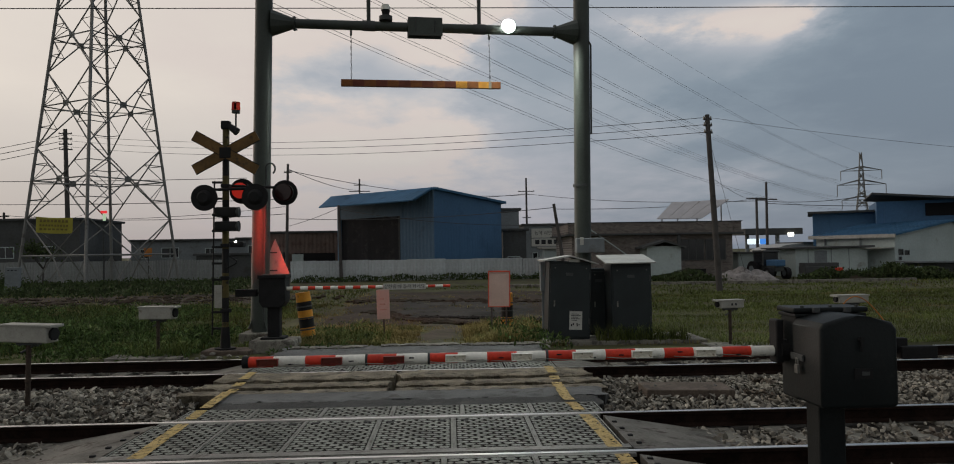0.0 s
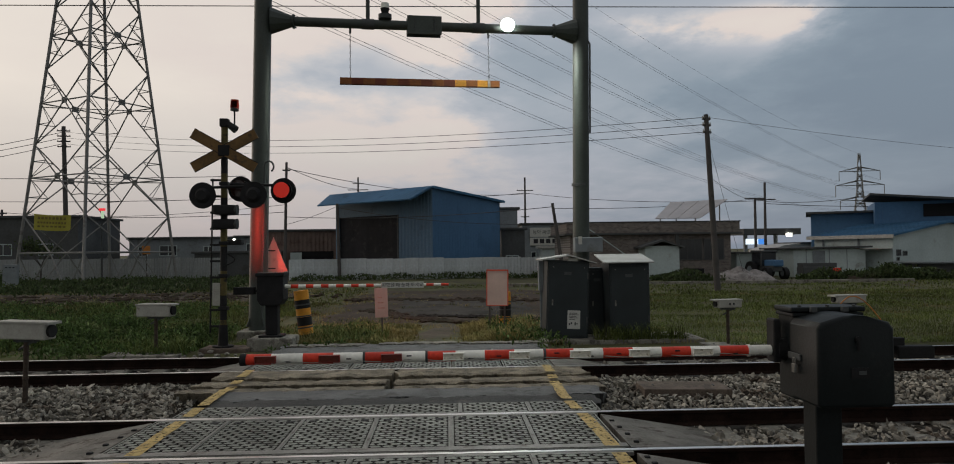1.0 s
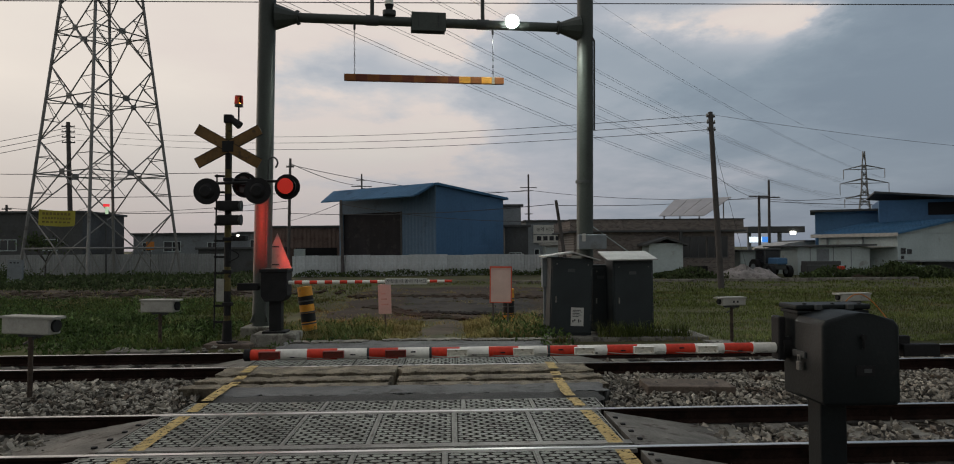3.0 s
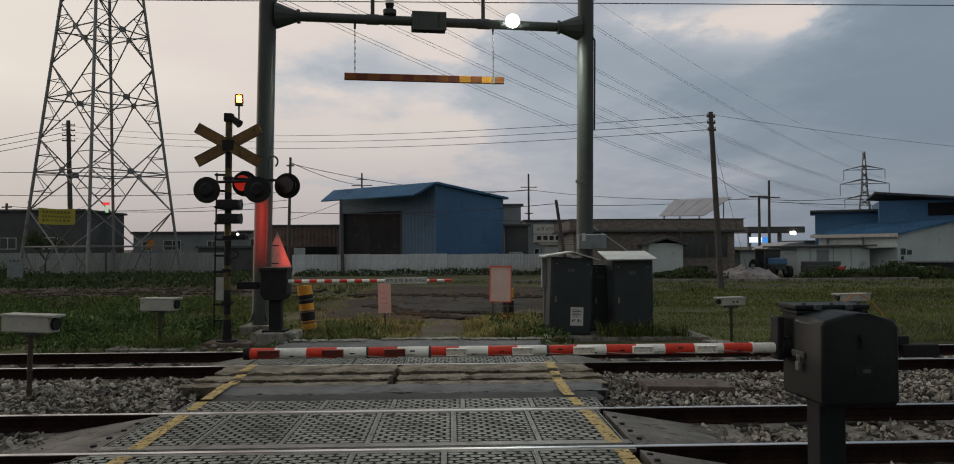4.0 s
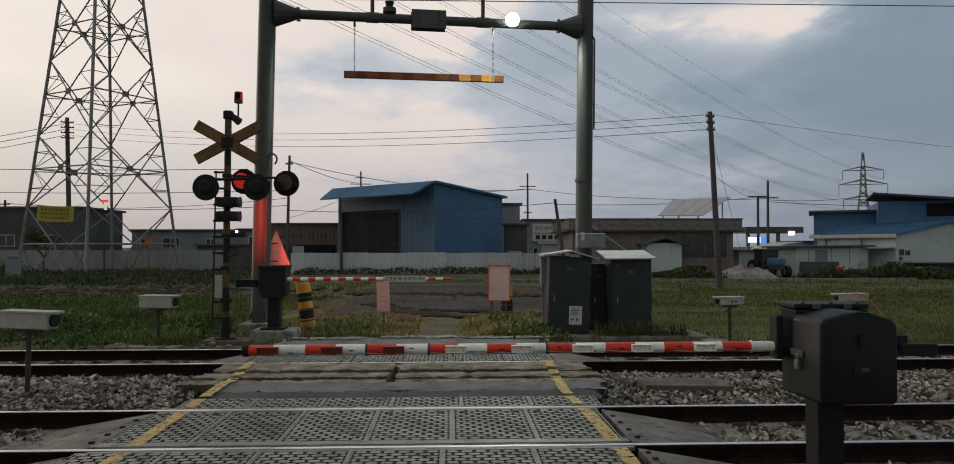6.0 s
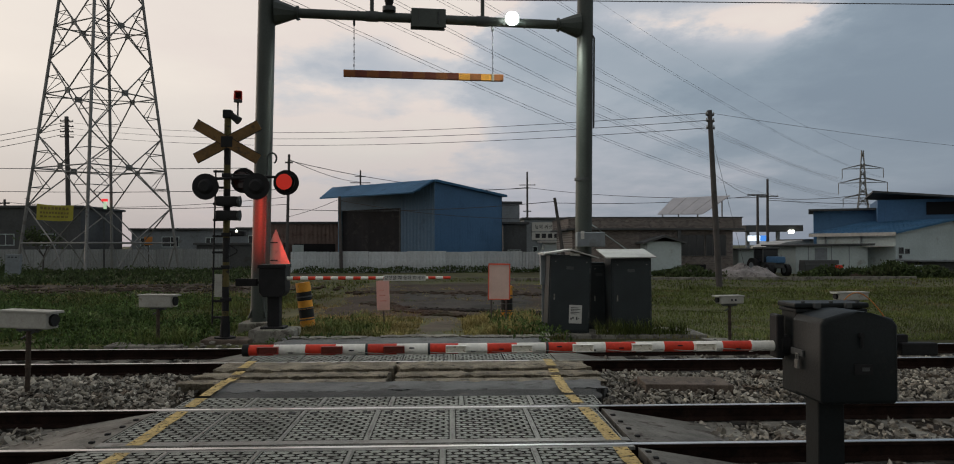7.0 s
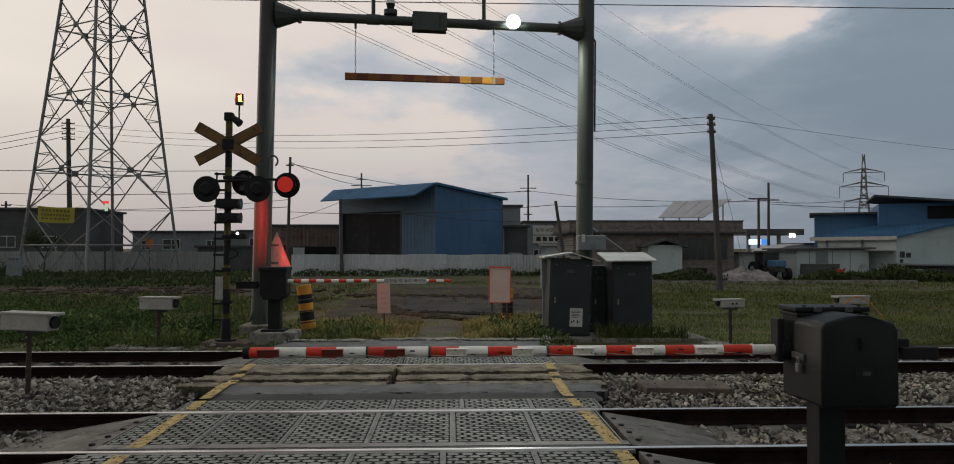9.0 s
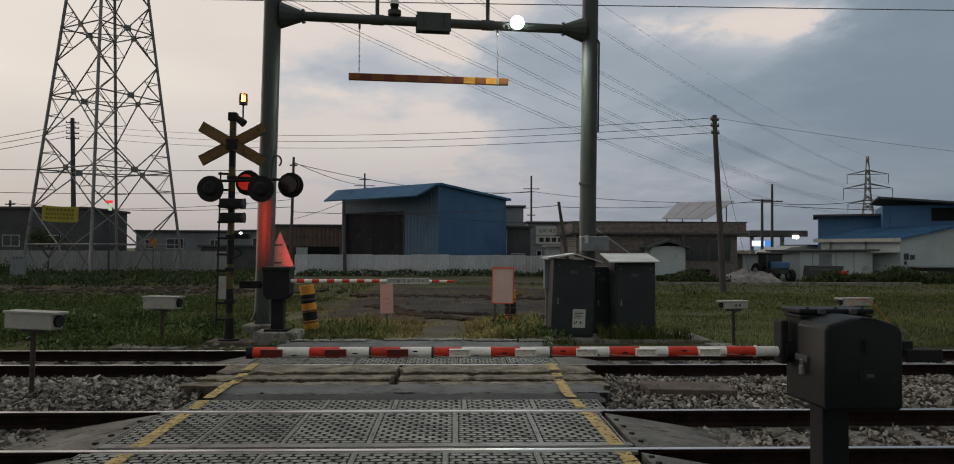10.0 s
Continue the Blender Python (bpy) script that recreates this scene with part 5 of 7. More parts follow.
def build_signs():
    t = thing("warning_sign", pose(-3.98, 17.0, -0.18, 0, 0, 3), "triangular warning sign on a pipe, face tinted for red lamp light", "road sign", "road signs")
    bm = B()
    rod(bm, (-0.02, 0.05, 0), (0, 0.05, 2.0), 0.03, seg=10)
    part("pole", bm, M_POLE, t)
    bm = B()
    prism(bm, [(-0.30, 1.36), (0.42, 1.36), (0.08, 2.22)], -0.01, 0.01)
    part("plate", bm, M_PINK, t)
    for z in (1.5, 1.9):
        one_box("clip", M_DARKSTEEL, t, -0.04, 0.12, -0.03, 0.08, z, z + 0.03)
    t = thing("notice_sign", pose(-1.48, 17.0, -0.22, 0, -1.5, 2), "small pale notice plate on a short stake", "sign", "road signs")
    one_box("stake", M_POLE, t, -0.02, 0.02, 0.0, 0.04, 0.0, 1.0)
    s = one_box("plate", M_PINK, t, -0.145, 0.145, -0.012, 0.0, 0.42, 1.09, 0.004)
    for k in range(3):
        one_box("print_bar", M_PALEPRINT, s, -0.08, 0.08 - 0.03 * k, -0.015, -0.011, 0.62 + 0.12 * k, 0.65 + 0.12 * k)
    t = thing("notice_board", pose(1.18, 18.0, -0.26, 0, 0.8, 0), "pale board with red edge on thin legs", "sign", "road signs")
    for x in (-0.18, 0.18):
        one_box("leg", M_POLE, t, x - 0.02, x + 0.02, 0.01, 0.05, 0.0, 1.0)
    b = one_box("board", M_PINK, t, -0.25, 0.25, -0.01, 0.01, 0.62, 1.47, 0.004)
    for x0, x1, z0, z1 in ((-0.265, 0.265, 1.45, 1.485), (-0.265, 0.265, 0.61, 0.63), (-0.265, -0.24, 0.63, 1.45), (0.24, 0.265, 0.63, 1.45)):
        one_box("edge", M_REDFRAME, b, x0, x1, -0.02, 0.015, z0, z1)

    t = thing("notice_board", pose(-4.35, 17.2, -0.24), "pale board on a post behind the pole, tinted for red lamp light", "sign", "road signs")
    one_box("post", M_POLE, t, -0.03, 0.03, 0.01, 0.06, 0, 1.3)
    one_box("board", M_PINK, t, -0.14, 0.14, -0.01, 0.01, 0.85, 1.65, 0.004)

    def bollard(m, n, h, r, label):
        t = thing("bollard", m, label, "bollard", "bollards")
        for i in range(n):
            bm = B()
            rod(bm, (0, 0, h * i / n), (0, 0, h * (i + 1) / n), r, seg=20)
            part("yellow_band" if (n - 1 - i) % 2 == 0 else "black_band", bm, M_YELLOW if (n - 1 - i) % 2 == 0 else M_BLACK, t, smooth=True)
        bm = B()
        disc(bm, (0, 0, h + 0.005), r * 0.96, 0.02, "Z", 20)
        part("cap", bm, M_YELLOW, t)
        for i in range(3):
            bm = B()
            zz = h * (0.3 + 0.22 * i)
            disc(bm, (0, 0, zz), r + 0.012, 0.03, "Z", 20)
            part("rope_ring", bm, M_DARKSTEEL, t)

    bollard(pose(-2.88, 15.5, -0.16, 0, -7, 0), 6, 1.06, 0.15, "leaning yellow and black banded bollard in dry grass")
    bollard(pose(1.45, 19.0, -0.28, 0, 0, 0), 3, 0.90, 0.15, "yellow and black banded bollard half hidden in grass")


build_signs()


# ---- steel lattice towers ----
def lattice_tower(name, m, label, half, joints, r_leg, r_brace, arms, turn, group):
    t = thing(name, m, label, "pylon", group)
    cs = [Vector((math.cos(turn + k * math.pi / 2), math.sin(turn + k * math.pi / 2), 0)) for k in range(4)]

    def at(k, z):
        v = cs[k % 4] * half(z)
        return Vector((v.x, v.y, z))

    for k in range(4):
        bm = B()
        tube(bm, [at(k, z) for z in joints], r_leg, 6)
        part("leg", bm, M_GALV, t)
    for k in range(4):
        bm = B()
        for i, (z0, z1) in enumerate(zip(joints, joints[1:])):
            if i == 0:
                zm = z0 + (z1 - z0) * 0.45
                mid = (at(k, zm) + at(k + 1, zm)) / 2
                rod(bm, at(k, zm), at(k + 1, zm), r_brace * 1.3, seg=5)
                rod(bm, at(k, z1), mid, r_brace, seg=5)
                rod(bm, at(k + 1, z1), mid, r_brace, seg=5)
                rod(bm, mid, at(k, z0).lerp(at(k + 1, z0), 0.28), r_brace, seg=5)
                rod(bm, mid, at(k, z0).lerp(at(k + 1, z0), 0.72), r_brace, seg=5)
                rod(bm, at(k, zm), at(k, z0).lerp(at(k + 1, z0), 0.16), r_brace * 0.8, seg=5)
                rod(bm, at(k + 1, zm), at(k, z0).lerp(at(k + 1, z0), 0.84), r_brace * 0.8, seg=5)
                continue
            a0, a1, b0, b1 = at(k, z0), at(k, z1), at(k + 1, z0), at(k + 1, z1)
            rod(bm, a0, b1, r_brace, seg=5)
            rod(bm, b0, a1, r_brace, seg=5)
            f = half(z0) / (half(z0) + half(z1))
            x = a0.lerp(b1, f)
            rod(bm, at(k, x.z), at(k + 1, x.z), r_brace, seg=5)
            for p0, p1, o0, o1, leg in ((a0, a1, b0, b1, k), (b0, b1, a0, a1, k + 1)):
                # short redundant members between leg and diagonals
                q = at(leg, z0 + (x.z - z0) * 0.5)
                rod(bm, q, p0.lerp(x, 0.5), r_brace * 0.6, seg=4)
                rod(bm, at(leg, x.z), p0.lerp(x, 0.5), r_brace * 0.6, seg=4)
                q = at(leg, x.z + (z1 - x.z) * 0.5)
                rod(bm, q, p1.lerp(x, 0.5), r_brace * 0.6, seg=4)
                rod(bm, at(leg, x.z), p1.lerp(x, 0.5), r_brace * 0.6, seg=4)
            n = (b0 - a0).normalized()
            box(bm, -0.28 * r_leg / 0.12, 0.28 * r_leg / 0.12, -0.03, 0.03, -0.22 * r_leg / 0.12, 0.22 * r_leg / 0.12, 0, Matrix.Translation(x) @ Matrix.Rotation(math.atan2(n.y, n.x), 4, "Z"))
        part("face_bracing", bm, M_GALV, t)
    for i, z in enumerate(joints[1:-1]):
        zz = (z + joints[i + 2]) / 2
        for k in (0, 1):
            bm = B()
            rod(bm, at(k, zz), at(k + 2, zz), r_brace * 0.7, seg=4)
            part("inner_brace", bm, M_GALV, t)
    for z, reach, d in arms:
        bm = B()
        d = Vector(d).normalized()
        h = half(z)
        for s in (-1, 1):
            tip = d * s * reach + Vector((0, 0, z))
            for k in range(4):
                rod(bm, at(k, z), tip, r_brace, seg=4)
                rod(bm, at(k, z + reach * 0.22), tip, r_brace, seg=4)
            rod(bm, tip, tip - Vector((0, 0, reach * 0.5)), r_brace * 1.5, seg=5)
        part("cross_arm", bm, M_GALV, t)
    return t


ARM = (-0.74, 0.67, 0)
lattice_tower("transmission_pylon", pose(-28.40, 62.0, -0.45), "tall galvanised steel lattice transmission pylon", lambda z: max(0.5, 5.98 - 0.130 * z), [0, 5.25, 11.0, 17.1, 22.1, 26.5, 30.3, 33.6, 36.5, 39, 42, 45, 48, 51], 0.125, 0.056, [(29.6, 3.4, ARM), (35.2, 3.4, ARM), (41.0, 3.2, ARM), (46.8, 3.0, ARM)], radians(15.3), "pylons")
lattice_tower("transmission_pylon", pose(141.0, 250.0, -0.45), "distant steel lattice pylon with three cross arms", lambda z: max(0.35, 4.6 - 0.155 * z) if z < 24 else max(0.3, 1.2 - 0.08 * (z - 24)), [0, 6, 11, 15, 18.5, 21.5, 24.5, 27.5, 30, 34.2], 0.15, 0.085, [(18.0, 6.2, (1, -0.3, 0)), (23.2, 7.6, (1, -0.3, 0)), (28.0, 6.4, (1, -0.3, 0))], radians(20), "pylons")


def build_banner():
    bm = B()
    n = 10
    for i in range(n):
        a, b = -1.25 + 2.5 * i / n, -1.25 + 2.5 * (i + 1) / n
        za, zb = -0.06 * math.sin(math.pi * i / n), -0.06 * math.sin(math.pi * (i + 1) / n)
        ya, yb = 0.05 * math.sin(i * 1.1), 0.05 * math.sin((i + 1) * 1.1)
        vs = [bm.verts.new(v) for v in ((a, ya, za - 0.6), (b, yb, zb - 0.6), (b, yb, zb + 0.6), (a, ya, za + 0.6))]
        bm.faces.new(vs)
    bmesh.ops.remove_doubles(bm, verts=bm.verts, dist=0.001)
    r = bmesh.ops.extrude_face_region(bm, geom=list(bm.faces))
    bmesh.ops.translate(bm, vec=(0, 0.01, 0), verts=[v for v in r["geom"] if isinstance(v, bmesh.types.BMVert)])
    t = thing("banner", pose(-30.0, 58.1, 4.25, 0, 2, 15), "yellow cloth banner tied to the pylon legs", "banner")
    c = part("cloth", bm, M_BANNER, t)
    for z, n, h in ((0.20, 8, 0.20), (-0.12, 10, 0.15), (-0.40, 7, 0.13)):
        for k in range(n):
            x = -1.0 + 2.0 * k / n
            one_box("print_bar", M_BANNERINK, c, x, x + 1.35 / n, -0.075, -0.07, z, z + h)
    for s in (-1, 1):
        bm = B()
        rod(bm, (s * 1.25, 0, 0.55), (s * 2.2, 0.4, 1.0), 0.012, seg=5)
        part("tie", bm, M_WIRE, t)


build_banner()


# ---- buildings ----
def window(parent, x0, x1, z0, z1, y, bars=1, frame_mat=None):
    """A framed window set in a front wall that faces -y."""
    f = frame_mat or M_WHITEWALL
    bm = B()
    t = 0.07
    for a, b, c, d in ((x0, x1, z0, z0 + t), (x0, x1, z1 - t, z1), (x0, x0 + t, z0 + t, z1 - t), (x1 - t, x1, z0 + t, z1 - t)):
        box(bm, a, b, y - 0.05, y + 0.03, c, d)
    w = part("window", bm, f, parent)
    for k in range(bars):
        x = x0 + (x1 - x0) * (k + 1) / (bars + 1)
        one_box("mullion", f, w, x - 0.03, x + 0.03, y - 0.045, y + 0.03, z0 + t, z1 - t)
    one_box("pane", M_PANE, w, x0 + t, x1 - t, y - 0.02, y - 0.012, z0 + t, z1 - t)
    return w


def corrugated(bm, x0, x1, z0, z1, y, pitch=0.25, depth=0.04):
    n = max(2, int((x1 - x0) / pitch))
    pts = []
    for i in range(n):
        a = x0 + (x1 - x0) * i / n
        w = (x1 - x0) / n
        pts += [(a, y), (a + w * 0.35, y), (a + w * 0.5, y - depth), (a + w * 0.85, y - depth)]
    pts.append((x1, y))
    for s in (0, 0.012):
        lo = [bm.verts.new((x, v + s, z0)) for x, v in pts]
        hi = [bm.verts.new((x, v + s, z1)) for x, v in pts]
        for i in range(len(pts) - 1):
            bm.faces.new((lo[i], lo[i + 1], hi[i + 1], hi[i]))


def fence(m, length, n, h, label, material):
    t = thing("sheet_fence", m, label, "fence", "fences", "structure")
    w = length / n
    bm = B()
    corrugated(bm, 0, w, 0, h, 0, 0.22, 0.035)
    first = part("sheet", bm, material, t)
    for i in range(1, n):
        share(first, t, pose(i * w, rng.uniform(-0.02, 0.02), rng.uniform(-0.05, 0.04), 0, rng.uniform(-0.4, 0.4), 0))
    bm = B()
    box(bm, -0.04, 0.04, 0.03, 0.11, -0.1, h - 0.05)
    post = part("post", bm, M_POLE, t)
    for i in range(1, n // 2 + 1):
        share(post, t, pose(i * 2 * w, 0, 0))
    one_box("rail", M_POLE, t, 0, length, 0.03, 0.08, h * 0.75, h * 0.75 + 0.06)


fence(pose(-12.4, 59.0, -0.5), 20.2, 20, 1.68, "pale grey corrugated sheet fence along the field", M_SHEET)
fence(pose(-42, 68.5, -0.5), 21.5, 18, 1.9, "dull grey sheet fence behind the pylon", M_SHEETDULL)


def build_blue_shed():
    C, u, v = Vector((-1.21, 62.0)), Vector((-0.752, 0.659)), Vector((0.659, 0.752))
    ang = math.degrees(math.atan2(-u.y, -u.x))
    t = thing("blue_shed", pose(C.x, C.y, -0.45, 0, 0, ang), "large blue metal-clad shed with an open dark bay", "shed")
    # local: x runs back along the front wall (negative to its far end), y into the building
    Lf, D, H0, H1 = 11.9, 9.2, 7.35, 6.55
    bm = B()
    corrugated(bm, -4.0, 0, 0, H0, 0.0, 0.4, 0.05)
    part("front_cladding", bm, M_BLUEPALE, t)
    bm = B()
    box(bm, -Lf, -4.0, -0.02, 0.12, 5.35, H0)
    part("front_lintel", bm, M_BLUEPALE, t)
    # sheet closing the bay, coloured as its shaded interior
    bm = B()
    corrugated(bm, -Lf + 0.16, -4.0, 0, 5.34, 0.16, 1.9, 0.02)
    part("bay_curtain", bm, M_BAYDARK, t, "dark sheet across the bay, standing in for its shaded inside")
    bm = B()
    box(bm, -Lf - 0.2, -Lf + 0.15, -0.05, 0.3, 0, H0)
    part("corner_post", bm, M_BLUEPALE, t)
    bm = B()
    box(bm, -4.12, -3.96, -0.05, 0.15, 0, 5.35)
    part("bay_post", bm, M_DARKSTEEL, t)
    bm = B()
    vs = [(0, 0, 0), (0, D, 0), (0, D, H1), (0, 0, H0)]
    n = 26
    for i in range(n):
        y0, y1 = D * i / n, D * (i + 1) / n
        ym = y0 + (y1 - y0) * 0.6
        for a, b, xa in ((y0, ym, 0.007), (ym, y1, 0.0)):
            za, zb = H0 + (H1 - H0) * a / D, H0 + (H1 - H0) * b / D
            bm.faces.new([bm.verts.new(p) for p in ((xa, a, 0), (xa, b, 0), (xa, b, zb), (xa, a, za))])
    part("side_cladding", bm, M_BLUE, t)
    one_box("back_wall", M_BLUE, t, -Lf, 0, D - 0.1, D, 0, H1)
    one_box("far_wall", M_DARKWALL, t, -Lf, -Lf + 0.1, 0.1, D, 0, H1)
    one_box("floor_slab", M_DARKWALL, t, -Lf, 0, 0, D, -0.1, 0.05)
    bm = B()
    a = [(-Lf - 0.9, -0.15, H0 + 0.02), (0.35, -0.15, H0 + 0.02), (0.35, D + 0.35, H1 + 0.02), (-Lf - 0.9, D + 0.35, H1 + 0.02)]
    f = bm.faces.new([bm.verts.new(p) for p in a])
    r = bmesh.ops.extrude_face_region(bm, geom=[f])
    bmesh.ops.translate(bm, vec=(0, 0, 0.2), verts=[x for x in r["geom"] if isinstance(x, bmesh.types.BMVert)])
    roof = part("roof", bm, M_BLUEROOF, t)
    bm = B()
    a = [(-Lf - 0.9, -0.2, H0 + 0.2), (0.1, -0.2, H0 + 0.2), (0.1, -2.7, H0 - 0.95), (-Lf + 0.4, -2.7, H0 - 0.95)]
    f = bm.faces.new([bm.verts.new(p) for p in a])
    r = bmesh.ops.extrude_face_region(bm, geom=[f])
    bmesh.ops.translate(bm, vec=(0, 0, -0.1), verts=[x for x in r["geom"] if isinstance(x, bmesh.types.BMVert)])
    part("canopy", bm, M_BLUEROOF, t, "sloping canopy over the open bay")
    for i in range(24):
        x = -Lf + 0.45 + i * 0.52
        bm = B()
        rod(bm, (x, -0.2, H0 + 0.21), (x, -2.7, H0 - 0.94), 0.014, seg=4)
        part("roof_seam", bm, M_BLUEROOF, roof)
    # clutter in the bay
    for x, y, w, h in ((-8.3, -0.6, 1.5, 1.1), (-6.6, -0.9, 0.8, 1.4)):
        j = thing("stored_goods", Matrix(t.matrix_basis) @ pose(x, y - 0.4, 0), "dark stacked goods standing before the shed bay", "stored goods", "stored goods")
        one_box("pallet", M_POLE, j, -w / 2, w / 2, -0.4, 0.4, 0.0, 0.15)
        one_box("crate", M_DARKWALL, j, -w / 2 + 0.05, w / 2 - 0.05, -0.35, 0.35, 0.15, h, 0.06)


build_blue_shed()


def flat_house(name, x0, x1, y, depth, h, wall, label, wins=(), parapet=0.0, eave=0.25, roofmat=None):
    t = thing(name, pose(x0, y, -0.45), label, "building", "far buildings")
    W = x1 - x0
    one_box("wall", wall, t, 0, W, 0, depth, 0, h, 0.02)
    one_box("roof", roofmat or M_DARKWALL, t, -eave, W + eave, -eave, depth + eave, h, h + 0.22 + parapet, 0.03)
    for a, b, c, d, n in wins:
        window(t, a, b, c, d, 0.0, n)
    return t


flat_house("grey_building", -46.5, -34.8, 72, 9, 5.75, M_DARKWALL, "long dark flat-roofed building behind the pylon", [(1.0, 2.4, 2.2, 3.3, 1), (4, 5.6, 2.2, 3.3, 1), (8, 9.4, 2.2, 3.3, 1)])
flat_house("grey_building", -33.0, -22.0, 79, 8, 3.75, M_GREYWALL, "low grey rendered building with small windows", [(3.1, 4.9, 2.0, 3.1, 1), (7.6, 8.6, 2.0, 3.0, 1), (0.9, 1.9, 2.0, 3.0, 0)])
flat_house("grey_building", -21.6, -16.3, 77.5, 7, 3.8, M_GREYWALL, "low grey house with a white framed window", [(1.0, 2.6, 2.0, 3.2, 1), (3.5, 4.4, 1.9, 3.1, 0)])
t = flat_house("brown_shed", -17.8, -10.9, 74, 6, 4.25, M_BROWN, "brown corrugated sheet building", [])
bm = B()
corrugated(bm, 0, 6.9, 2.2, 4.2, -0.03, 0.4, 0.05)
part("cladding", bm, M_BROWN, t)
# solid dark panel on the wall, in place of a shaded opening
one_box("dark_opening", M_DARK, t, 2.6, 6.6, -0.09, -0.04, 0.0, 2.3)
one_box("white_board", M_WHITEWALL, t, 2.5, 3.6, -0.5, -0.4, 0.4, 2.2)
flat_house("lean_to", -24.0, -16.0, 72, 3, 2.2, M_DARKWALL, "low dark lean-to roof beside the fence", [])
flat_house("pale_block", 5.3, 7.15, 76, 5, 6.35, M_GREYWALL, "narrow pale grey block behind the blue shed", [])
flat_house("dark_annex", 5.1, 7.3, 70.5, 5, 4.1, M_DARKWALL, "dark annex beside the blue shed", [(0.4, 1.6, 0.9, 1.7, 1)])


def build_shop():
    t = flat_house("shop_building", 8.6, 15.5, 86, 6, 5.1, M_GREYWALL, "two-storey pale shop with a long lettered sign board", [(1.0, 1.6, 1.0, 2.0, 0)])
    s = one_box("sign_board", M_PAPER, t, 0.9, 5.3, -0.2, -0.02, 2.7, 4.75, 0.02, "white sign board with dark letters")
    lettering("농약 씨앗 비", 0.52, Matrix.Translation((2.55, -0.215, 4.2)) @ Matrix.Rotation(radians(90), 4, "X"), M_INK, s)
    for k in range(5):
        one_box("print_bar", M_INK, s, 1.3 + k * 0.72, 1.8 + k * 0.72, -0.215, -0.2, 2.95, 3.45)
    one_box("sign_stripe", M_GREYWALL, s, 0.9, 5.3, -0.21, -0.2, 3.6, 3.7)
    flat_house("pale_roofed_hut", 8.4, 10.6, 66, 3, 2.3, M_WHITEWALL, "small pale hut beyond the fence", [], roofmat=M_ROOFSHEET)


build_shop()


def build_brick_house():
    t = thing("brick_house", pose(8.8, 53.2, -0.5), "single-storey brown brick house with a flat parapet roof", "house", "far buildings")
    one_box("wall", M_BRICK, t, 0, 11.7, 0.25, 8, 0, 3.35)
    one_box("parapet", M_BRICK, t, -0.3, 12.3, 0.0, 8.3, 3.35, 4.12, 0.03, "brick parapet")
    one_box("eave_band", M_DARKWALL, t, -0.45, 12.4, -0.25, 8.4, 3.22, 3.36, 0.02)
    one_box("coping", M_DARKWALL, t, -0.36, 12.36, -0.06, 8.36, 4.12, 4.18, 0.01)
    g = one_box("outhouse", M_WHITEWALL, t, 4.95, 7.35, -1.6, 0.25, 0, 2.4, 0.01, "white garage front")
    bm = B()
    prism(bm, [(4.6, 2.35), (6.15, 2.85), (7.65, 2.35), (7.65, 2.22), (6.15, 2.70), (4.6, 2.22)], -1.9, 0.3)
    part("gable_roof", bm, M_DARKWALL, t)
    window(t, 7.9, 9.6, 1.35, 2.9, 0.24, 2, M_DARKWALL)
    window(t, 9.7, 11.2, 1.35, 2.9, 0.24, 2, M_DARKWALL)
    one_box("cellar_vent", M_DARK, t, 8.6, 9.7, 0.20, 0.24, 0.35, 0.75)
    one_box("post", M_DARKSTEEL, t, 7.45, 7.65, -0.6, -0.4, 0, 3.2)
    bm = B()
    rod(bm, (0.8, 1.0, 4.1), (0.8, 1.0, 5.2), 0.04, seg=6)
    rod(bm, (0.4, 1.0, 4.9), (1.2, 1.0, 4.9), 0.025, seg=5)
    part("aerial", bm, M_WIRE, t)
    # stair rail running down the front
    bm = B()
    rod(bm, (0.7, -0.1, 4.1), (4.2, -0.1, 1.6), 0.04, seg=6)
    part("stair_rail", bm, M_WHITEWALL, t)
    s = thing("solar_panel_rack", pose(14.6, 55, 3.68), "tilted solar panel rack on the flat roof", "solar panel")
    for k in range(4):
        bm = B()
        a, b = k / 4 + 0.006, (k + 1) / 4 - 0.006
        lo, hi = (Vector((0.55, -1.0, 0.25)), Vector((3.9, -1.0, 0.25))), (Vector((2.6, 2.0, 1.60)), Vector((7.1, 2.0, 1.80)))
        q = [lo[0].lerp(lo[1], a), lo[0].lerp(lo[1], b), hi[0].lerp(hi[1], b), hi[0].lerp(hi[1], a)]
        f = bm.faces.new([bm.verts.new(v) for v in q])
        e = bmesh.ops.extrude_face_region(bm, geom=[f])
        bmesh.ops.translate(bm, vec=(0, 0, -0.05), verts=[v for v in e["geom"] if isinstance(v, bmesh.types.BMVert)])
        part("panel", bm, M_SOLAR, s)
    for x, y, h in ((1.0, -0.8, 0.25), (3.6, -0.8, 0.25), (3.0, 1.9, 1.45), (6.4, 1.9, 1.6)):
        one_box("leg", M_GALV, s, x - 0.04, x + 0.04, y - 0.04, y + 0.04, 0, h)


M_SOLAR = mat("pale_solar_sheet", (0.46, 0.43, 0.43), 0.3, 0, 0.1, 1, 0.02)
build_brick_house()


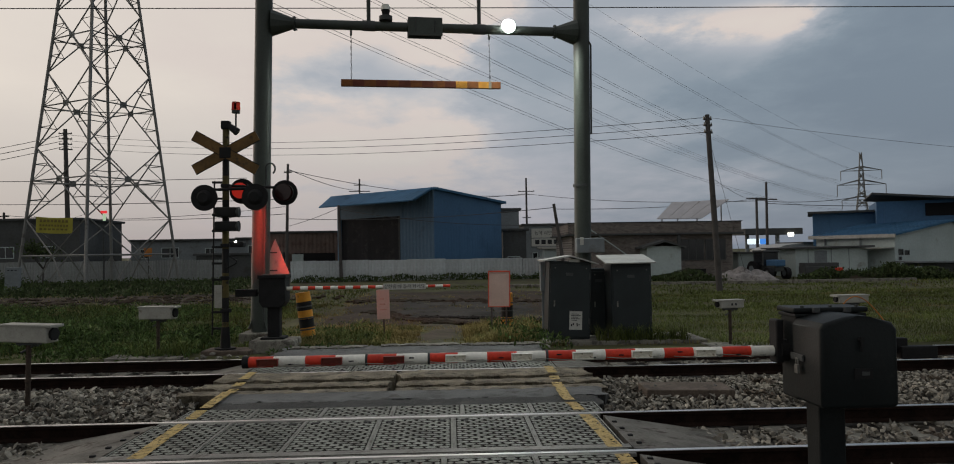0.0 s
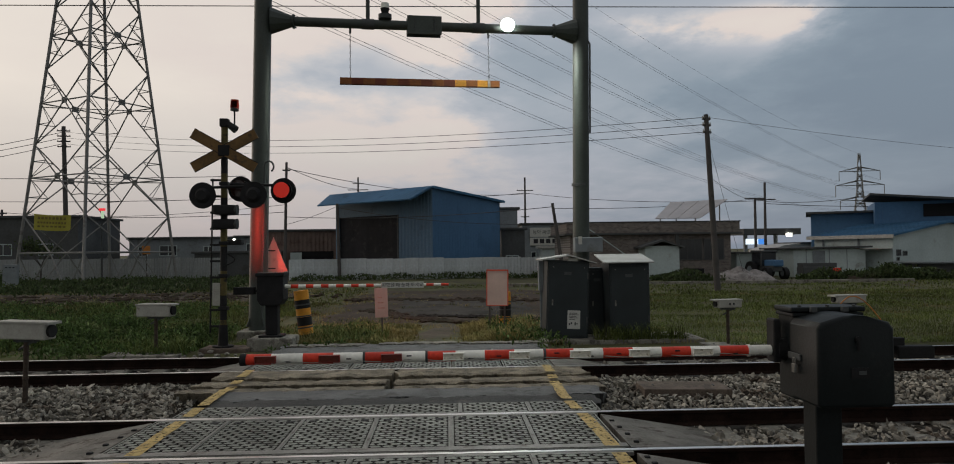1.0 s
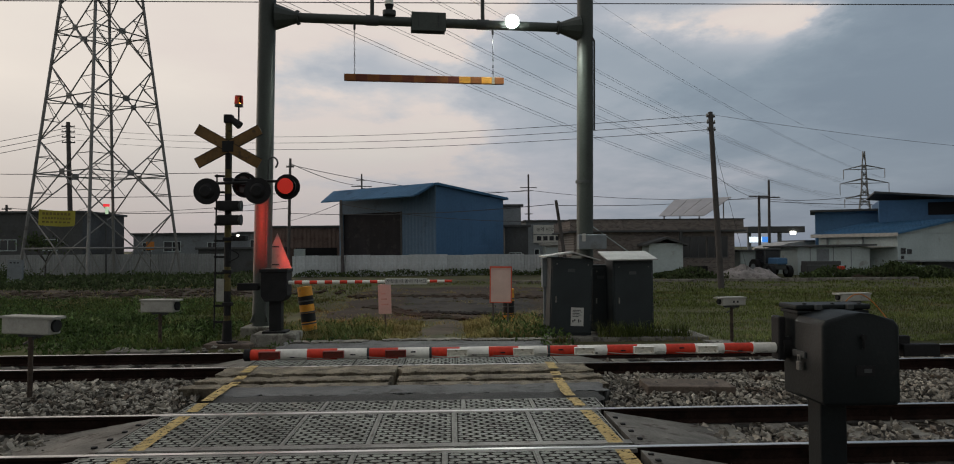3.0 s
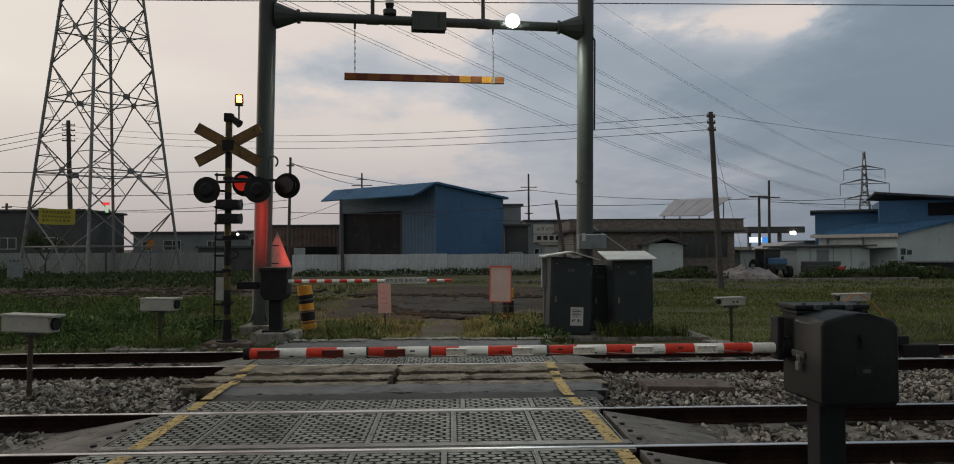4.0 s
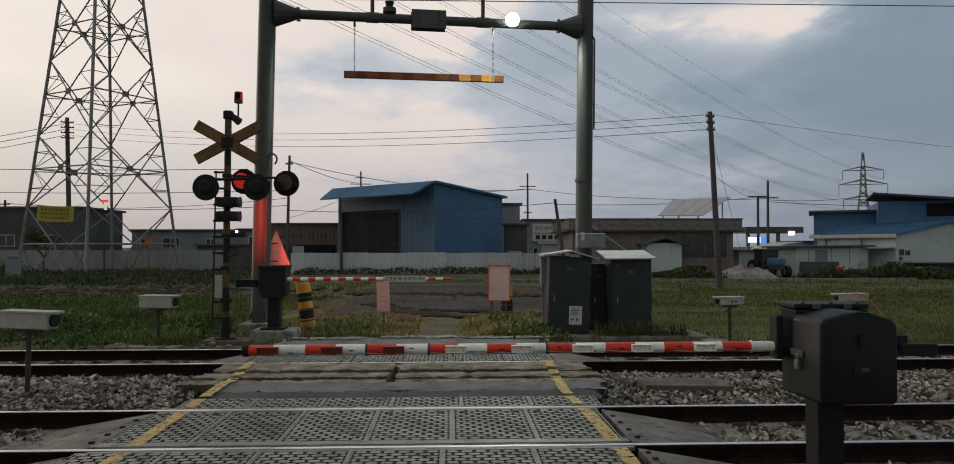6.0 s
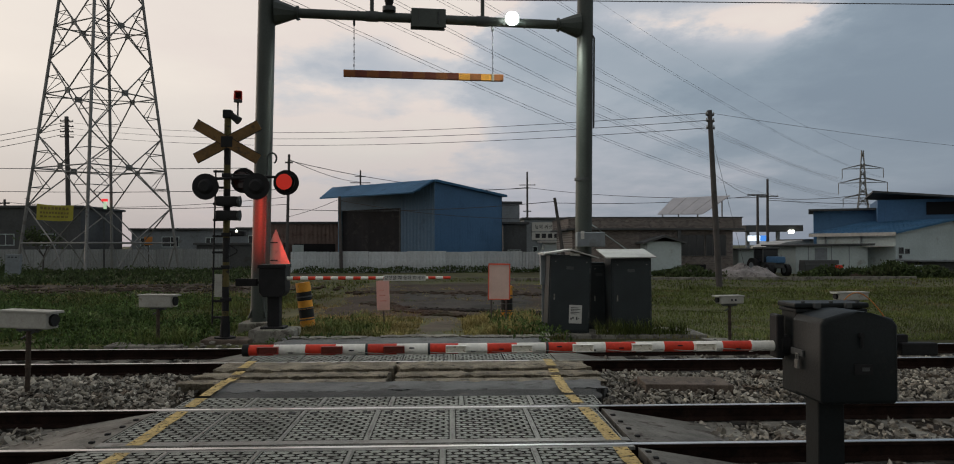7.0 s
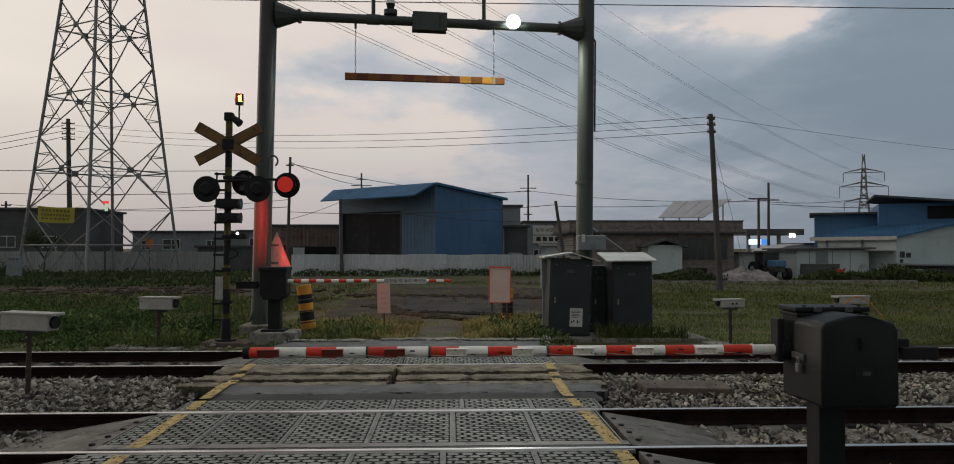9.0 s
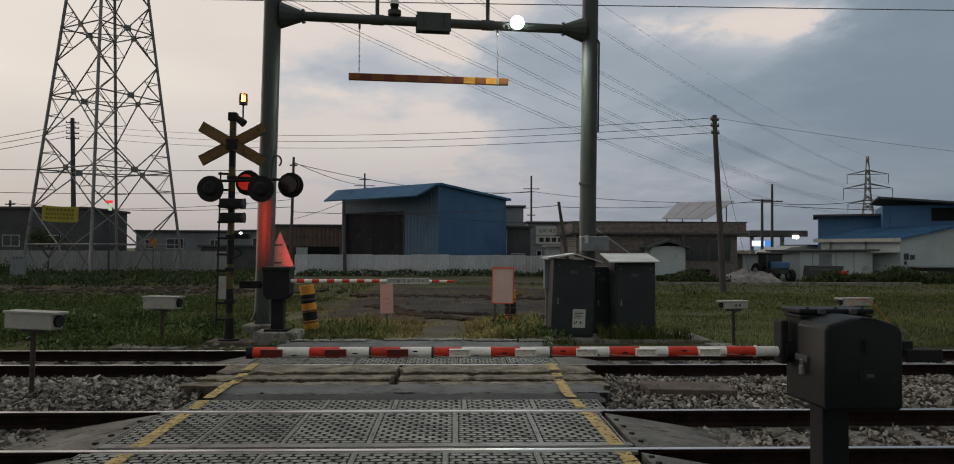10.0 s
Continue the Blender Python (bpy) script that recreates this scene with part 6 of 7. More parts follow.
def build_right_farm():
    t = thing("farm_building", pose(31.65, 52.0, -0.55, 0, 0, 25), "off-white farm building with a blue metal gable roof", "farm building", "far buildings")
    # the gable end lies along x, the eave wall along y
    one_box("wall", M_WHITEWALL, t, 0, 14, 0, 6.5, 0, 3.05)
    bm = B()
    prism(bm, [(-0.35, 3.08), (6.5, 4.12), (14.4, 3.0), (14.4, 2.9), (6.5, 3.98), (-0.35, 2.96)], -0.3, 6.9)
    roof = part("roof", bm, M_BLUEROOF, t)
    for k in range(17):
        bm = B()
        rod(bm, (-0.35, -0.2 + k * 0.42, 3.10), (6.5, -0.2 + k * 0.42, 4.14), 0.025, seg=4)
        part("roof_seam", bm, M_BLUEROOF, roof)
    bm = B()
    prism(bm, [(0.0, 3.0), (6.5, 3.98), (14.0, 3.0)], 0.0, 0.15)
    part("gable", bm, M_WHITEWALL, t)
    one_box("fascia", M_ROOFSHEET, t, -0.42, -0.34, -0.3, 6.9, 2.82, 3.08)
    for a, b, c, d in ((0.35, 0.85, 1.55, 2.0), (1.05, 1.55, 1.55, 1.9), (0.35, 0.65, 1.2, 1.45)):
        window(t, a, b, c, d, 0, 0, M_DARKWALL)
    bm = B()
    box(bm, -1.4, 0.0, 0.1, 1.9, 2.05, 2.12)
    part("awning", bm, M_ROOFSHEET, t)
    for y in (2.6, 5.6):
        one_box("downpipe", M_GREYWALL, t, -0.12, -0.02, y, y + 0.1, 0, 2.9)
    s = thing("low_shed", pose(24.9, 53.0, -0.5), "long low pale shed with a grey sheet roof", "shed", "far buildings")
    one_box("wall", M_WHITEWALL, s, 0, 5.3, 0, 5, 0, 2.05)
    bm = B()
    box(bm, -0.3, 5.7, -0.35, 5.2, 2.05, 2.17, 0.01, Matrix.Rotation(radians(-0.8), 4, "Y"))
    part("roof", bm, M_DARKWALL, s)
    one_box("door", M_GREYWALL, s, 1.4, 2.3, -0.04, 0.0, 0.0, 1.9)
    for x in (0.9, 2.6, 3.9):
        one_box("wall_seam", M_GREYWALL, s, x, x + 0.05, -0.02, 0.0, 0, 2.05)
    b = thing("blue_house", pose(31.2, 63.0, -0.5, 0, 0, -26), "tall blue clad house with dark flat overhanging roofs", "house", "far buildings")
    one_box("wall", M_BLUE, b, 0, 4.7, 0, 6, 0, 5.0)
    one_box("tower_wall", M_BLUE, b, 4.7, 12.6, -2, 6, 0, 5.75)
    one_box("roof", M_DARKWALL, b, -0.4, 5.6, -0.7, 6.4, 5.0, 5.18, 0.02)
    bm = B()
    box(bm, 3.7, 14.0, -3.2, 6.5, 6.35, 6.52, 0.02, Matrix.Translation((0, 0, 0.30)) @ Matrix.Rotation(radians(5.4), 4, "Y"))
    part("roof", bm, M_DARKWALL, b)
    # dark panel stands in for the shade under the terrace roof
    one_box("terrace_opening", M_DARK, b, 8.1, 12.4, -2.06, -2.0, 4.5, 5.5)
    one_box("shutter", M_BLUE, b, 5.25, 7.9, -2.10, -2.0, 4.0, 5.7)
    w = thing("field_shelter", pose(32.0, 49.6, -0.55), "dark low shelter with a sagging sheet roof", "shelter")
    one_box("wall", M_DARKWALL, w, 0, 5, 0, 2, 0, 1.05, 0.03)
    bm = B()
    box(bm, -0.5, 7, -0.4, 2.2, 1.05, 1.15, 0.01, Matrix.Rotation(radians(0.5), 4, "Y"))
    part("roof", bm, M_GREYWALL, w)
    one_box("leaning_board", M_WHITEWALL, w, -0.6, -0.1, -0.2, -0.1, 0, 0.8)
    g = thing("filling_station", pose(48.2, 120, -0.45), "distant filling station canopy with lit sign", "filling station")
    one_box("canopy", M_DARKWALL, g, 0, 9.5, 0, 6, 4.3, 5.3, 0.05)
    for x in (0.9, 6.0):
        one_box("column", M_GREYWALL, g, x, x + 0.5, 2, 2.5, 0, 4.3)
    one_box("lamp", G_SMALL, g, 7.0, 7.9, -0.2, 0.0, 3.95, 4.5)
    s = one_box("lit_sign", G_SIGN, g, -1.7, 0.2, -5.1, -4.9, 2.7, 3.55)
    one_box("sign_end", G_SIGNBLUE, g, 0.2, 1.5, -5.1, -4.9, 2.7, 3.55)
    one_box("sign_post", M_DARKSTEEL, g, -0.2, 0.1, -4.85, -4.7, 0, 3.5)
    h = thing("white_cabin", pose(22.1, 57, -0.5), "small white cabin with a flat roof", "cabin", "far buildings")
    one_box("wall", M_WHITEWALL, h, 0.2, 1.8, 0, 2.5, 0, 1.75)
    one_box("roof", M_DARKWALL, h, 0, 2.1, -0.3, 2.8, 1.75, 1.88)
    k = thing("white_hut", pose(29.8, 66, -0.5), "white tunnel-roofed hut beyond the tractor", "hut", "far buildings")
    bm = B()
    prism(bm, [(-1.2, 0), (4.0, 0), (4.0, 2.2), (3.2, 2.55), (2.2, 2.6), (0.4, 2.4), (-0.8, 2.0)], 0, 5)
    part("shell", bm, M_ROOFSHEET, k)
    one_box("roof_edge", M_DARKWALL, k, 1.8, 4.4, -0.2, 5.1, 2.5, 2.66)


build_right_farm()


def build_tractor():
    t = thing("tractor", pose(22.2, 51.5, -0.5, 0, 0, -82), "dark farm tractor with a glazed cab", "tractor")
    one_box("chassis", M_DARKSTEEL, t, -0.9, 1.5, -0.35, 0.35, 0.55, 0.95, 0.05)
    one_box("bonnet", M_BLUE, t, 0.3, 1.7, -0.33, 0.33, 0.9, 1.35, 0.08)
    cab = one_box("cab_glass", M_PANE, t, -0.75, 0.35, -0.55, 0.55, 0.95, 1.85, 0.04)
    one_box("cab_roof", M_DARKSTEEL, cab, -0.85, 0.45, -0.65, 0.65, 1.85, 2.0, 0.04)
    for x in (-0.75, 0.33):
        for y in (-0.55, 0.55):
            one_box("cab_post", M_DARKSTEEL, cab, x - 0.04, x + 0.04, y - 0.04, y + 0.04, 0.9, 1.9)
    for x, r in ((-0.75, 0.62), (1.2, 0.42)):
        for y in (-0.65, 0.65):
            bm = B()
            disc(bm, (x, y, r), r, 0.3, "Y", 24)
            w = part("wheel", bm, M_BLACK, t)
            bm = B()
            disc(bm, (x, y, r), r * 0.5, 0.33, "Y", 20)
            part("rim", bm, M_GREYWALL, w)
    a = thing("trailer", pose(25.4, 50.6, -0.5), "dark low farm implement with a red part", "implement")
    one_box("frame", M_DARKWALL, a, -1.2, 0.9, -0.5, 0.5, 0.35, 0.85, 0.05)
    one_box("red_guard", M_RED, a, 0.9, 1.5, -0.4, 0.4, 0.2, 0.75, 0.05)
    one_box("rack", M_DARKWALL, a, -1.2, 1.2, -0.4, 0.4, 0.8, 1.1, 0.03)
    for y in (-0.55, 0.55):
        bm = B()
        disc(bm, (-0.3, y, 0.3), 0.32, 0.16, "Y", 18)
        part("wheel", bm, M_BLACK, a)


build_tractor()


def mound(name, m, sx, sy, h, material, label, category, seed):
    bm = B()
    n = 22
    g = [[None] * (n + 1) for _ in range(n + 1)]
    for j in range(n + 1):
        for i in range(n + 1):
            x, y = -1 + 2 * i / n, -1 + 2 * j / n
            d = max(0, 1 - (x * x + y * y))
            z = d ** 0.7 * (0.75 + 0.6 * noise.noise((x * 2.2, y * 2.2, seed))) + 0.12 * d * noise.noise((x * 9, y * 9, seed))
            g[j][i] = bm.verts.new((x * sx, y * sy, max(0, z) * h - 0.05))
    for j in range(n):
        for i in range(n):
            bm.faces.new((g[j][i], g[j][i + 1], g[j + 1][i + 1], g[j + 1][i]))
    o = part(name, bm, material)
    o.matrix_basis = m
    return tagged(o, label, category)


mound("sand_heap", pose(19.7, 49.5, -0.5), 2.4, 1.6, 0.95, M_SAND, "pale heap of sand under sheeting at the field edge", "sand heap", 2)
mound("soil_heap", pose(26.0, 47.0, -0.5), 1.8, 1.2, 0.45, M_SOIL, "small heap of reddish soil", "soil heap", 6)
bm = B()
box(bm, 2.5, 28, 43.9, 44.15, -0.6, -0.26, 0.02)
tagged(part("kerb", bm, M_CONCRETE), "pale concrete kerb along the field road", "kerb", kind="structure")
c = thing("utility_cabinet", pose(-28.5, 50, -0.45, 0, 1.5, 20), "pale grey utility cabinet at the field edge", "cabinet")
one_box("body", M_GREYWALL, c, -0.42, 0.42, -0.3, 0.3, 0, 1.6, 0.02)
for k in range(3):
    one_box("vent", M_DARK, c, -0.28 + 0.2 * k, -0.16 + 0.2 * k, -0.31, -0.29, 1.38, 1.45)
s = thing("street_sign", pose(-29.9, 66, -0.45), "lit red and white roadside sign on a pole", "sign")
one_box("pole", M_DARKSTEEL, s, -0.06, 0.06, -0.06, 0.06, 0, 5.0)
one_box("lit_top", G_REDSIGN, s, -0.22, 0.26, -0.1, 0.1, 6.0, 6.22)
one_box("white_panel", G_SIGNDIM, s, -0.03, 0.15, -0.1, 0.1, 5.35, 5.98)
o = thing("round_sign", pose(-27.0, 68.2, -0.45), "orange sign plate on the fence", "sign")
one_box("stake", M_POLE, o, -0.03, 0.03, 0.05, 0.1, 0, 2.3)
one_box("plate", M_ORANGE, o, -0.36, 0.36, -0.03, 0.03, 2.2, 2.95, 0.02)


# ---- utility poles and wires ----
def utility_pole(base, top, r, arms, label):
    t = thing("utility_pole", pose(*base), label, "utility pole", "utility poles")
    v = Vector(top) - Vector(base)
    bm = B()
    rod(bm, (0, 0, -0.1), v, r, r * 0.7, 14)
    part("shaft", bm, M_POLE, t, smooth=True)
    for k, w, d in arms:
        p = v * k
        bm = B()
        d = Vector(d).normalized()
        rod(bm, p - d * w, p + d * w, min(r * 0.45, 0.06), seg=6)
        a = part("cross_arm", bm, M_POLE, t)
        for s in (-0.9, -0.4, 0.4, 0.9):
            bm = B()
            q = p + d * w * s
            rod(bm, q, q + Vector((0, 0, min(r * 0.9, 0.16))), min(r * 0.25, 0.045), 0.025, 8)
            part("insulator", bm, M_CREAM, a)


utility_pole((13.13, 36.0, -0.45), (12.71, 36.0, 8.23), 0.16, [(0.975, 0.22, (1, 0.3, 0)), (0.94, 0.22, (1, 0.3, 0)), (0.90, 0.22, (1, 0.3, 0))], "leaning dark utility pole at the field edge")
utility_pole((-37.3, 75, -0.45), (-37.7, 75, 14.45), 0.26, [(0.97, 0.6, (1, 0.2, 0)), (0.935, 0.6, (1, 0.2, 0)), (0.90, 0.6, (1, 0.2, 0)), (0.865, 0.6, (1, 0.2, 0))], "tall dark utility pole with four cross arms")
utility_pole((11.5, 110, -0.45), (11.5, 110, 12.5), 0.18, [(0.85, 1.2, (1, 0, 0)), (0.55, 0.6, (1, 0, 0))], "distant utility pole with a cross arm")
utility_pole((-13.0, 110, -0.45), (-13.0, 110, 12.7), 0.16, [(0.86, 1.5, (1, 0, 0)), (0.93, 0.8, (1, 0, 0))], "distant utility pole with stacked arms")
utility_pole((7.85, 50, -0.45), (7.07, 50, 4.85), 0.14, [], "short leaning pole beside the brick house")
utility_pole((-13.05, 60.5, -0.45), (-12.85, 60.5, 9.0), 0.14, [(0.93, 0.3, (1, 0, 0))], "thin dark utility pole behind the fence")
utility_pole((32.35, 75, -0.45), (32.4, 75, 8.36), 0.16, [(0.80, 1.1, (1, 0, 0))], "utility pole with transformer arm")
utility_pole((30.1, 72, -0.45), (30.1, 72, 6.6), 0.16, [(0.99, 1.0, (1, 0, 0))], "utility pole joined to its twin by a beam")
utility_pole((-8.4, 58.6, -0.45), (-8.55, 58.6, 5.5), 0.14, [], "dark post standing in the sheet fence")
utility_pole((-30, 19.2, -0.45), (-30, 19.2, 8.4), 0.15, [], "dark wooden pole carrying the trackside cable")
utility_pole((45, 19.2, -0.45), (45, 19.2, 8.4), 0.15, [], "dark wooden pole carrying the trackside cable")
utility_pole((-46.5, 80, -0.45), (-46.5, 80, 6.6), 0.16, [(0.94, 0.5, (1, 0, 0))], "short dark utility pole far off")


def wire(a, b, sag, r, label="thin dark overhead wire", n=28):
    a, b = Vector(a), Vector(b)
    vs, fs = [], []
    d = (b - a).normalized()
    s = d.cross(Vector((0, 0, 1))).normalized()
    for i in range(n + 1):
        f = i / n
        p = a.lerp(b, f) - Vector((0, 0, sag * 4 * f * (1 - f)))
        for k in range(4):
            an = k * math.pi / 2
            q = p + s * math.cos(an) * r + Vector((0, 0, 1)) * math.sin(an) * r
            vs.append(tuple(q))
    for i in range(n):
        for k in range(4):
            fs.append((i * 4 + k, i * 4 + (k + 1) % 4, i * 4 + 4 + (k + 1) % 4, i * 4 + 4 + k))
    return tagged(raw("overhead_wire", vs, fs, M_WIRE), label, "wire", "overhead wires")


PY = Vector((-28.40, 62.0, -0.45))
ARMD = Vector(ARM).normalized()
FAR = Vector((141.0, 250.0, -0.45))
FD = Vector((1, -0.3, 0)).normalized()
# arm of the near pylon (height, reach, side) and of the far one for each twin conductor
for z, reach, sn, fz, fr, sf in ((29.6, 3.4, -1, 18.0, 6.2, -1), (35.2, 3.4, -1, 23.2, 7.6, -1), (35.2, 3.4, 1, 18.0, 6.2, 1), (41.0, 3.2, -1, 28.0, 6.4, -1), (41.0, 3.2, 1, 23.2, 7.6, 1), (46.8, 3.0, -1, 28.0, 6.4, 1)):
    for off in (0.0, 0.4):
        a = PY + ARMD * sn * reach + Vector((0, 0, z - reach * 0.5 - off))
        b = FAR + FD * sf * fr + Vector((0, 0, fz - fr * 0.5 - off))
        wire(a, b, 4.8, 0.026 if off == 0 else 0.022, "high-voltage line between the pylons", 40)
wire(PY + Vector((0, 0, 51)), FAR + Vector((0, 0, 34)), 4.5, 0.02, "earth wire along the pylon tops", 40)
for dz, w in ((0.0, -0.2), (-0.35, 0.15), (-0.72, -0.15)):
    wire((12.72, 36, 8.1 + dz), (-37.7, 75, 13.9 + dz * 1.6), 1.0, 0.014)
    wire((-37.7, 75, 13.9 + dz * 1.6), (-80, 80, 10.0 + dz * 2), 1.0, 0.03)
wire((-30, 19.05, 8.05), (45, 19.05, 8.05), 0.1, 0.012, "single cable running along the tracks")
for a, b, sag, r in (((-46.5, 80, 6.3), (-12.85, 60.5, 5.0), 0.5, 0.025), ((-12.85, 60.5, 8.6), (-13.0, 110, 11.0), 0.4, 0.03), ((-13.0, 110, 10.6), (11.5, 110, 10.2), 0.7, 0.04), ((11.5, 110, 10.2), (32.4, 75, 6.5), 0.6, 0.03), ((-12.85, 60.5, 4.6), (7.07, 50, 4.6), 0.35, 0.022), ((7.07, 50, 4.5), (30.1, 72, 6.5), 0.3, 0.02), ((12.8, 36, 5.2), (30.1, 72, 6.4), 0.3, 0.014), ((32.4, 75, 6.4), (48, 85, 7.5), 0.3, 0.03), ((32.4, 75, 6.2), (60, 75, 6.4), 0.5, 0.03), ((-40, 75, 5.6), (-12.85, 60.5, 5.6), 0.4, 0.02), ((-60, 75, 9.6), (-20, 75, 9.4), 0.2, 0.03), ((-60, 75, 7.6), (-12.85, 60.5, 6.2), 0.4, 0.025), ((-12.85, 60.5, 8.5), (9.5, 85, 8.2), 0.9, 0.025), ((-12.85, 60.5, 4.0), (-8.55, 58.6, 5.3), 0.1, 0.018), ((-8.55, 58.6, 5.2), (8.8, 53.5, 3.6), 0.5, 0.018)):
    wire(a, b, sag, r)
wire((12.75, 36, 8.1), (75, 60, 9.0), 1.2, 0.009)
wire((12.8, 36, 7.0), (14.6, 36.5, 0.5), 0.0, 0.014, "stay wire of the leaning pole")


# ---- plants ----
def grass(name, spots, material, label, seed, hmin, hmax, w=0.012):
    r = random.Random(seed)
    vs, fs = [], []
    for x, y, k in spots:
        z = ground_z(x, y)
        h = r.uniform(hmin, hmax) * k
        a = r.uniform(0, 6.28)
        lean = r.uniform(0.1, 1.3) * h
        dx, dy = math.cos(a), math.sin(a)
        ww = w * r.uniform(0.7, 1.5) * (1 + max(0, y - 16) * 0.06)
        px, py = -dy * ww, dx * ww
        mx, my = x + dx * lean * 0.35, y + dy * lean * 0.35
        b = len(vs)
        vs += [(x - px, y - py, z - 0.02), (x + px, y + py, z - 0.02), (mx + px * 0.8, my + py * 0.8, z + h * 0.6), (mx - px * 0.8, my - py * 0.8, z + h * 0.6), (x + dx * lean, y + dy * lean, z + h)]
        fs += [(b, b + 1, b + 2, b + 3), (b + 3, b + 2, b + 4)]
    return tagged(raw(name, vs, fs, material), label, "grass", kind="stuff")


def scatter(seed, n, x0, x1, y0, y1, keep):
    r = random.Random(seed)
    out = []
    for _ in range(n):
        x, y = r.uniform(x0, x1), y0 + (y1 - y0) * r.random() ** 1.6
        k = keep(x, y)
        if k > 0:
            out.append((x, y, k))
    return out


def open_ground(x, y):
    if -1.3 < x < 0.5 and y < 22:
        return 0
    if -3.2 < x < 1.8 and y < 14.2:
        return 0
    if -5.0 < x < 4.2 and 19.5 < y < 43:
        return 0.5 if noise.noise((x, y, 9)) > 0.35 else 0
    if 1.5 < x < 5.2 and 13.6 < y < 15.7:
        return 0
    if -4.7 < x < -2.8 and 13.5 < y < 14.8:
        return 0
    n = noise.noise((x * 0.6, y * 0.4, 2)) + 0.5 * noise.noise((x * 1.7, y * 1.3, 6))
    return max(0.0 if x < 0 else 0.3, 0.62 + 1.25 * n) if x < 0 else max(0.3, 0.7 + 0.6 * n)


def sparse(x, y):
    n = noise.noise((x * 0.8, y * 0.5, 14)) + 0.6 * noise.noise((x * 2.1, y * 1.6, 3))
    return max(0.0, 0.45 + n) * (0.35 if -0.6 < x < 0.05 and y < 19 else 1.0)


grass("field_grass", scatter(21, 95000, -24, -1.2, 13.6, 32, open_ground), M_GRASS, "uneven green weeds and grass covering the verge", 1, 0.06, 0.30, 0.006)
grass("field_grass", scatter(22, 150000, 0.6, 28, 13.6, 36, open_ground), M_GRASS, "green grass field beside the tracks", 2, 0.04, 0.15, 0.0042)
grass("dry_grass", scatter(23, 13000, -3.4, -0.7, 14.3, 20, lambda x, y: max(0.0, 0.75 + 0.9 * noise.noise((x * 1.2, y, 4)) - max(0, x + 1.5) * 0.6)), M_DRY, "pale dry grass beside the path", 3, 0.05, 0.26, 0.0045)
grass("dry_grass", scatter(24, 13000, 0.3, 2.2, 14.2, 20, lambda x, y: max(0.0, 0.6 + 0.9 * noise.noise((x * 1.2, y, 4)) - max(0, 0.9 - x) * 0.7)), M_DRY, "pale dry weeds round the bollard", 4, 0.07, 0.42, 0.0045)
grass("path_weeds", scatter(28, 26000, -4.5, 5.0, 14.2, 40, sparse), M_DRY, "sparse dry weeds on the path and bare soil", 10, 0.03, 0.16, 0.005)
grass("soil_weeds", scatter(29, 9000, -27, -6, 30, 44, lambda x, y: max(0.0, 0.35 + noise.noise((x * 0.7, y * 0.6, 21)))), M_DRY, "dry weeds scattered over the bare soil strip", 11, 0.05, 0.28, 0.006)
grass("tall_weeds", scatter(25, 900, 2.7, 4.6, 14.28, 14.55, lambda x, y: 0.9 if noise.noise((x * 1.5, y, 7)) > 0.05 else 0), M_GRASS, "tall weeds growing before the cabinets", 5, 0.12, 0.5, 0.007)
grass("track_weeds", [(x + rng.gauss(0, 0.12), 8.9 + rng.gauss(0, 0.25), 1) for x in (-6.2, -4.0, -3.6, -7.2, 6.4, 6.6) for _ in range(45)], M_GRASS, "small weeds sprouting in the ballast", 6, 0.1, 0.26)


def shrubs(name, boxes, label, seed, material=None, spread=0.5, leaf=0.14):
    """Low bushes made of many small leaf clumps with an uneven outline."""
    r = random.Random(seed)
    vs, fs = [], []
    for x0, x1, y, h, count in boxes:
        for _ in range(count):
            x, yy = r.uniform(x0, x1), y + r.gauss(0, spread)
            top = h * max(0.2, 0.65 + 0.7 * noise.noise((x * 0.55, yy * 0.4, seed)))
            z = ground_z(x, yy) + r.random() ** 0.8 * top
            s = r.uniform(0.4, 1.1) * leaf
            q = Euler((r.uniform(0, 6), r.uniform(0, 6), r.uniform(0, 6))).to_matrix()
            b = len(vs)
            for p in ((-s, 0, 0), (0, -s * 0.45, 0), (s, 0, 0.03), (0, s * 0.45, 0)):
                w = q @ Vector(p)
                vs.append((x + w.x, yy + w.y, z + w.z))
            fs.append((b, b + 1, b + 2, b + 3))
    tagged(raw(name, vs, fs, material or M_SHRUB), label, "bushes", kind="stuff")


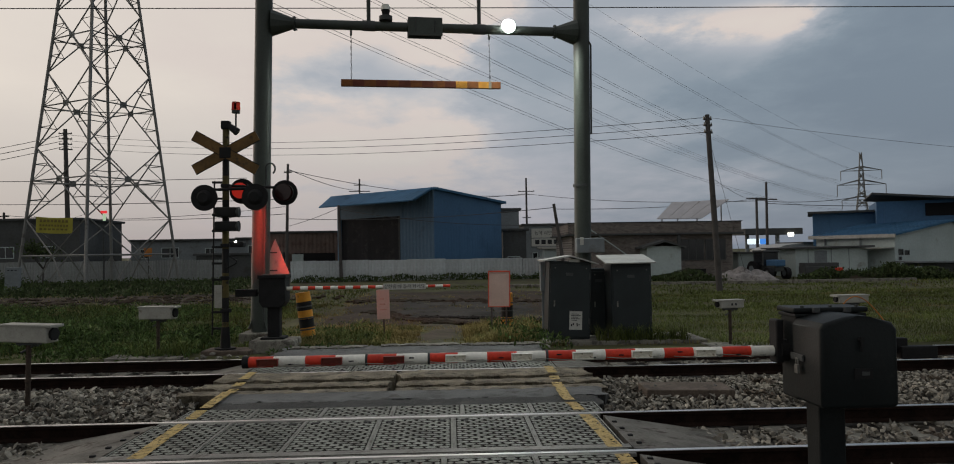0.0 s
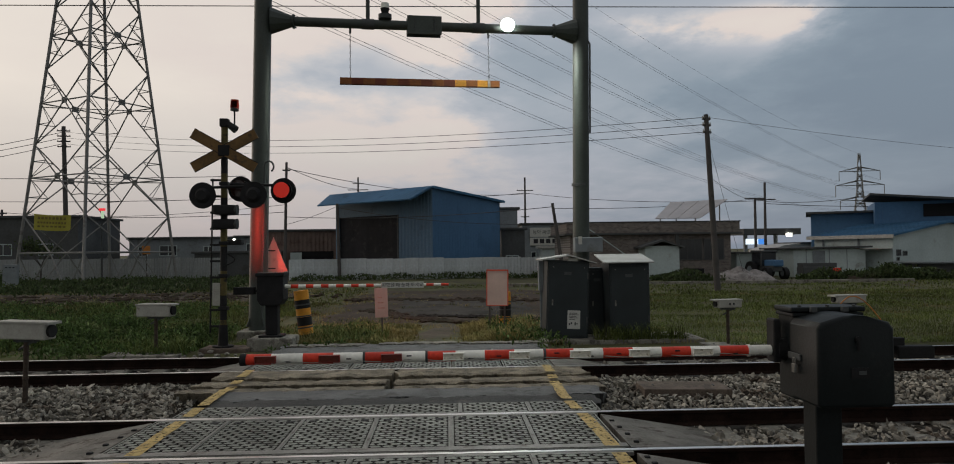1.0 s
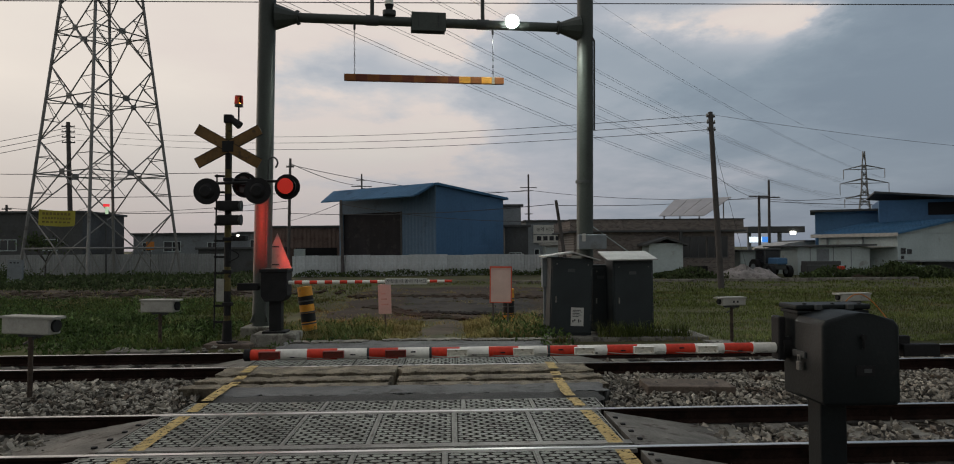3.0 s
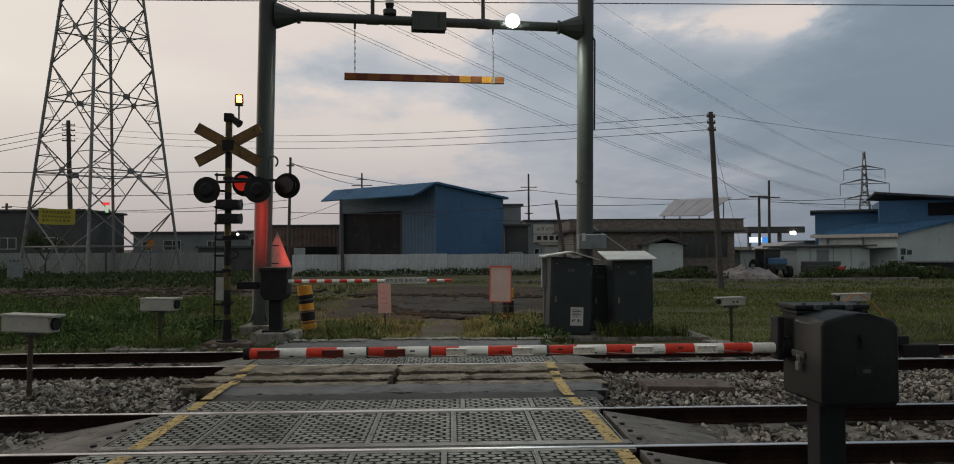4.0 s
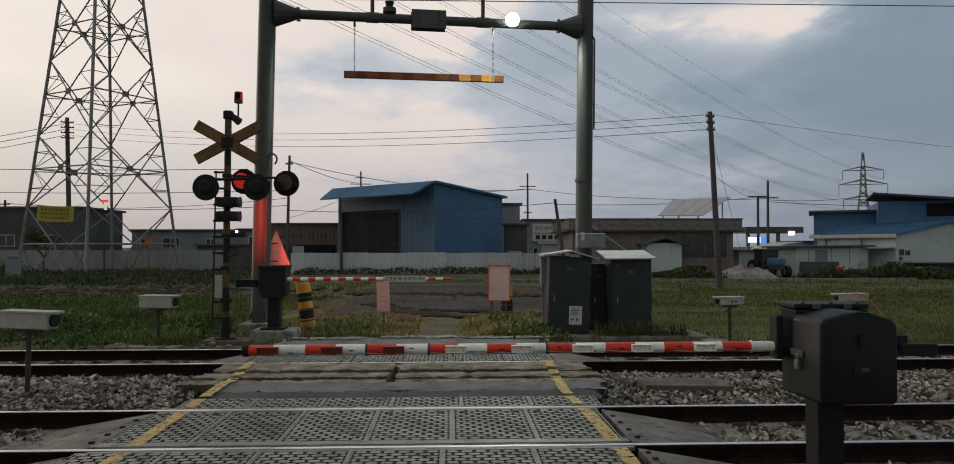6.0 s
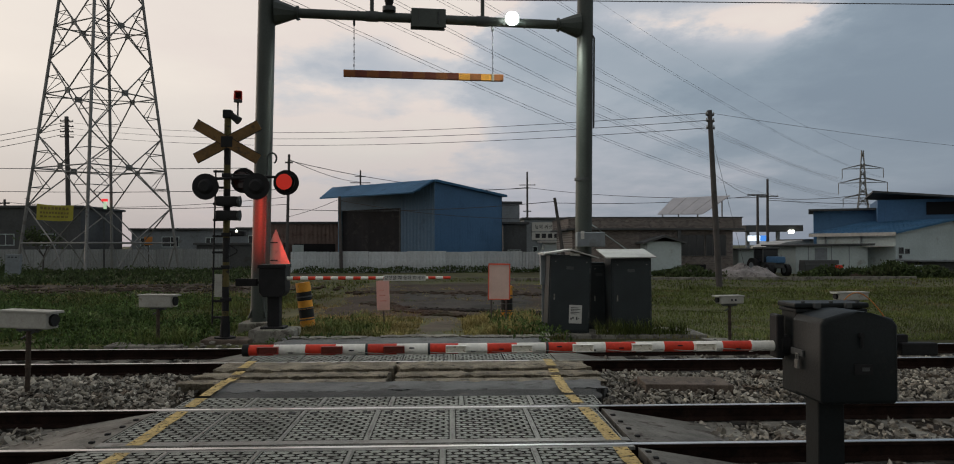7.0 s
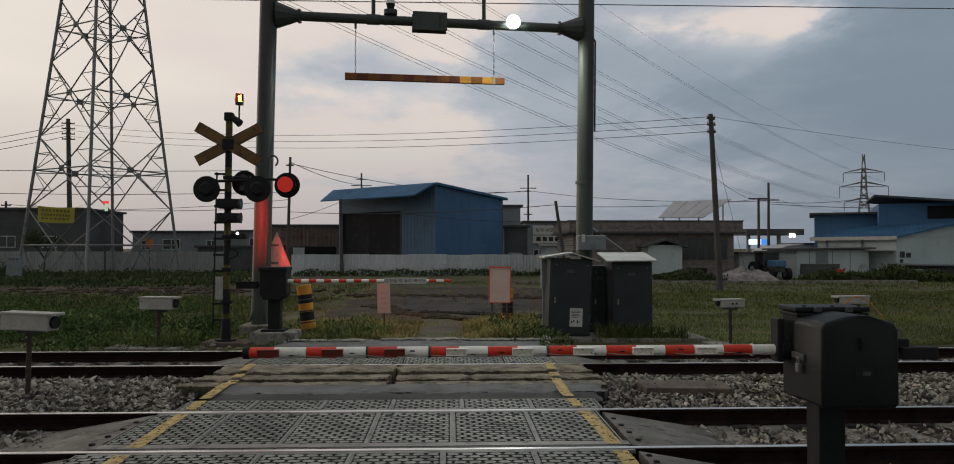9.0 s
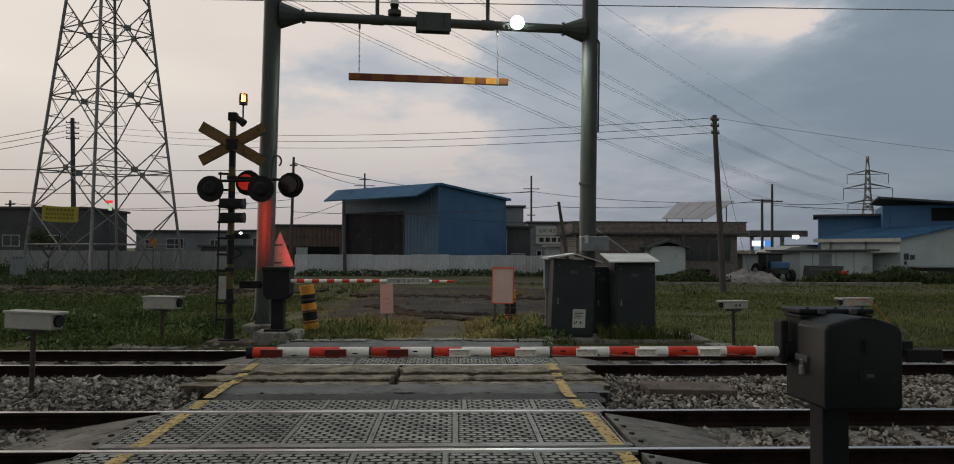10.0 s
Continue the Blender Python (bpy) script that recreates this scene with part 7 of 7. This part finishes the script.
shrubs("hedge_bushes", [(-12, 8, 58.2, 0.6, 2600), (13.8, 17.5, 47, 0.8, 1200), (22.5, 30, 47, 0.9, 3200), (28, 42, 46.5, 1.0, 6500), (13.9, 16.2, 51.0, 0.7, 900), (29, 36, 50.3, 0.9, 2200)], "low dark bushes along the far fence and farm road", 3)
shrubs("hedge_bushes", [(-45, -14, 56, 0.6, 9000), (-42, -30, 52, 1.4, 4000), (-30, -12, 44, 0.6, 5000)], "dark weeds and bushes round the pylon feet", 8, None, 2.2)
shrubs("weed_clumps", [(-9.5, -5.0, 16.5, 0.45, 6000), (-14, -7, 19, 0.5, 7000), (-22, -8, 25, 0.5, 6000), (-24, -6, 29, 0.4, 5000), (-3.4, -1.6, 16.5, 0.30, 1500), (0.9, 2.2, 16, 0.45, 1800), (-7.5, -4.6, 14.6, 0.25, 2500), (-13, -8, 15.5, 0.3, 2500), (-3.3, -1.8, 15.2, 0.2, 900)], "leafy green weed clumps in the verge", 12, M_WEED, 1.5, 0.06)
grass("far_grass", scatter(27, 40000, -32, 34, 26, 47, lambda x, y: 0 if (-4.5 < x < 5 and y < 43) or (-27 < x < -7 and 32 < y < 43 and noise.noise((x * 0.5, y * 0.5, 8)) < 0.15) else max(0.3, 0.8 + noise.noise((x * 0.3, y * 0.3, 4)))), M_GRASS, "thin far grass covering the field", 9, 0.05, 0.15, 0.009)


def clods():
    """Dark lumps of earth in a broken furrow, and pale rubble at the edge of the apron."""
    bm = B()
    bmesh.ops.create_icosphere(bm, subdivisions=1, radius=1)
    bv, bf = [v.co.copy() for v in bm.verts], [tuple(v.index for v in f.verts) for f in bm.faces]
    bm.free()
    for name, n, a, b, spread, size, material, label in (("earth_clods", 420, (-2.9, 27.2), (0.35, 20.6), 0.16, 0.10, M_SOIL, "dark earth clods along a furrow"), ("earth_clods", 300, (-0.9, 24.5), (2.9, 21.8), 0.10, 0.085, M_CLOD, "broken dark furrow across the mud"), ("earth_clods", 260, (-4.0, 33), (4.5, 31), 0.5, 0.13, M_SOIL, "dark earth clods along a furrow"), ("earth_clods", 500, (-26, 35), (-8, 37), 1.6, 0.16, M_SOIL, "brown clods over the bare soil strip"), ("rubble", 150, (-3.2, 14.05), (1.6, 14.0), 0.14, 0.06, M_CONCRETE, "pale concrete rubble behind the apron"), ("rubble", 70, (-4.9, 13.4), (-3.0, 13.35), 0.12, 0.05, M_CONCRETE, "pale rubble beside the footing")):
        r = random.Random(len(label) + n)
        vs, fs = [], []
        for _ in range(n):
            f = r.random()
            x, y = a[0] + (b[0] - a[0]) * f + r.gauss(0, spread), a[1] + (b[1] - a[1]) * f + r.gauss(0, spread)
            z, sc = max(ground_z(x, y), -0.24 if y < 13.6 else -9) + 0.05, size * r.uniform(0.4, 1.3)
            k = len(vs)
            for v in bv:
                j = r.uniform(0.65, 1.2)
                vs.append((x + v.x * sc * j * 1.4, y + v.y * sc * j, z + v.z * sc * j * 0.6))
            fs.extend(tuple(i + k for i in q) for q in bf)
        tagged(raw(name, vs, fs, material), label, "rubble", kind="stuff")


clods()


def bare_tree(m, h, label, seed):
    r = random.Random(seed)
    t = thing("small_tree", m, label, "tree", "trees")
    bm = B()
    tips = []

    def grow(p, d, ln, rad, depth):
        q = p + d * ln
        rod(bm, p, q, rad, rad * 0.65, 6)
        if depth == 0:
            tips.append(q)
            return
        for _ in range(3 if depth > 1 else 4):
            nd = (d + Vector((r.uniform(-0.8, 0.8), r.uniform(-0.8, 0.8), r.uniform(-0.1, 0.5)))).normalized()
            grow(q, nd, ln * r.uniform(0.6, 0.85), rad * 0.6, depth - 1)

    grow(Vector((0, 0, -0.1)), Vector((0.05, 0, 1)), h * 0.33, 0.09, 3)
    part("trunk", bm, M_POLE, t)
    bm = B()
    for p in tips:
        for _ in range(16):
            s = r.uniform(0.07, 0.16)
            c = p + Vector((r.gauss(0, 0.3), r.gauss(0, 0.3), r.gauss(0, 0.25)))
            q = Euler((r.uniform(0, 6), r.uniform(0, 6), 0)).to_matrix()
            bm.faces.new([bm.verts.new(c + q @ Vector(v)) for v in ((-s, 0, 0), (0, -s * 0.5, 0), (s, 0, 0), (0, s * 0.5, 0))])
    part("crown", bm, M_SHRUB, t)


bare_tree(pose(-33.5, 63, -0.45), 4.2, "small dark leafy tree by the pylon foot", 4)
bare_tree(pose(-37.5, 60, -0.45), 4.6, "small dark tree at the field edge", 5)


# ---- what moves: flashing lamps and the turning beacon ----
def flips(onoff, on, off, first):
    """Rows that imitate switching: a lamp turns its lit face to or from view about its own axis, quickly at each
    switch.
    """
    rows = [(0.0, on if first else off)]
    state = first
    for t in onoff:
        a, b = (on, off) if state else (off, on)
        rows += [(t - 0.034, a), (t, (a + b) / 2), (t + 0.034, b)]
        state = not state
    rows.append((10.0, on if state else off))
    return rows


def motions():
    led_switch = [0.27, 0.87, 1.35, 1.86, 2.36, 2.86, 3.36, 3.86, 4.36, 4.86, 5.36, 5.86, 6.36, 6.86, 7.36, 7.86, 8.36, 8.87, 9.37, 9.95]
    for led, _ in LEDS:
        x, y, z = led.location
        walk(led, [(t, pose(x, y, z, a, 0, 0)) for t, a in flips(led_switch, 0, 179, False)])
    lens_switch = [0.45, 1.05, 1.65, 2.25, 2.85, 3.45, 4.05, 4.75, 5.35, 5.95, 6.55, 7.15, 7.75, 8.35, 8.95, 9.55]
    for lens, first in zip(LENSES, (True, False)):
        x, y, z = lens.location
        walk(lens, [(t, pose(x, y, z, 0, 0, a)) for t, a in flips(lens_switch, 0, 176, first)])
    x, y, z = ROTOR.location
    step = 0.8455 / 6
    rows = [(i * step, pose(x, y, z, 0, 0, 60 * (i * step - 0.60) / step)) for i in range(71) if i * step < 9.99]
    rows.append((10.0, pose(x, y, z, 0, 0, 60 * (10.0 - 0.60) / step)))
    walk(ROTOR, rows)


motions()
